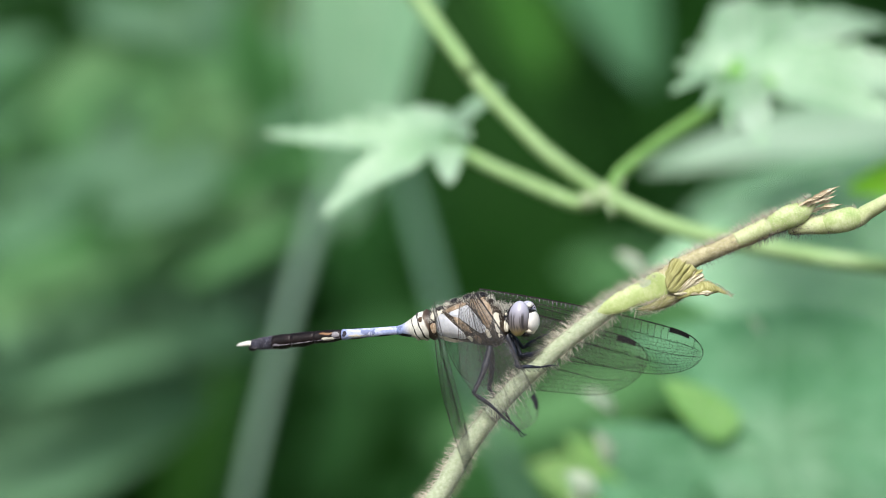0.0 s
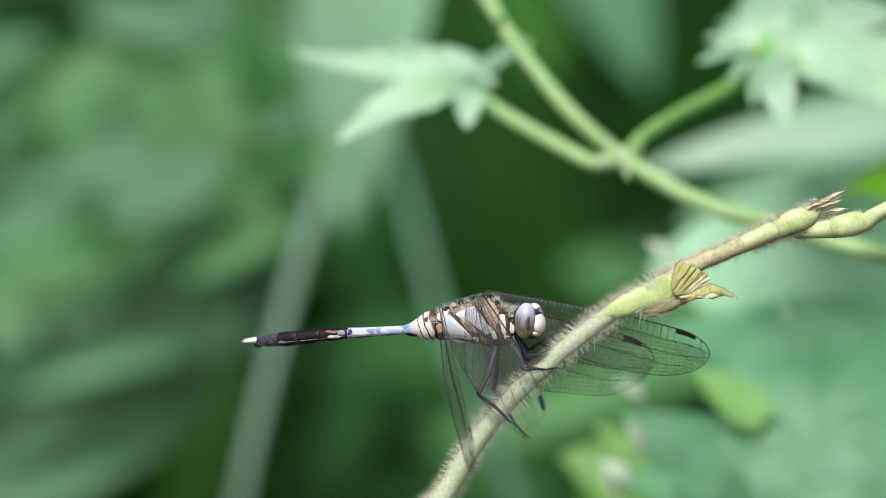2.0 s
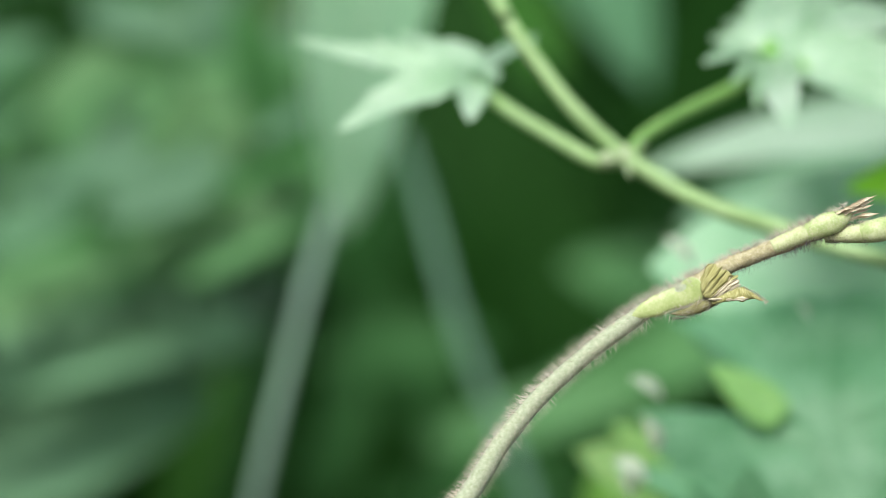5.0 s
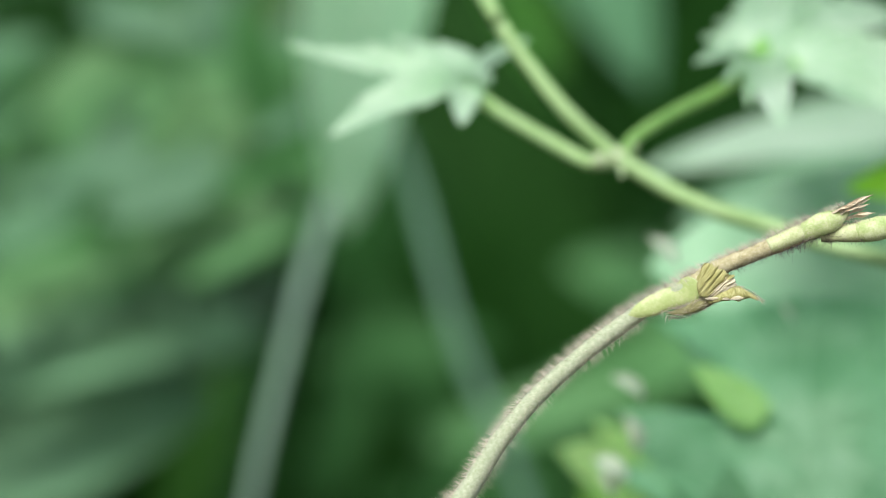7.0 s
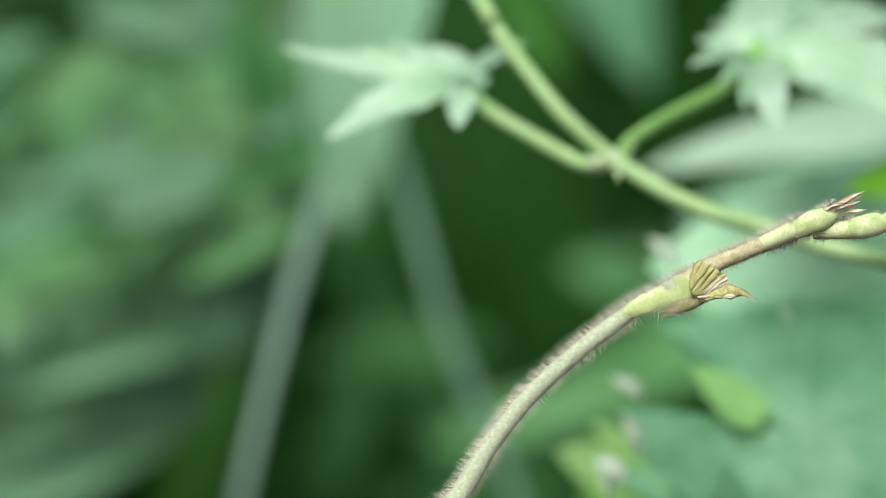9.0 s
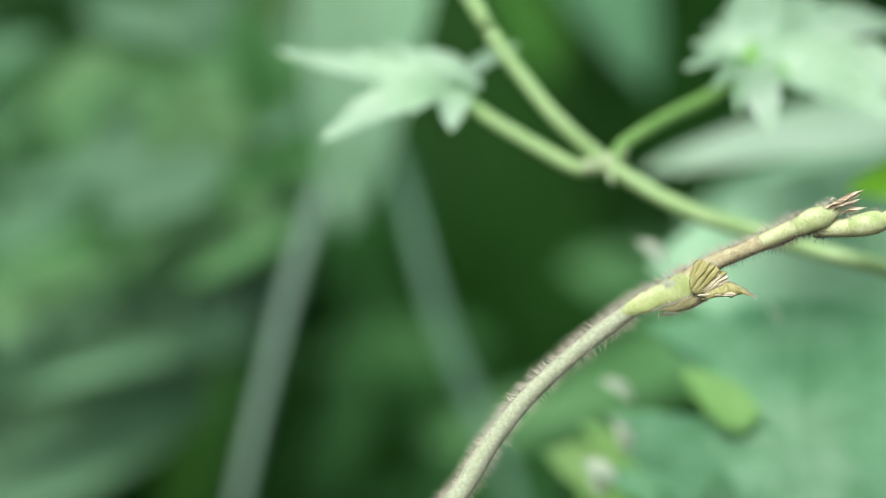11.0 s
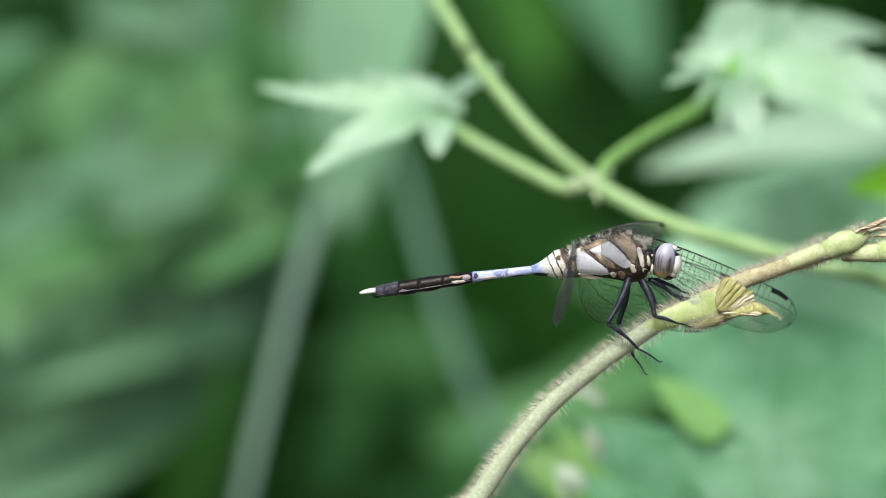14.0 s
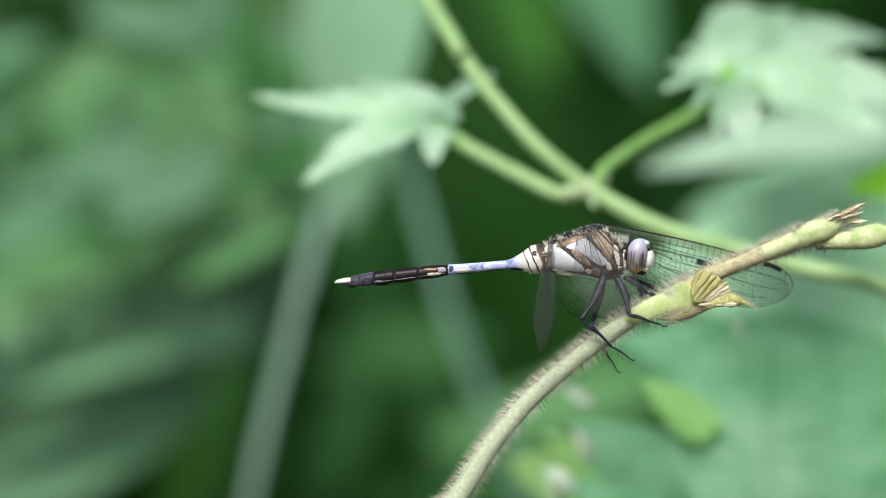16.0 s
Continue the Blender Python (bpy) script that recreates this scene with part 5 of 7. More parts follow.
    panel([(4.15, 0.55), (4.6, 0.54), (5.08, -1.33), (5.05, -2.68), (4.6, -2.37), (4.21, -0.56)], CREAM_MAT, "narrow cream collar stripe")
    panel([(4.83, -2.76), (5.44, -2.89), (5.48, -3.62), (4.97, -3.57)], CREAM_MAT, "small cream spot")
    panel([(3.03, -2.24), (3.63, -2.14), (3.8, -3.1), (3.3, -3.39)], CREAM_MAT, "small cream spot")
    panel([(-2.38, -0.06), (-0.88, -0.75), (0.31, -1.83), (0.53, -2.58), (-0.91, -2.1), (-2.04, -1.03)], TAN_MAT, "narrow brown flank panel")
    panel([(-0.48, -3.37), (0.13, -3.08), (0.63, -3.63), (-0.04, -4.1)], CREAM_MAT, "small cream spot")
    panel([(-6.86, -1.37), (-5.92, -1.03), (-5.89, -2.54), (-6.68, -2.64)], TAN_MAT, "tan rear panel")
    panel([(-6.91, 0.58), (-5.33, 0.93), (-5.04, 0.51), (-5.87, -0.32), (-6.69, -0.54)], CREAM_MAT, "pale rear shoulder patch")
    panel([(-4.02, 1.21), (-1.49, 2.08), (-0.83, 1.74), (-2.66, 0.94), (-3.88, 0.6)], TAN_MAT, "tan upper strip")
    panel([(-0.21, 2.45), (0.56, 2.79), (1.44, 1.45), (0.98, 1.16)], TAN_MAT, "tan upper strip")
    panel([(-5.48, -3.2), (-2.76, -3.74), (-2.16, -4.02), (-3.98, -4.08), (-5.33, -3.57)], CREAM_MAT, "cream lower rim")
    panel([(0.88, -3.22), (1.8, -3.06), (2.08, -3.96), (1.31, -4.37)], TAN_MAT, "tan lower patch")
    panel([(5.55, -0.59), (5.85, -0.59), (6, -2.01), (5.75, -2.54), (5.52, -1.64)], CREAM_MAT, "thin cream collar line")
    bm = bmesh.new()
    for x, z in ((-5.39, 0.99), (-2.94, 2.2), (-0.8, 2.88), (1.02, 3.2)):
        ball(bm, (x * MM, 0, z * MM), (1.3 * MM, 1.3 * MM, 0.7 * MM), 8, 12)
    part("wing_joint", bm, INK_MAT, ob, "dark knobbly ridge between the wings")
    vs, fs = [], []
    for _ in range(1500):
        x = rnd.uniform(rings[0][0] + 0.2, rings[-1][0] - 0.2)
        a = min(max(rnd.gauss(0.5, 0.22), 0.06), 0.94) * math.pi
        q = min(rings, key=lambda g: abs(g[0] - x))
        p = Vector((x, q[3] * math.cos(a), q[1] + q[2] * math.sin(a))) * MM
        bristle(vs, fs, p * 0.96, p + Vector((rnd.uniform(-0.7, 0.2), math.cos(a) * 0.8, math.sin(a) * 1.1)) * rnd.uniform(0.35, 0.85) * MM, 0.000026)
    for _ in range(700):
        x, z = rnd.uniform(-6.5, 4.6), rnd.uniform(-3.6, 2.6)
        for side in (-1, 1):
            p = Vector((x, side * flank(x, z, 0.05), z)) * MM
            bristle(vs, fs, p, p + Vector((rnd.uniform(-0.5, 0.1), side * 0.3, rnd.uniform(-0.3, 0.2))) * rnd.uniform(0.5, 1.1) * MM, 0.000014)
    hairs("thorax_fur", vs, fs, FLUFF, ob, "pale fur on the back", (0, 0, 0))
    # abdomen, ring by ring from the waist to the tip
    segs = [(-6.6, -8.2, -1.2, 1.9, -1.4, 2.4, WAIST), (-8.2, -9.6, -1.4, 2.42, -1.6, 2.2, WAIST),
            (-9.6, -13.1, -1.6, 2.2, -2.25, 0.70, WAIST), (-13.1, -17.7, -2.25, 0.68, -2.6, 0.70, BLUE_MAT),
            (-17.7, -22.7, -2.6, 0.72, -3.0, 0.84, BLUE_MAT), (-22.7, -27.4, -3.0, 0.86, -3.45, 1.02, BLACK_SEG),
            (-27.4, -31.4, -3.45, 1.04, -3.9, 1.14, BLACK_SEG), (-31.4, -34.7, -3.9, 1.12, -4.25, 1.10, BLACK_SEG),
            (-34.7, -37.0, -4.25, 1.08, -4.5, 0.98, SLATE_SEG), (-37.0, -38.4, -4.5, 0.92, -4.6, 0.75, SLATE_SEG)]
    abdomen = None
    for x0, x1, z0, r0, z1, r1, mat in segs:
        rows = []
        for k in range(9):
            s = k / 8
            lip = 1.0 + 0.06 * math.exp(-((s - 1) * 9) ** 2) - 0.07 * math.exp(-(s * 9) ** 2)
            r = (r0 + (r1 - r0) * (s if abs(r1 - r0) < 1 else 1 - (1 - s) ** 1.5)) * lip
            rows.append((x0 + (x1 - x0) * s, z0 + (z1 - z0) * s, r, r * 0.92))
        bm = loft(bmesh.new(), rows, 20)
        if abdomen:
            part("abdomen_segment", bm, mat, abdomen, origin=HINGE)
        else:
            abdomen = HEAD["abdomen"] = part("abdomen", bm, mat, ob, "slim pale blue and black abdomen with cream waist", origin=HINGE)

    def lie(x):
        x0, x1, z0, r0, z1, r1, _ = next(g for g in segs if g[1] <= x <= g[0])
        s = (x - x0) / (x1 - x0)
        return r0 + (r1 - r0) * (s if abs(r1 - r0) < 1 else 1 - (1 - s) ** 1.5), z0 + (z1 - z0) * s

    def run(name, x0, x1, high, out, size, material, label=""):
        """A ridge along the abdomen; high and out: where it lies on the ring, in radii."""
        n = 7
        way = []
        for k in range(n):
            x = x0 + (x1 - x0) * (0.04 + 0.92 * k / (n - 1))
            r, z = lie(x)
            way.append(Vector((x, out * r, z + high * r)) * MM)
        mid = lie((x0 + x1) / 2)[0]
        part(name, tube(bmesh.new(), way, [size * 0.5 * mid * MM, size * mid * MM, size * 1.1 * mid * MM, size * 0.6 * mid * MM], 10), material, abdomen, label, origin=HINGE)

    for x, z, r in ((-13.1, -2.25, 0.73), (-17.7, -2.6, 0.75), (-22.7, -3.0, 0.88), (-27.4, -3.45, 1.07), (-31.4, -3.9, 1.17)):
        part("ring_suture", loft(bmesh.new(), [(x - 0.05, z, r * 0.99, r * 0.93), (x + 0.05, z, r * 0.99, r * 0.93)], 18), INK_MAT if x < -20 else DUSK_MAT, abdomen, origin=HINGE)
    for x0, x1, z0, r0, z1, r1, mat in segs[2:8]:
        run("underside", x0, x1, -0.66, 0.0, 0.46, INK_MAT, "dark underside of the abdomen")
    for x0, x1, z0, r0, z1, r1, mat in segs[4:8]:
        run("back_ridge", x0, x1, 0.84, 0.0, 0.2, SLATE_SEG if x0 > -22 else BLACK_SEG, "dark ridge along the back")
        for side in (-1, 1):
            run("flank_keel", x0, x1, -0.55, side * 0.80, 0.05, KEEL_MAT, "thin pale line along the flank")
        part("pale_rim", loft(bmesh.new(), [(x1 + 0.16, z1, r1 * 1.045, r1 * 0.96), (x1 + 0.10, z1, r1 * 1.05, r1 * 0.965)], 18), KEEL_MAT, abdomen, origin=HINGE)

    def blotch(x, dz, sx, sz_, material, rough=0.5, square=1.0):
        """A patch of colour that lies on both flanks of a ring."""
        rr, zc = lie(x)
        for side in (-1, 1):
            bm = ball(bmesh.new(), (x * MM, 0, (zc + dz) * MM), (sx * MM, 0.1 * MM, sz_ * MM), 12, 24)
            for v in bm.verts:
                p, q = (v.co.x / MM - x) / sx, (v.co.z / MM - zc - dz) / sz_
                v.co.x = (x + math.copysign(abs(p) ** square, p) * sx) * MM
                v.co.z = (zc + dz + math.copysign(abs(q) ** square, q) * sz_) * MM
                v.co.x += noise.noise(Vector((v.co.x * 1100, x, v.co.z * 2000))) * rough * MM
                v.co.z += noise.noise(Vector((v.co.x * 1500, x + 7, v.co.z * 700))) * rough * 0.35 * MM
                r, zz = lie(max(-38.3, min(-6.7, v.co.x / MM)))
                u = min(0.97, abs(v.co.z / MM - zz) / r)
                v.co.y = side * (0.92 * r * math.sqrt(1 - u * u) * MM + 0.02 * MM) + v.co.y * 0.35
            part("flank_spot", bm, material, abdomen, origin=HINGE)

    for x, dz, sx, sz_, mat in ((-20.2, -0.34, 1.35, 0.22, CREAM_MAT), (-25.0, -0.42, 1.25, 0.24, CREAM_MAT), (-25.4, 0.40, 1.3, 0.2, ORANGE_MAT), (-23.6, 0.12, 0.85, 0.42, KEEL_MAT), (-18.5, 0.1, 0.75, 0.42, DUSK_MAT), (-17.2, 0.0, 0.4, 0.5, DUSK_MAT),
                               (-22.2, 0.15, 0.45, 0.5, SLATE_SEG), (-26.9, 0.0, 0.5, 0.7, BLACK_SEG), (-15.2, 0.32, 1.5, 0.2, WHITE_MAT), (-20.4, 0.42, 1.3, 0.16, ASH_MAT), (-12.6, 0.3, 0.5, 0.35, DUSK_MAT), (-35.4, 0.35, 0.7, 0.35, SLATE_SEG), (-33.9, -0.5, 0.5, 0.2, KEEL_MAT)):
        blotch(x, dz, sx, sz_, mat)
    blotch(-8.5, 0.9, 0.5, 0.42, BROWN_MAT, 0.2, 0.7)
    blotch(-11.6, -1.05, 1.1, 0.2, SLATE_SEG, 0.3)
    part("tail_knob", ball(bmesh.new(), (-38.3 * MM, 0, -5.15 * MM), (0.8 * MM, 0.5 * MM, 0.55 * MM)), INK_MAT, abdomen, "dark knob under the tail", origin=HINGE)
    vs, fs = [], []
    for _ in range(110):
        x = rnd.uniform(-38.2, -34.8)
        r, z = lie(x)
        a = rnd.uniform(0, 2 * math.pi)
        p = Vector((x, 0.92 * r * math.cos(a), z + r * math.sin(a))) * MM
        bristle(vs, fs, p, p + Vector((-0.35, 0.18 * math.cos(a), 0.18 * math.sin(a))) * MM, 0.000018)
    hairs("tail_fur", vs, fs, KEEL_MAT, abdomen, "short grey bristles near the tail", HINGE)
    for side in (-1, 1):
        bm = loft(bmesh.new(), [(-38.3, -4.42, 0.28, 0.22), (-39.3, -4.45, 0.30, 0.24), (-40.4, -4.6, 0.22, 0.17), (-41.1, -4.7, 0.05, 0.05)], 10)
        bm.transform(Matrix.Translation((0, side * 0.34 * MM, side * 0.12 * MM)))
        part("tail_appendage", bm, WHITE_MAT, abdomen, "white pointed tail appendage", origin=HINGE)
    # head
    head = HEAD["dragonfly"] = part("head", ball(bmesh.new(), (7.2 * MM, 0, -0.6 * MM), (1.6 * MM, 2.5 * MM, 2.3 * MM)), BROWN_MAT, ob)
    part("neck", loft(bmesh.new(), [(4.6, -0.9, 1.2, 1.1), (6.4, -0.7, 0.9, 0.9)], 12), INK_MAT, ob)
    for side in (-1, 1):
        part("eye", ball(bmesh.new(), (7.55 * MM, side * 1.7 * MM, -0.35 * MM), (1.72 * MM, 1.6 * MM, 2.85 * MM), 20, 26, pose(0, 0, 0, 0, 6, 0)), EYE_MAT, head, "grey-violet compound eye with dark streaks")
    part("face", ball(bmesh.new(), (9.2 * MM, 0, -0.75 * MM), (1.05 * MM, 1.75 * MM, 1.75 * MM), 16, 22), WHITE_MAT, head, "chalk-white face")
    part("brow", ball(bmesh.new(), (8.95 * MM, 0, 0.75 * MM), (0.75 * MM, 1.5 * MM, 0.42 * MM)), INK_MAT, head)
    part("face_seam", loft(bmesh.new(), [(8.62, -0.75, 1.86, 1.95), (8.86, -0.75, 1.82, 1.88)], 24), INK_MAT, head)
    part("lip", ball(bmesh.new(), (8.75 * MM, 0, -2.3 * MM), (0.85 * MM, 1.3 * MM, 0.6 * MM)), CREAM_MAT, head, "cream lip")
    part("jaw", ball(bmesh.new(), (8.2 * MM, 0, -2.85 * MM), (0.95 * MM, 1.35 * MM, 0.5 * MM)), INK_MAT, head)
    part("vertex", ball(bmesh.new(), (8.75 * MM, 0, 1.75 * MM), (0.5 * MM, 0.75 * MM, 0.5 * MM)), WHITE_MAT, head, "small white knob between the eyes")
    part("nape", ball(bmesh.new(), (6.15 * MM, 0, -0.4 * MM), (0.75 * MM, 2.75 * MM, 2.35 * MM)), INK_MAT, head, "black back of the head")
    for side in (-1, 1):
        for z, x, h in ((-1.75, 5.85, 0.75), (0.3, 5.62, 0.22)):
            part("nape_spot", ball(bmesh.new(), (x * MM, side * 2.3 * MM, z * MM), (0.2 * MM, 0.4 * MM, h * MM), 8, 10), CREAM_MAT, head)
    vs, fs = [], []
    for _ in range(260):
        p = Vector((rnd.uniform(4.2, 6.2), rnd.gauss(0, 1.1), rnd.uniform(0.8, 1.8)))
        bristle(vs, fs, p * MM, (p + Vector((rnd.gauss(0, 0.3), rnd.gauss(0, 0.3), rnd.uniform(0.3, 1.0)))) * MM, 0.000018)
    hairs("neck_fur", vs, fs, FLUFF, ob, "pale fur behind the head", (0, 0, 0))
    for side in (-1, 1):
        bm = bmesh.new()
        tube(bm, [Vector((9.2, side * 0.7, 1.4)) * MM, Vector((9.9, side * 1.1, 1.8)) * MM, Vector((10.7, side * 1.4, 1.9)) * MM], [0.00008, 0.00002], 6)
        part("antenna", bm, INK_MAT, head)
    return ob


def leg_segment(name, length, r0, r1, parent, spines, seed, hook=False):
    """A leg part along +x from its joint: swollen near the joint, ridged, with two rows of spines below."""
    bm = bmesh.new()
    n = 12
    path = [Vector((length * i / n, 0, 0.045 * length * math.sin(math.pi * i / n))) * MM for i in range(n + 1)]
    if hook:
        path[-1] += Vector((0.05, 0, 0.45)) * MM
        path[-2] += Vector((0.18, 0, 0.06)) * MM
    tube(bm, path, [r0 * 0.75 * MM, r0 * MM, r0 * 0.98 * MM, (r0 + r1) / 2 * MM, r1 * MM, r1 * 1.12 * MM], 10, 0.82, 0.08)
    ob = part(name, bm, LEG_MAT, parent)
    rnd = random.Random(seed)
    for i in range(spines):
        spine = new("spine", SPINE)
        spine.parent = ob
        side = -1 if i % 2 else 1
        spine.matrix_basis = pose(length * (0.12 + 0.84 * i / spines) * MM, side * r1 * 0.5 * MM, -r1 * 0.5 * MM, side * rnd.uniform(8, 40), rnd.uniform(38, 62), side * rnd.uniform(5, 25))
    return ob


def spine_mesh():
    bm = bmesh.new()
    tube(bm, [Vector((0, 0, 0)), Vector((0.0005, 0, 0.00003)), Vector((0.0011, 0, 0.00012))], [0.00006, 0.00004, 0.00001], 5)
    me = bpy.data.meshes.new("spine")
    bm.to_mesh(me)
    bm.free()
    me.materials.append(LEG_MAT)
    return me


SPINE = spine_mesh()


def at_body(x, y, z, nod, yaw):
    """Body pose: turned about the upright axis, then nodded in the plane across the view."""
    return pose(x, y, z, 0, nod, 0) @ pose(0, 0, 0, 0, 0, yaw)


vine = climbing_vine()
trailer = trailing_plant()
shoot = hairy_shoot()
fly = dragonfly()
ROOTS = {"fr": (-0.4, -2.1, 2.8), "fl": (-0.4, 2.1, 2.8), "hr": (-6.2, -1.7, 0.9), "hl": (-6.2, 1.7, 0.9)}
wings = {"fr": wing("forewing", fly), "hr": wing("hindwing", fly)}
for new_key, old_key in (("fl", "fr"), ("hl", "hr")):
    wings[new_key] = copy_thing(wings[old_key], Matrix())

# joints of each leg in millimetres, gripping the stem the first and the second time
LEGS = []


def leg(first, second, side, thick, hind):
    """Femur, tibia and foot, with their lengths taken from the joints."""
    a, b = [Vector(p) for p in first], [Vector(p) for p in second]
    size = [((a[i + 1] - a[i]).length + (b[i + 1] - b[i]).length) / 2 for i in range(3)]
    bits = [leg_segment("femur", size[0], 0.62 * thick, 0.36 * thick, fly, 10, len(LEGS)),
            leg_segment("tibia", size[1], 0.34 * thick, 0.20 * thick, fly, 12, len(LEGS) + 50),
            leg_segment("foot", size[2], 0.16 * thick, 0.09 * thick, fly, 4, len(LEGS) + 90, True)]
    LEGS.append((a, b, size, bits, side, hind))


leg([(3.08, -0.91, -4.49), (1.49, -3.71, -11.66), (5.7, -0.93, -15.71), (8.23, 1.71, -18.52)],
    [(2.64, -1.65, -3.97), (-1.28, -4.22, -11.87), (3.29, -2.37, -16.11), (6.46, -0.61, -18.53)], -1, 1, True)
leg([(5.16, -0.07, -2.24), (7.83, -0.72, -8.52), (10.7, 1.09, -8.52), (13.17, 3.38, -8.27)],
    [(4.59, -1.37, -4.55), (6.43, -2.53, -10.15), (9.8, -1.45, -11.31), (12.08, 0.49, -12.27)], -1, 0.95, False)
leg([(5.52, 0.72, -2.69), (7.97, 0.63, -6.73), (9.49, 1.68, -6.29), (10.84, 2.44, -5.57)],
    [(5.94, -0.58, -4.67), (8.79, 0.23, -6.8), (10.56, 0.47, -7.38), (12.04, 0.88, -7.68)], -1, 0.75, False)
leg([(1.42, 2.73, -4.34), (0.5, 5.05, -10.67), (3.73, 4.74, -14.98), (6.01, 4.37, -17.85)],
    [(1.79, 2.27, -3.97), (-0.49, 4.48, -12.5), (2.08, 3.32, -18.41), (4.01, 2.58, -21.5)], 1, 1, True)
leg([(3.26, 3.47, -2.72), (5.62, 6.58, -7.24), (8.49, 6.67, -5.88), (11.44, 6.56, -4.52)],
    [(3.74, 2.55, -4.55), (5.9, 4.87, -9.03), (9.15, 4.32, -9.09), (11.9, 4.1, -9.15)], 1, 0.95, False)
leg([(4.24, 3.22, -2.71), (6.4, 5.82, -5.43), (8.22, 6.13, -4.07), (10.53, 6.41, -3.17)],
    [(5.24, 2.15, -4.67), (7.89, 4.14, -5.46), (10.14, 4.05, -6.86), (12.4, 3.96, -7.35)], 1, 0.75, False)


def leg_rows(a, b, size, side, hind):
    """Poses of the three bits of a leg: gripping, hanging, tucked up in flight, hanging, gripping again."""
    hang = [Vector((-0.25 if hind else 0.25, side * 0.2, -1)), Vector((0.25, 0, -1)), Vector((0.45, 0, -0.9))]
    tuck = [Vector((-0.9, side * 0.3, -0.3)), Vector((0.9, 0, -0.05)), Vector((0.95, 0, 0.0))] if hind else [Vector((0.6, side * 0.5, -0.35)), Vector((-0.9, 0, -0.2)), Vector((-0.8, 0, -0.4))]
    half = [(h.normalized() + k.normalized()) for h, k in zip(hang, tuck)]
    one = [a[i + 1] - a[i] for i in range(3)]
    two = [b[i + 1] - b[i] for i in range(3)]
    keys = [(0.0, one, a[0]), (2.9, one, a[0]), (3.0, hang, a[0]), (3.12, half, a[0]), (3.3, tuck, a[0]), (12.0, tuck, a[0]), (12.08, half, a[0]), (12.16, hang, a[0]), (12.3, hang, b[0]), (12.55, two, b[0]), (16.0, two, b[0])]
    rows = [[], [], []]
    for t, ways, hip in keys:
        at = hip.copy()
        for i in range(3):
            x = ways[i].normalized()
            y = Vector((0, 1, 0))
            y = (y - x * y.dot(x)).normalized()
            m = Matrix((x, y, x.cross(y))).transposed().to_4x4()
            rows[i].append((t, Matrix.Translation(at * MM) @ m))
            at = at + x * size[i]
    return rows


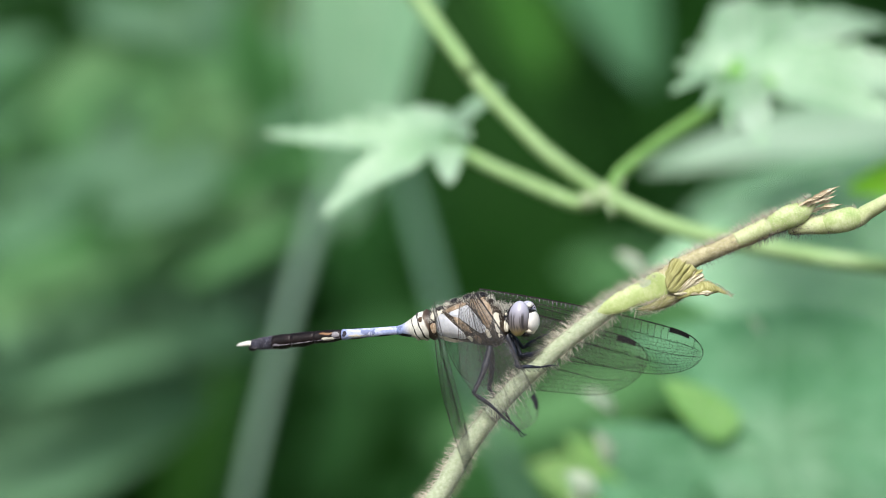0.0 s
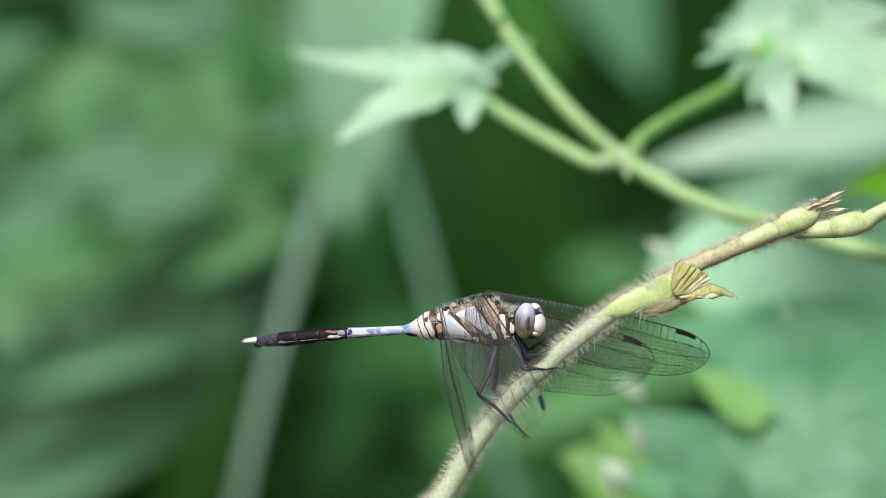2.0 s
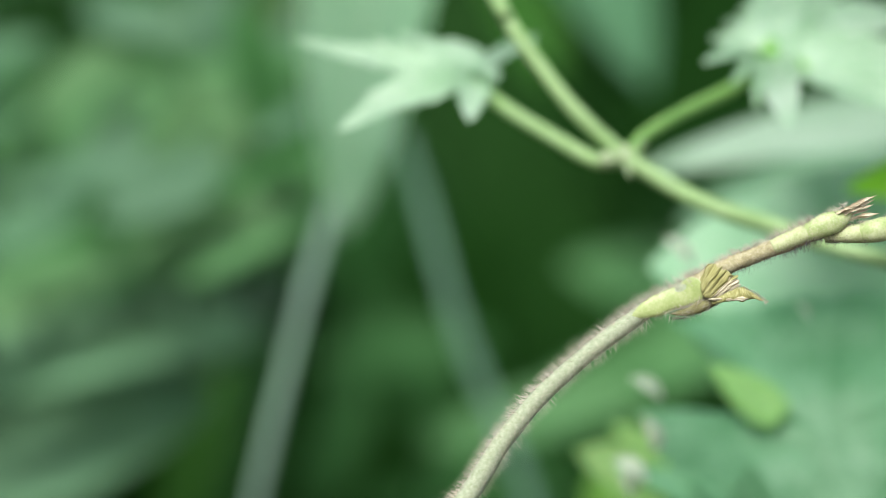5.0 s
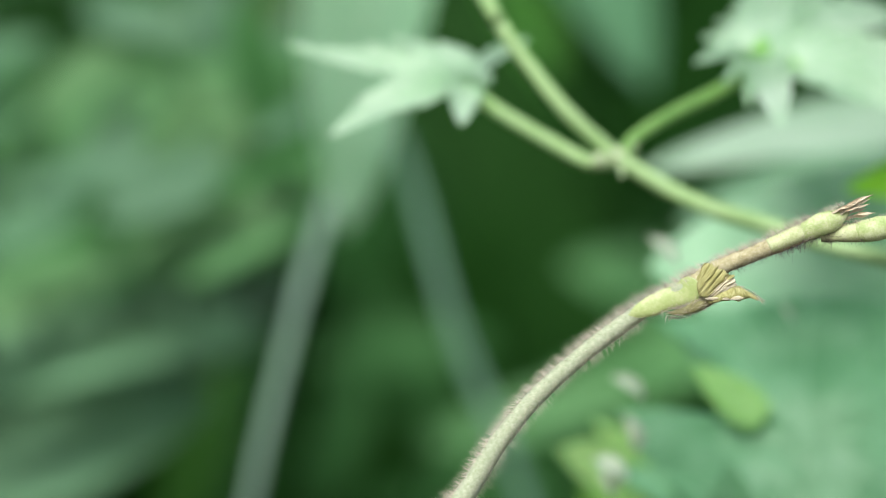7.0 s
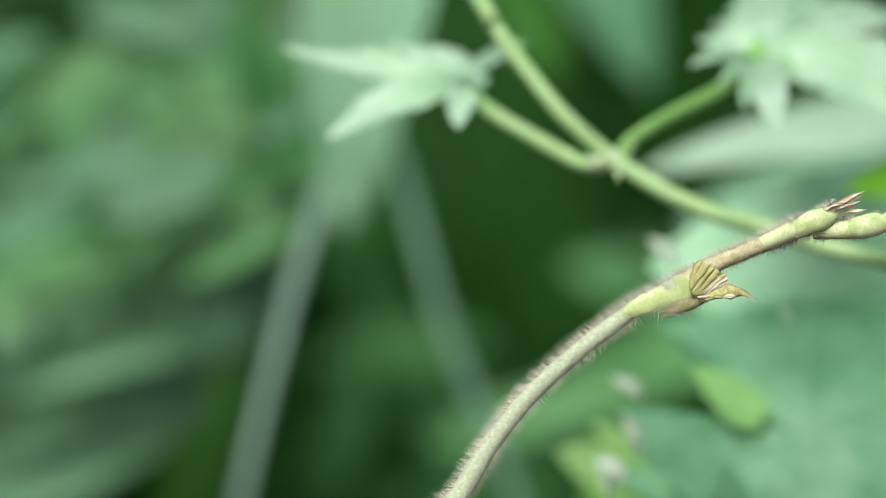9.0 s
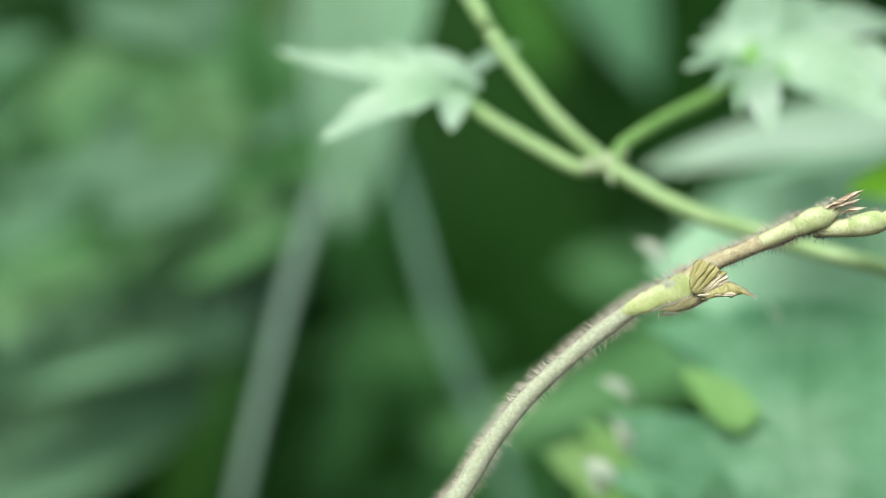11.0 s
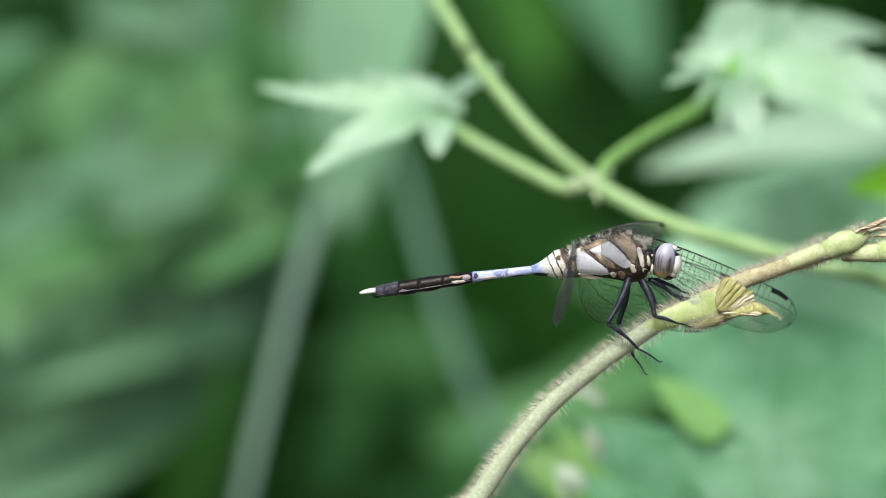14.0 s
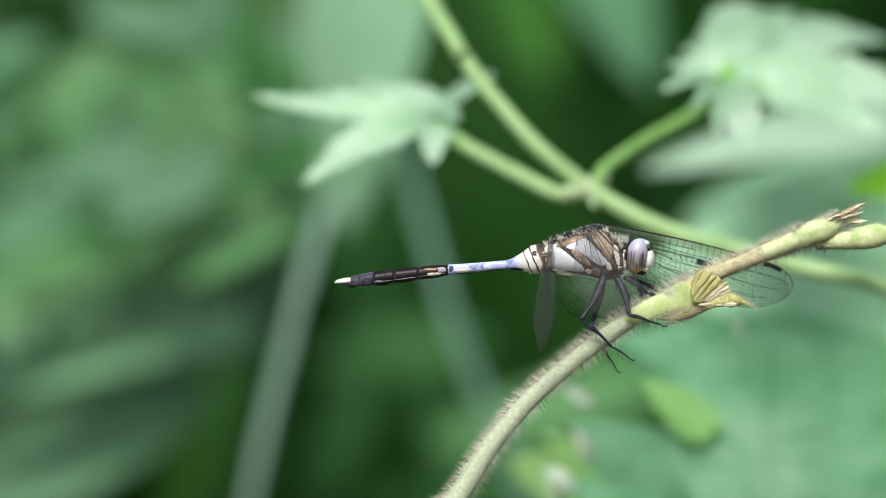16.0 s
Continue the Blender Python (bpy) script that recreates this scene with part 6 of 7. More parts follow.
def motions():
    """The wind in the plants, and the dragonfly's flight, wing beats and grip."""
    walk(shoot, [
        (0, pose(-0.00421, 0.00000, 0.85849, 0, -1.31, 0)),
        (0.5, pose(-0.00380, 0.00000, 0.85851, 0, -1.07, 0)),
        (1, pose(-0.00329, 0.00000, 0.85874, 0, -1.12, 0)),
        (1.5, pose(-0.00294, 0.00000, 0.85852, 0, -0.71, 0)),
        (2, pose(-0.00356, 0.00000, 0.85831, 0, -0.90, 0)),
        (2.5, pose(-0.00406, 0.00000, 0.85845, 0, -1.29, 0)),
        (3, pose(-0.00244, 0.00000, 0.85842, 0, -0.43, 0)),
        (3.5, pose(-0.00084, 0.00000, 0.85876, 0, -0.69, 0)),
        (4, pose(0.00075, 0.00000, 0.85868, 0, 0.32, 0)),
        (6.5, pose(0.00004, 0.00000, 0.85867, 0, -0.33, 0)),
        (7, pose(0.00000, 0.00000, 0.85869, 0, 0.00, 0)),
        (7.5, pose(-0.00107, 0.00000, 0.85874, 0, -0.67, 0)),
        (8, pose(-0.00196, 0.00000, 0.85850, 0, -0.83, 0)),
        (8.5, pose(-0.00170, 0.00000, 0.85850, 0, -0.51, 0)),
        (9, pose(-0.00094, 0.00000, 0.85861, 0, -0.48, 0)),
        (11.5, pose(-0.00086, 0.00000, 0.85885, 0, -0.56, 0)),
        (12, pose(-0.00117, 0.00000, 0.85881, 0, -0.53, 0)),
        (12.5, pose(-0.00241, 0.00000, 0.85853, 0, -0.46, 0)),
        (13, pose(-0.00147, 0.00000, 0.85810, 0, 0.97, 0)),
        (13.5, pose(-0.00066, 0.00000, 0.85842, 0, 0.40, 0)),
        (14, pose(0.00165, 0.00000, 0.85798, 0, 2.14, 0)),
        (14.5, pose(0.00261, 0.00000, 0.85803, 0, 2.21, 0)),
        (15, pose(0.00218, 0.00000, 0.85807, 0, 2.28, 0)),
        (15.5, pose(0.00046, 0.00000, 0.85810, 0, 1.42, 0)),
        (16, pose(-0.00134, 0.00000, 0.85815, 0, 0.55, 0))])
    walk(vine, [
        (0, pose(0.02729, 0.14341, 0.90983, 0, -6.41, 0)),
        (0.5, pose(0.02840, 0.14341, 0.91260, 0, -4.64, 0)),
        (1, pose(0.02908, 0.14341, 0.91432, 0, -2.82, 0)),
        (1.5, pose(0.02984, 0.14341, 0.91547, 0, -1.61, 0)),
        (2, pose(0.03038, 0.14341, 0.91613, 0, -0.75, 0)),
        (2.5, pose(0.03091, 0.14341, 0.91679, 0, 0.41, 0)),
        (3, pose(0.03165, 0.14341, 0.91655, 0, 0.39, 0)),
        (3.5, pose(0.03245, 0.14341, 0.91729, 0, 0.23, 0)),
        (4, pose(0.03235, 0.14341, 0.91707, 0, 0.76, 0)),
        (6.5, pose(0.02847, 0.14341, 0.91606, 0, 0.49, 0)),
        (7, pose(0.02951, 0.14341, 0.91630, 0, 0.00, 0)),
        (7.5, pose(0.02936, 0.14341, 0.91608, 0, 0.08, 0)),
        (8, pose(0.02919, 0.14341, 0.91591, 0, 0.25, 0)),
        (8.5, pose(0.02903, 0.14341, 0.91584, 0, 0.20, 0)),
        (9, pose(0.02881, 0.14341, 0.91587, 0, -0.20, 0)),
        (11.5, pose(0.02755, 0.14341, 0.91516, 0, 0.14, 0)),
        (12, pose(0.02754, 0.14341, 0.91535, 0, 0.50, 0)),
        (12.5, pose(0.02741, 0.14341, 0.91523, 0, 1.23, 0)),
        (13, pose(0.02670, 0.14341, 0.91458, 0, 1.25, 0)),
        (13.5, pose(0.02594, 0.14341, 0.91391, 0, -0.99, 0)),
        (14, pose(0.02519, 0.14341, 0.91205, 0, -2.03, 0)),
        (14.5, pose(0.02447, 0.14341, 0.91129, 0, -2.93, 0)),
        (15, pose(0.02410, 0.14341, 0.91100, 0, -2.93, 0)),
        (15.5, pose(0.02444, 0.14341, 0.91104, 0, -3.50, 0)),
        (16, pose(0.02450, 0.14341, 0.91093, 0, -2.36, 0))])
    walk(trailer, [
        (0, pose(0.04951, 0.18720, 0.86636, 0, -0.85, 0)),
        (0.5, pose(0.05193, 0.18720, 0.86756, 0, -1.05, 0)),
        (1, pose(0.05362, 0.18720, 0.86821, 0, -1.37, 0)),
        (1.5, pose(0.05338, 0.18720, 0.86804, 0, -0.66, 0)),
        (2, pose(0.05509, 0.18720, 0.86846, 0, -1.50, 0)),
        (2.5, pose(0.05780, 0.18720, 0.86931, 0, -1.88, 0)),
        (3, pose(0.05921, 0.18720, 0.86925, 0, -2.27, 0)),
        (3.5, pose(0.05971, 0.18720, 0.86919, 0, -1.94, 0)),
        (4, pose(0.05995, 0.18720, 0.86917, 0, -1.74, 0)),
        (6.5, pose(0.05437, 0.18720, 0.86844, 0, -0.08, 0)),
        (7, pose(0.05472, 0.18720, 0.86860, 0, 0.00, 0)),
        (7.5, pose(0.05493, 0.18720, 0.86845, 0, -0.30, 0)),
        (8, pose(0.05498, 0.18720, 0.86835, 0, -0.32, 0)),
        (8.5, pose(0.05492, 0.18720, 0.86838, 0, -0.52, 0)),
        (9, pose(0.05451, 0.18720, 0.86839, 0, -0.13, 0)),
        (11.5, pose(0.05217, 0.18720, 0.86795, 0, -0.20, 0)),
        (12, pose(0.05176, 0.18720, 0.86772, 0, -0.09, 0)),
        (12.5, pose(0.05182, 0.18720, 0.86762, 0, -0.35, 0)),
        (13, pose(0.05090, 0.18720, 0.86736, 0, 0.21, 0)),
        (13.5, pose(0.04951, 0.18720, 0.86700, 0, 0.34, 0)),
        (14, pose(0.04764, 0.18720, 0.86621, 0, 1.55, 0)),
        (14.5, pose(0.04607, 0.18720, 0.86601, 0, 2.68, 0)),
        (15, pose(0.04579, 0.18720, 0.86602, 0, 2.56, 0)),
        (15.5, pose(0.04515, 0.18720, 0.86574, 0, 1.77, 0)),
        (16, pose(0.04572, 0.18720, 0.86599, 0, 1.06, 0))])
    for ob, at in STALKS:
        walk(ob, [(t, pose(at.x + dx * MM, at.y, at.z)) for t, dx in (
            (0.0, 0.0), (2.0, -0.8), (2.5, 1.0), (3.0, 4.2), (3.5, 4.6), (4.0, 3.4), (6.5, 1.8), (7.5, 0.8), (9.0, -0.5), (12.0, -1.0), (14.0, 0.0), (16.0, 1.2))])
    walk(fly, [
        (0, at_body(0.00504, 0.00000, 0.88929, 0.00, -22)),
        (0.5, at_body(0.00566, 0.00000, 0.88922, 0.31, -22)),
        (1, at_body(0.00610, 0.00000, 0.88947, 0.50, -22)),
        (1.5, at_body(0.00665, 0.00000, 0.88924, 1.06, -22)),
        (2, at_body(0.00602, 0.00000, 0.88912, 1.17, -22)),
        (2.5, at_body(0.00528, 0.00000, 0.88929, 0.83, -22)),
        (2.87, at_body(0.00654, 0.00000, 0.88920, 1.33, -22)),
        (2.93, at_body(0.00760, 0.00000, 0.89008, 1.82, -21)),
        (3, at_body(0.01020, -0.00300, 0.89215, 4.60, -18)),
        (3.1, at_body(0.02130, -0.00600, 0.91258, 5.10, -16)),
        (3.2, at_body(0.03189, -0.00800, 0.92806, 5.48, -16)),
        (3.3, at_body(0.05349, -0.00800, 0.95399, 0.32, -20)),
        (3.6, at_body(0.12384, 0.09125, 0.98855, -15.00, -20)),
        (4.3, at_body(0.22544, 0.36757, 1.03222, -5.00, 30)),
        (5.3, at_body(0.30082, 0.65693, 1.03642, 0.00, 100)),
        (6.5, at_body(0.23331, 0.45019, 0.99273, 0.00, 150)),
        (7.4, at_body(0.13371, -0.04000, 0.96095, 5.00, 150)),
        (7.7, at_body(0.08833, -0.09000, 0.93958, -16.00, 133)),
        (7.8, at_body(0.07071, -0.09000, 0.93271, -16.00, 133)),
        (7.9, at_body(0.05481, -0.09000, 0.92669, -16.00, 133)),
        (8, at_body(0.03745, -0.09000, 0.91896, -16.00, 133)),
        (8.1, at_body(0.01682, -0.09000, 0.91191, -16.00, 133)),
        (8.2, at_body(0.00153, -0.09000, 0.90641, -16.00, 133)),
        (8.3, at_body(-0.01953, -0.09000, 0.89987, -16.00, 133)),
        (8.4, at_body(-0.03303, -0.09000, 0.89523, -16.00, 133)),
        (8.5, at_body(-0.04867, -0.09000, 0.89128, -16.00, 133)),
        (8.6, at_body(-0.06895, -0.09000, 0.88612, -16.00, 133)),
        (8.8, at_body(-0.10591, -0.09000, 0.87598, -16.00, 133)),
        (9, at_body(-0.11400, -0.09000, 0.86300, -6.00, 205)),
        (9.2, at_body(-0.07800, -0.06000, 0.86800, 0.00, 252)),
        (9.5, at_body(-0.13000, -0.02000, 0.86200, 0.00, 256)),
        (10, at_body(-0.20056, 0.13861, 0.86545, 0.00, 260)),
        (10.7, at_body(-0.15383, 0.03000, 0.88913, 0.00, 330)),
        (11.1, at_body(-0.07309, -0.00400, 0.89306, 2.80, 346)),
        (11.3, at_body(-0.05361, -0.00400, 0.89333, -3.26, 346)),
        (11.4, at_body(-0.04834, -0.00400, 0.89329, -2.52, 346)),
        (11.5, at_body(-0.04247, -0.00400, 0.89337, -2.97, 346)),
        (11.6, at_body(-0.03225, -0.00400, 0.89515, 1.04, 346)),
        (11.7, at_body(-0.02484, -0.00400, 0.89643, 2.17, 346)),
        (11.8, at_body(-0.01448, -0.00400, 0.89804, 2.26, 348)),
        (11.9, at_body(-0.00713, -0.00400, 0.89915, 1.40, 350)),
        (12, at_body(0.00020, -0.00200, 0.89899, 3.45, 350)),
        (12.1, at_body(0.00960, 0.00000, 0.90163, -1.21, 350)),
        (12.2, at_body(0.01373, 0.00000, 0.90062, -8.50, 350)),
        (12.3, at_body(0.01972, 0.00000, 0.90243, -12.33, 350)),
        (12.4, at_body(0.02040, 0.00000, 0.90174, -10.28, 350)),
        (12.5, at_body(0.02181, 0.00000, 0.90094, -8.20, 350)),
        (13, at_body(0.02321, 0.00000, 0.90095, -3.98, 352)),
        (13.5, at_body(0.02358, 0.00000, 0.90075, -4.74, 352)),
        (14, at_body(0.02712, 0.00000, 0.89949, -2.50, 352)),
        (14.5, at_body(0.02810, 0.00000, 0.89951, -1.22, 352)),
        (15, at_body(0.02770, 0.00000, 0.89950, -0.90, 352)),
        (15.5, at_body(0.02540, 0.00000, 0.89990, -1.18, 352)),
        (16, at_body(0.02331, 0.00000, 0.89997, -0.76, 352))])
    beats = {"fr": [
        (0, (0.557, -0.665, -0.497), (0.792, 0.244, 0.56)),
        (2.87, (0.567, -0.661, -0.491), (0.78, 0.239, 0.579)),
        (2.93, (0.119, -0.989, 0.087), (0.966, 0.095, -0.241)),
        (3, (0.119, -0.526, 0.842), (0.992, 0.024, -0.126)),
        (3.1, (0.119, -0.761, 0.638), (0.985, 0.011, -0.171)),
        (3.2, (0.119, -0.933, -0.34), (0.958, 0.197, -0.206)),
        (3.3, (0.119, -0.702, 0.702), (0.988, 0.011, -0.157)),
        (4.3, (0.119, -0.993, 0), (0.964, 0.116, -0.241)),
        (7.4, (0.119, -0.86, 0.496), (0.98, 0.021, -0.199)),
        (7.7, (0.82, -0.015, 0.571), (-0.41, 0.68, 0.607)),
        (7.8, (0.736, -0.039, 0.675), (-0.454, 0.712, 0.536)),
        (7.9, (0.855, -0.003, 0.518), (-0.383, 0.668, 0.637)),
        (8, (0.749, -0.035, 0.662), (-0.449, 0.706, 0.546)),
        (8.1, (0.797, -0.022, 0.604), (-0.426, 0.689, 0.587)),
        (8.2, (0.76, -0.032, 0.648), (-0.444, 0.702, 0.556)),
        (8.3, (0.749, -0.035, 0.662), (-0.449, 0.706, 0.546)),
        (8.4, (0.785, -0.026, 0.619), (-0.433, 0.693, 0.577)),
        (8.5, (0.768, -0.03, 0.64), (-0.441, 0.7, 0.562)),
        (8.6, (0.82, -0.015, 0.571), (-0.41, 0.68, 0.607)),
        (8.8, (0.749, -0.035, 0.662), (-0.449, 0.706, 0.546)),
        (9.15, (0.119, -0.985, 0.1), (0.964, 0.116, -0.2)),
        (10.7, (0.119, -0.993, 0), (0.964, 0.116, -0.241)),
        (11.1, (0.119, -0.761, 0.638), (0.985, 0.011, -0.171)),
        (11.3, (0.748, -0.56, 0.355), (0.436, 0.819, 0.374)),
        (11.4, (0.962, -0.111, -0.25), (0.091, 0.992, -0.09)),
        (11.5, (0.747, -0.561, 0.358), (0.434, 0.818, 0.377)),
        (11.6, (0.975, -0.108, -0.193), (0.096, 0.993, -0.07)),
        (11.7, (0.713, -0.569, 0.409), (0.399, 0.81, 0.431)),
        (11.8, (0.975, -0.141, -0.173), (0.132, 0.989, -0.063)),
        (11.9, (0.677, -0.616, 0.402), (0.46, 0.781, 0.423)),
        (12, (0.628, -0.762, 0.16), (0.715, 0.646, 0.268)),
        (12.1, (0.119, -0.496, 0.86), (0.992, 0.027, -0.122)),
        (12.2, (0.119, -0.466, 0.877), (0.992, 0.031, -0.118)),
        (12.3, (0.119, -0.9, 0.42), (0.977, 0.031, -0.211)),
        (12.4, (0.119, -0.761, 0.638), (0.985, 0.011, -0.171)),
        (12.46, (-0.235, -0.757, 0.61), (0.828, -0.51, -0.22)),
        (12.54, (-0.235, -0.757, 0.61), (0.828, -0.51, -0.22)),
        (12.94, (0.297, -0.928, 0.227), (0.694, 0.046, -0.72)),
        (13.06, (0.297, -0.928, 0.227), (0.694, 0.046, -0.72)),
        (13.5, (0.378, -0.925, 0.047), (0.644, 0.299, 0.705)),
        (14, (0.334, -0.942, -0.009), (0.642, 0.221, 0.734)),
        (14.5, (0.375, -0.925, 0.012), (0.6, 0.22, 0.75)),
        (15.55, (0.375, -0.925, 0.012), (0.6, 0.22, 0.75)),
        (15.9, (0.328, -0.892, -0.31), (0.792, 0.081, 0.605)),
        (16, (0.328, -0.892, -0.31), (0.792, 0.081, 0.605))], "hr": [
        (0, (0.434, -0.663, -0.61), (0.22, -0.57, 0.76)),
        (2.87, (0.434, -0.663, -0.605), (0.22, -0.57, 0.76)),
        (2.93, (-0.119, -0.99, -0.074), (0.961, -0.096, -0.26)),
        (3, (-0.119, -0.808, 0.577), (0.982, -0.182, -0.053)),
        (3.1, (-0.119, -0.921, 0.372), (0.974, -0.182, -0.138)),
        (3.2, (-0.119, -0.914, -0.388), (0.958, -0.004, -0.286)),
        (3.3, (-0.119, -0.894, 0.431), (0.976, -0.186, -0.115)),
        (4.3, (-0.119, -0.983, -0.138), (0.96, -0.078, -0.27)),
        (7.4, (-0.119, -0.961, 0.249), (0.969, -0.167, -0.181)),
        (7.7, (0.397, -0.821, 0.41), (-0.03, 0.435, 0.9)),
        (7.8, (0.369, -0.801, 0.471), (-0.062, 0.484, 0.873)),
        (7.9, (0.409, -0.829, 0.382), (-0.016, 0.412, 0.911)),
        (8, (0.372, -0.805, 0.462), (-0.057, 0.477, 0.877)),
        (8.1, (0.388, -0.816, 0.428), (-0.04, 0.449, 0.893)),
        (8.2, (0.377, -0.807, 0.454), (-0.053, 0.47, 0.881)),
        (8.3, (0.372, -0.805, 0.462), (-0.057, 0.477, 0.877)),
        (8.4, (0.385, -0.813, 0.437), (-0.045, 0.457, 0.889)),
        (8.5, (0.379, -0.81, 0.449), (-0.05, 0.466, 0.883)),
        (8.6, (0.397, -0.821, 0.41), (-0.03, 0.435, 0.9)),
        (8.8, (0.372, -0.805, 0.462), (-0.057, 0.477, 0.877)),
        (9.15, (-0.119, -0.985, 0.1), (0.965, -0.12, -0.2)),
        (10.7, (-0.119, -0.987, 0.104), (0.965, -0.14, -0.223)),
        (11.1, (-0.119, -0.803, 0.584), (0.982, -0.182, -0.05)),
        (11.3, (-0.332, -0.9, 0.282), (0.829, -0.421, -0.367)),
        (11.4, (0.419, -0.844, -0.334), (0.368, 0.494, -0.788)),
        (11.5, (-0.333, -0.9, 0.28), (0.831, -0.421, -0.364)),
        (11.6, (0.439, -0.839, -0.321), (0.414, 0.506, -0.757)),
        (11.7, (-0.356, -0.906, 0.23), (0.86, -0.413, -0.299)),
        (11.8, (0.416, -0.853, -0.316), (0.447, 0.494, -0.745)),
        (11.9, (-0.415, -0.878, 0.237), (0.825, -0.473, -0.309)),
        (12, (-0.088, -0.969, -0.23), (0.746, -0.217, 0.63)),
        (12.1, (-0.119, -0.625, 0.772), (0.989, -0.139, 0.04)),
        (12.2, (-0.119, -0.604, 0.788), (0.99, -0.132, 0.048)),
        (12.3, (-0.119, -0.989, 0.087), (0.964, -0.136, -0.228)),
        (12.4, (-0.119, -0.989, 0.087), (0.964, -0.136, -0.228)),
        (12.5, (-0.164, -0.973, 0.159), (0.917, -0.21, -0.34)),
        (12.94, (-0.14, -0.985, 0.045), (0.95, -0.12, 0.21)),
        (13.06, (-0.14, -0.985, 0.045), (0.95, -0.12, 0.21)),
        (13.4, (0.2, -0.97, -0.12), (0.30, -0.15, 0.92)),
        (13.55, (0.2, -0.97, -0.12), (0.30, -0.15, 0.92)),
        (14, (0.12, -0.972, -0.16), (0.36, -0.15, 0.92)),
        (14.5, (0.11, -0.972, -0.17), (0.42, -0.15, 0.87)),
        (15.55, (0.11, -0.972, -0.17), (0.3, -0.15, 0.92)),
        (15.9, (0.14, -0.94, -0.31), (0.3, -0.3, 0.9)),
        (16, (0.14, -0.94, -0.31), (0.3, -0.3, 0.9))], "fl": [
        (0, (0.756, 0.619, -0.21), (0.208, 0.077, 0.975)),
        (2.87, (0.761, 0.621, -0.188), (0.187, 0.068, 0.98)),
        (2.93, (0.119, 0.989, 0.087), (0.966, -0.095, -0.241)),
        (3, (0.119, 0.526, 0.842), (0.992, -0.024, -0.126)),
        (3.1, (0.119, 0.761, 0.638), (0.985, -0.011, -0.171)),
        (3.2, (0.119, 0.933, -0.34), (0.958, -0.197, -0.206)),
        (3.3, (0.119, 0.702, 0.702), (0.988, -0.011, -0.157)),
        (4.3, (0.119, 0.993, 0), (0.964, -0.116, -0.241)),
        (7.4, (0.119, 0.86, 0.496), (0.98, -0.021, -0.199)),
        (7.7, (-0.803, -0.593, 0.057), (-0.268, 0.445, 0.855)),
        (7.8, (-0.796, -0.592, 0.128), (-0.221, 0.481, 0.848)),
        (7.9, (-0.805, -0.592, 0.025), (-0.289, 0.429, 0.856)),
        (8, (-0.797, -0.592, 0.118), (-0.227, 0.476, 0.849)),
        (8.1, (-0.801, -0.593, 0.078), (-0.254, 0.456, 0.853)),
        (8.2, (-0.798, -0.592, 0.108), (-0.235, 0.471, 0.85)),
        (8.3, (-0.797, -0.592, 0.118), (-0.227, 0.476, 0.849)),
        (8.4, (-0.801, -0.593, 0.088), (-0.247, 0.461, 0.852)),
        (8.5, (-0.799, -0.592, 0.102), (-0.238, 0.469, 0.851)),
        (8.6, (-0.803, -0.593, 0.057), (-0.268, 0.445, 0.855)),
        (8.8, (-0.797, -0.592, 0.118), (-0.227, 0.476, 0.849)),
        (9.15, (0.119, 0.985, 0.1), (0.964, -0.116, -0.2)),
        (10.7, (0.119, 0.993, 0), (0.964, -0.116, -0.241)),
        (11.1, (0.119, 0.761, 0.638), (0.985, -0.011, -0.171)),
        (11.3, (0.398, 0.846, 0.355), (0.769, -0.518, 0.374)),
        (11.4, (0.797, 0.55, -0.25), (0.546, -0.833, -0.09)),
        (11.5, (0.396, 0.846, 0.358), (0.767, -0.519, 0.377)),
        (11.6, (0.811, 0.553, -0.193), (0.551, -0.832, -0.07)),
        (11.7, (0.362, 0.837, 0.409), (0.732, -0.528, 0.431)),
        (11.8, (0.833, 0.525, -0.173), (0.523, -0.85, -0.063)),
        (11.9, (0.425, 0.811, 0.402), (0.699, -0.576, 0.423)),
        (12, (0.329, 0.931, 0.16), (0.893, -0.362, 0.268)),
        (12.1, (0.119, 0.496, 0.86), (0.992, -0.027, -0.122)),
        (12.2, (0.119, 0.466, 0.877), (0.992, -0.031, -0.118)),
        (12.3, (0.119, 0.9, 0.42), (0.977, -0.031, -0.211)),
        (12.4, (0.119, 0.761, 0.638), (0.985, -0.011, -0.171)),
        (12.5, (0.282, 0.959, 0.027), (0.64, -0.209, 0.74)),
        (12.94, (0.186, 0.97, 0.158), (0.727, -0.244, 0.641)),
        (13.06, (0.186, 0.97, 0.158), (0.727, -0.244, 0.641)),
        (13.5, (0.662, 0.642, -0.386), (0.477, 0.036, 0.878)),
        (14, (0.676, 0.644, -0.357), (0.443, 0.031, 0.896)),
        (14.5, (0.684, 0.646, -0.34), (0.423, 0.028, 0.906)),
        (15.55, (0.684, 0.646, -0.339), (0.422, 0.028, 0.906)),
        (15.9, (0.776, 0.59, -0.222), (0.298, -0.033, 0.954)),
        (16, (0.776, 0.59, -0.222), (0.298, -0.033, 0.954))], "hl": [
        (0, (0.661, 0.724, -0.197), (0.21, 0.074, 0.975)),
        (2.87, (0.665, 0.725, -0.177), (0.189, 0.066, 0.98)),
        (2.93, (-0.119, 0.99, -0.074), (0.961, 0.096, -0.26)),
        (3, (-0.119, 0.808, 0.577), (0.982, 0.182, -0.053)),
        (3.1, (-0.119, 0.921, 0.372), (0.974, 0.182, -0.138)),
        (3.2, (-0.119, 0.914, -0.388), (0.958, 0.004, -0.286)),
        (3.3, (-0.119, 0.894, 0.431), (0.976, 0.186, -0.115)),
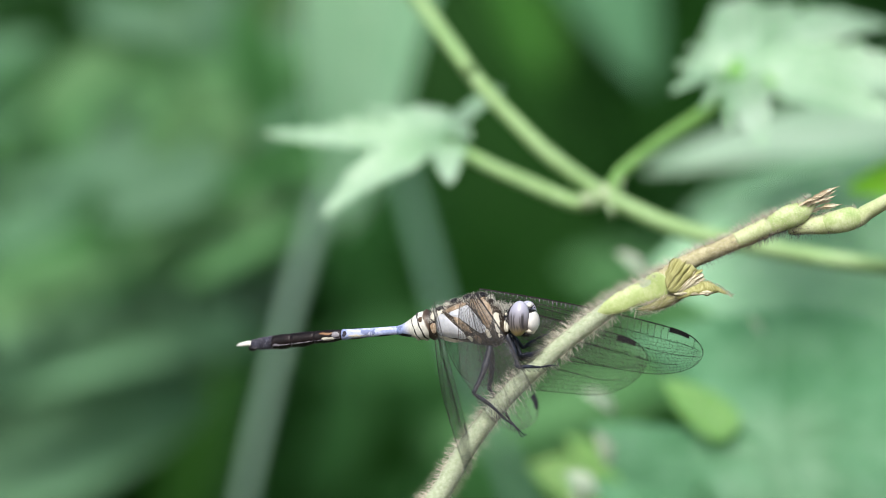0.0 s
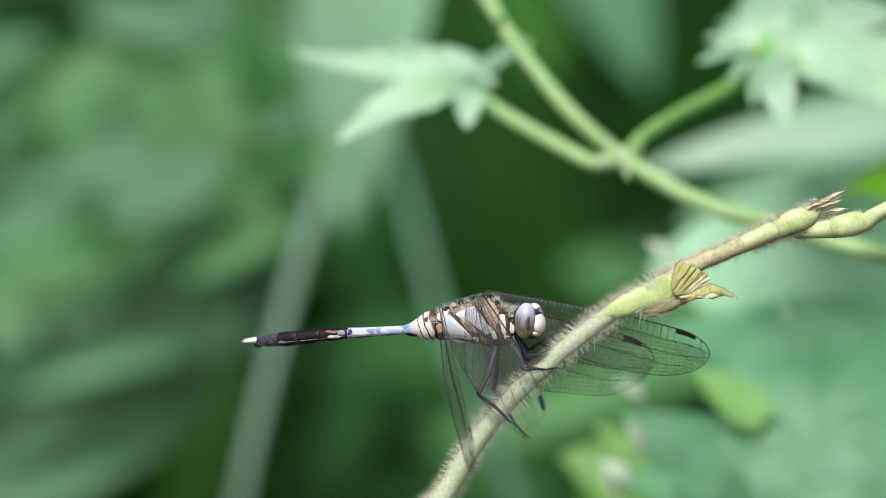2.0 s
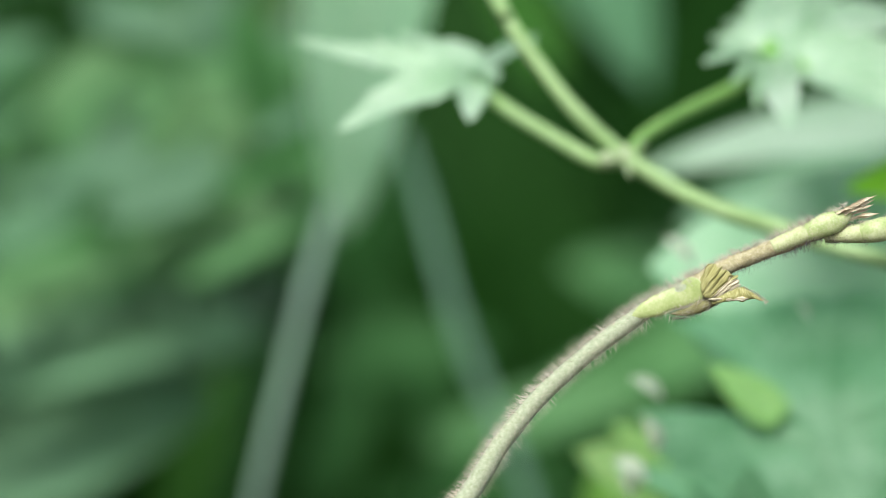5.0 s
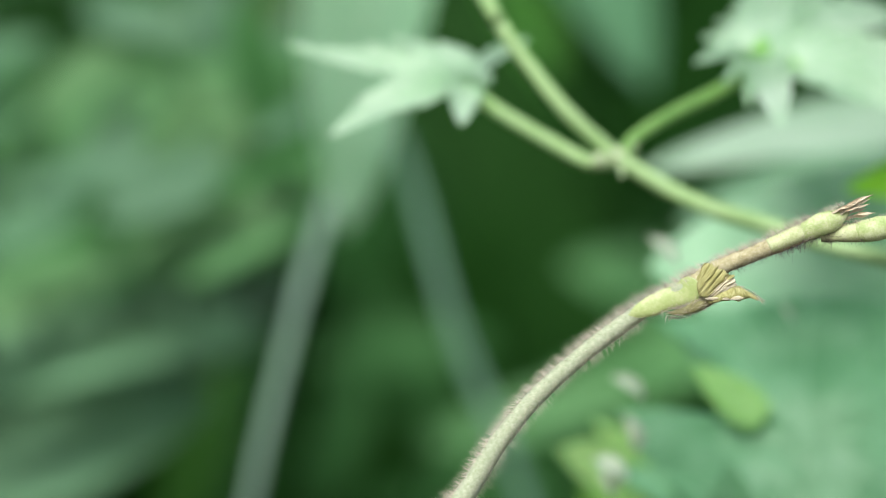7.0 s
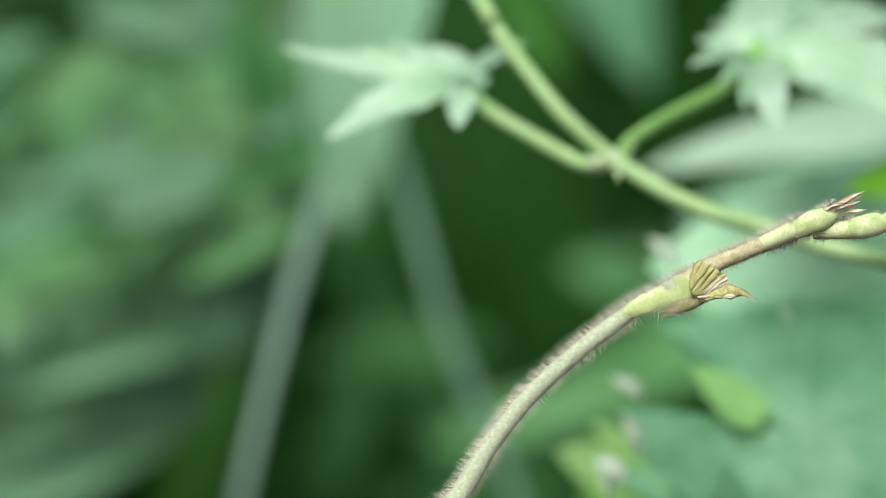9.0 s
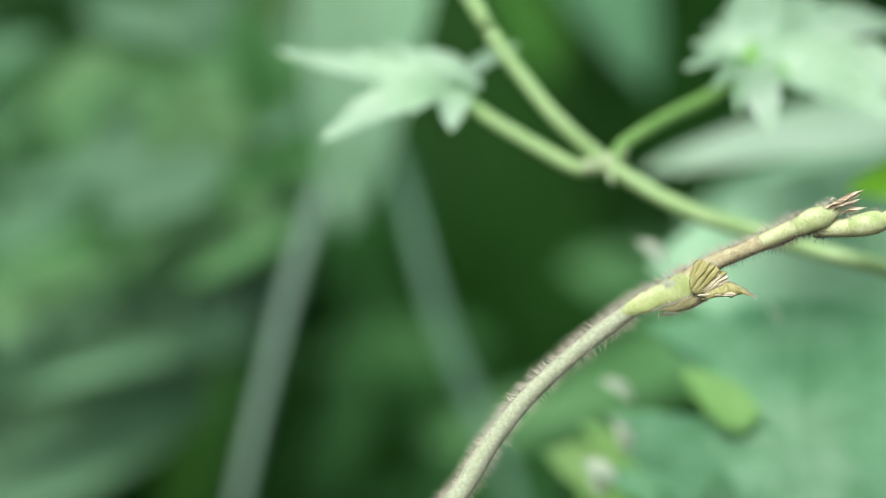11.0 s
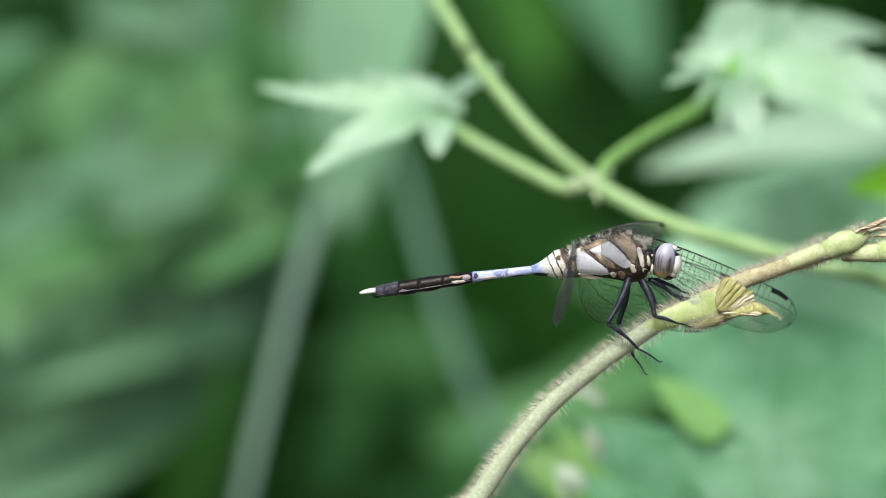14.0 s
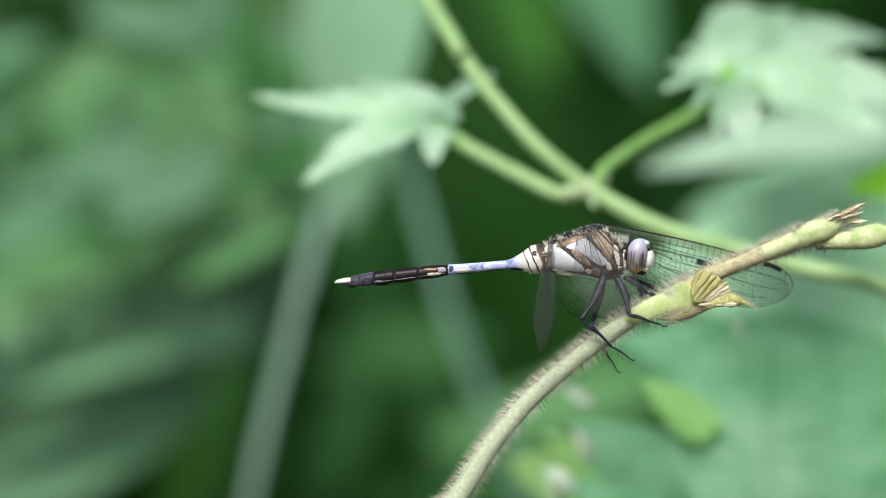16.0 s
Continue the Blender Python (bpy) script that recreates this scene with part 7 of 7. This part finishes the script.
        (4.3, (-0.119, 0.983, -0.138), (0.96, 0.078, -0.27)),
        (7.4, (-0.119, 0.961, 0.249), (0.969, 0.167, -0.181)),
        (7.7, (-0.754, -0.653, -0.077), (-0.389, 0.348, 0.853)),
        (7.8, (-0.755, -0.656, -0.002), (-0.339, 0.388, 0.857)),
        (7.9, (-0.752, -0.65, -0.11), (-0.411, 0.332, 0.849)),
        (8, (-0.755, -0.656, -0.013), (-0.346, 0.382, 0.857)),
        (8.1, (-0.755, -0.654, -0.056), (-0.375, 0.359, 0.855)),
        (8.2, (-0.755, -0.655, -0.023), (-0.353, 0.376, 0.857)),
        (8.3, (-0.755, -0.656, -0.013), (-0.346, 0.382, 0.857)),
        (8.4, (-0.755, -0.654, -0.045), (-0.368, 0.365, 0.856)),
        (8.5, (-0.755, -0.655, -0.03), (-0.357, 0.373, 0.857)),
        (8.6, (-0.754, -0.653, -0.077), (-0.389, 0.348, 0.853)),
        (8.8, (-0.755, -0.656, -0.013), (-0.346, 0.382, 0.857)),
        (9.15, (-0.119, 0.985, 0.1), (0.965, 0.12, -0.2)),
        (10.7, (-0.119, 0.987, 0.104), (0.965, 0.14, -0.223)),
        (11.1, (-0.119, 0.803, 0.584), (0.982, 0.182, -0.05)),
        (11.3, (-0.716, 0.639, 0.282), (0.534, 0.761, -0.367)),
        (11.4, (-0.027, 0.942, -0.334), (0.557, -0.264, -0.788)),
        (11.5, (-0.717, 0.638, 0.28), (0.536, 0.762, -0.364)),
        (11.6, (-0.007, 0.947, -0.321), (0.603, -0.252, -0.757)),
        (11.7, (-0.739, 0.633, 0.23), (0.565, 0.769, -0.299)),
        (11.8, (0.033, 0.948, -0.316), (0.61, -0.27, -0.745)),
        (11.9, (-0.69, 0.684, 0.237), (0.613, 0.727, -0.309)),
        (12, (-0.414, 0.881, -0.23), (0.626, 0.459, 0.63)),
        (12.1, (-0.119, 0.625, 0.772), (0.989, 0.139, 0.04)),
        (12.2, (-0.119, 0.604, 0.788), (0.99, 0.132, 0.048)),
        (12.3, (-0.119, 0.989, 0.087), (0.964, 0.136, -0.228)),
        (12.4, (-0.119, 0.989, 0.087), (0.964, 0.136, -0.228)),
        (12.5, (0.02, 0.938, 0.346), (0.877, -0.183, 0.445)),
        (12.94, (0.228, 0.965, -0.131), (0.622, -0.041, 0.782)),
        (13.06, (0.228, 0.965, -0.131), (0.622, -0.041, 0.782)),
        (13.5, (0.621, 0.74, -0.258), (0.34, 0.042, 0.939)),
        (14, (0.63, 0.742, -0.229), (0.303, 0.036, 0.952)),
        (14.5, (0.635, 0.742, -0.213), (0.282, 0.033, 0.959)),
        (15.55, (0.636, 0.742, -0.212), (0.282, 0.033, 0.959)),
        (15.9, (0.636, 0.756, -0.154), (0.258, -0.02, 0.966)),
        (16, (0.636, 0.756, -0.154), (0.258, -0.02, 0.966))]}
    for key, rows in beats.items():
        walk(wings[key], [(t, frame_of(span, front, ROOTS[key])) for t, span, front in rows])
    level, low = pose(0.7 * MM, 0, 0), pose(0.9 * MM, 0, -0.2 * MM, 0, 9, 0)
    walk(HEAD["dragonfly"], [(0.0, level), (12.0, level), (12.6, low), (15.3, low), (16.0, pose(0.3 * MM, 0, -0.2 * MM, 0, 5, 0))])
    walk(HEAD["abdomen"], [(t, Matrix.Translation(HINGE) @ pose(0, 0, 0, 0, bend, 0)) for t, bend in (
        (0.0, 0), (2.9, 0), (3.05, 3), (3.3, 0), (12.2, 0), (12.35, -1), (12.5, -2), (12.6, -10), (12.7, -19), (12.8, -16), (12.9, -8), (13.0, -3), (13.5, -1), (14.0, 0), (16.0, 0))])
    joint = Vector((0.00423, 0.165, 0.93006)) - Vector((0.02951, 0.14341, 0.9163))
    walk(HEAD["vine_leaf"], [(t, pose(0, 0, drop * MM) @ Matrix.Translation(joint) @ pose(0, 0, 0, 0, turn, 0) @ Matrix.Translation(-joint)) for t, drop, turn in (
        (0.0, -0.8, -3.0), (0.5, -0.6, -2.2), (1.0, -0.4, -1.4), (2.0, -0.1, -0.4), (3.0, 0, 0), (12.5, 0, 0), (14.0, -0.3, -1.2), (16.0, -0.3, -1.5))])
    for a, b, size, bits, side, hind in LEGS:
        for bit, rows in zip(bits, leg_rows(a, b, size, side, hind)):
            walk(bit, rows)


motions()
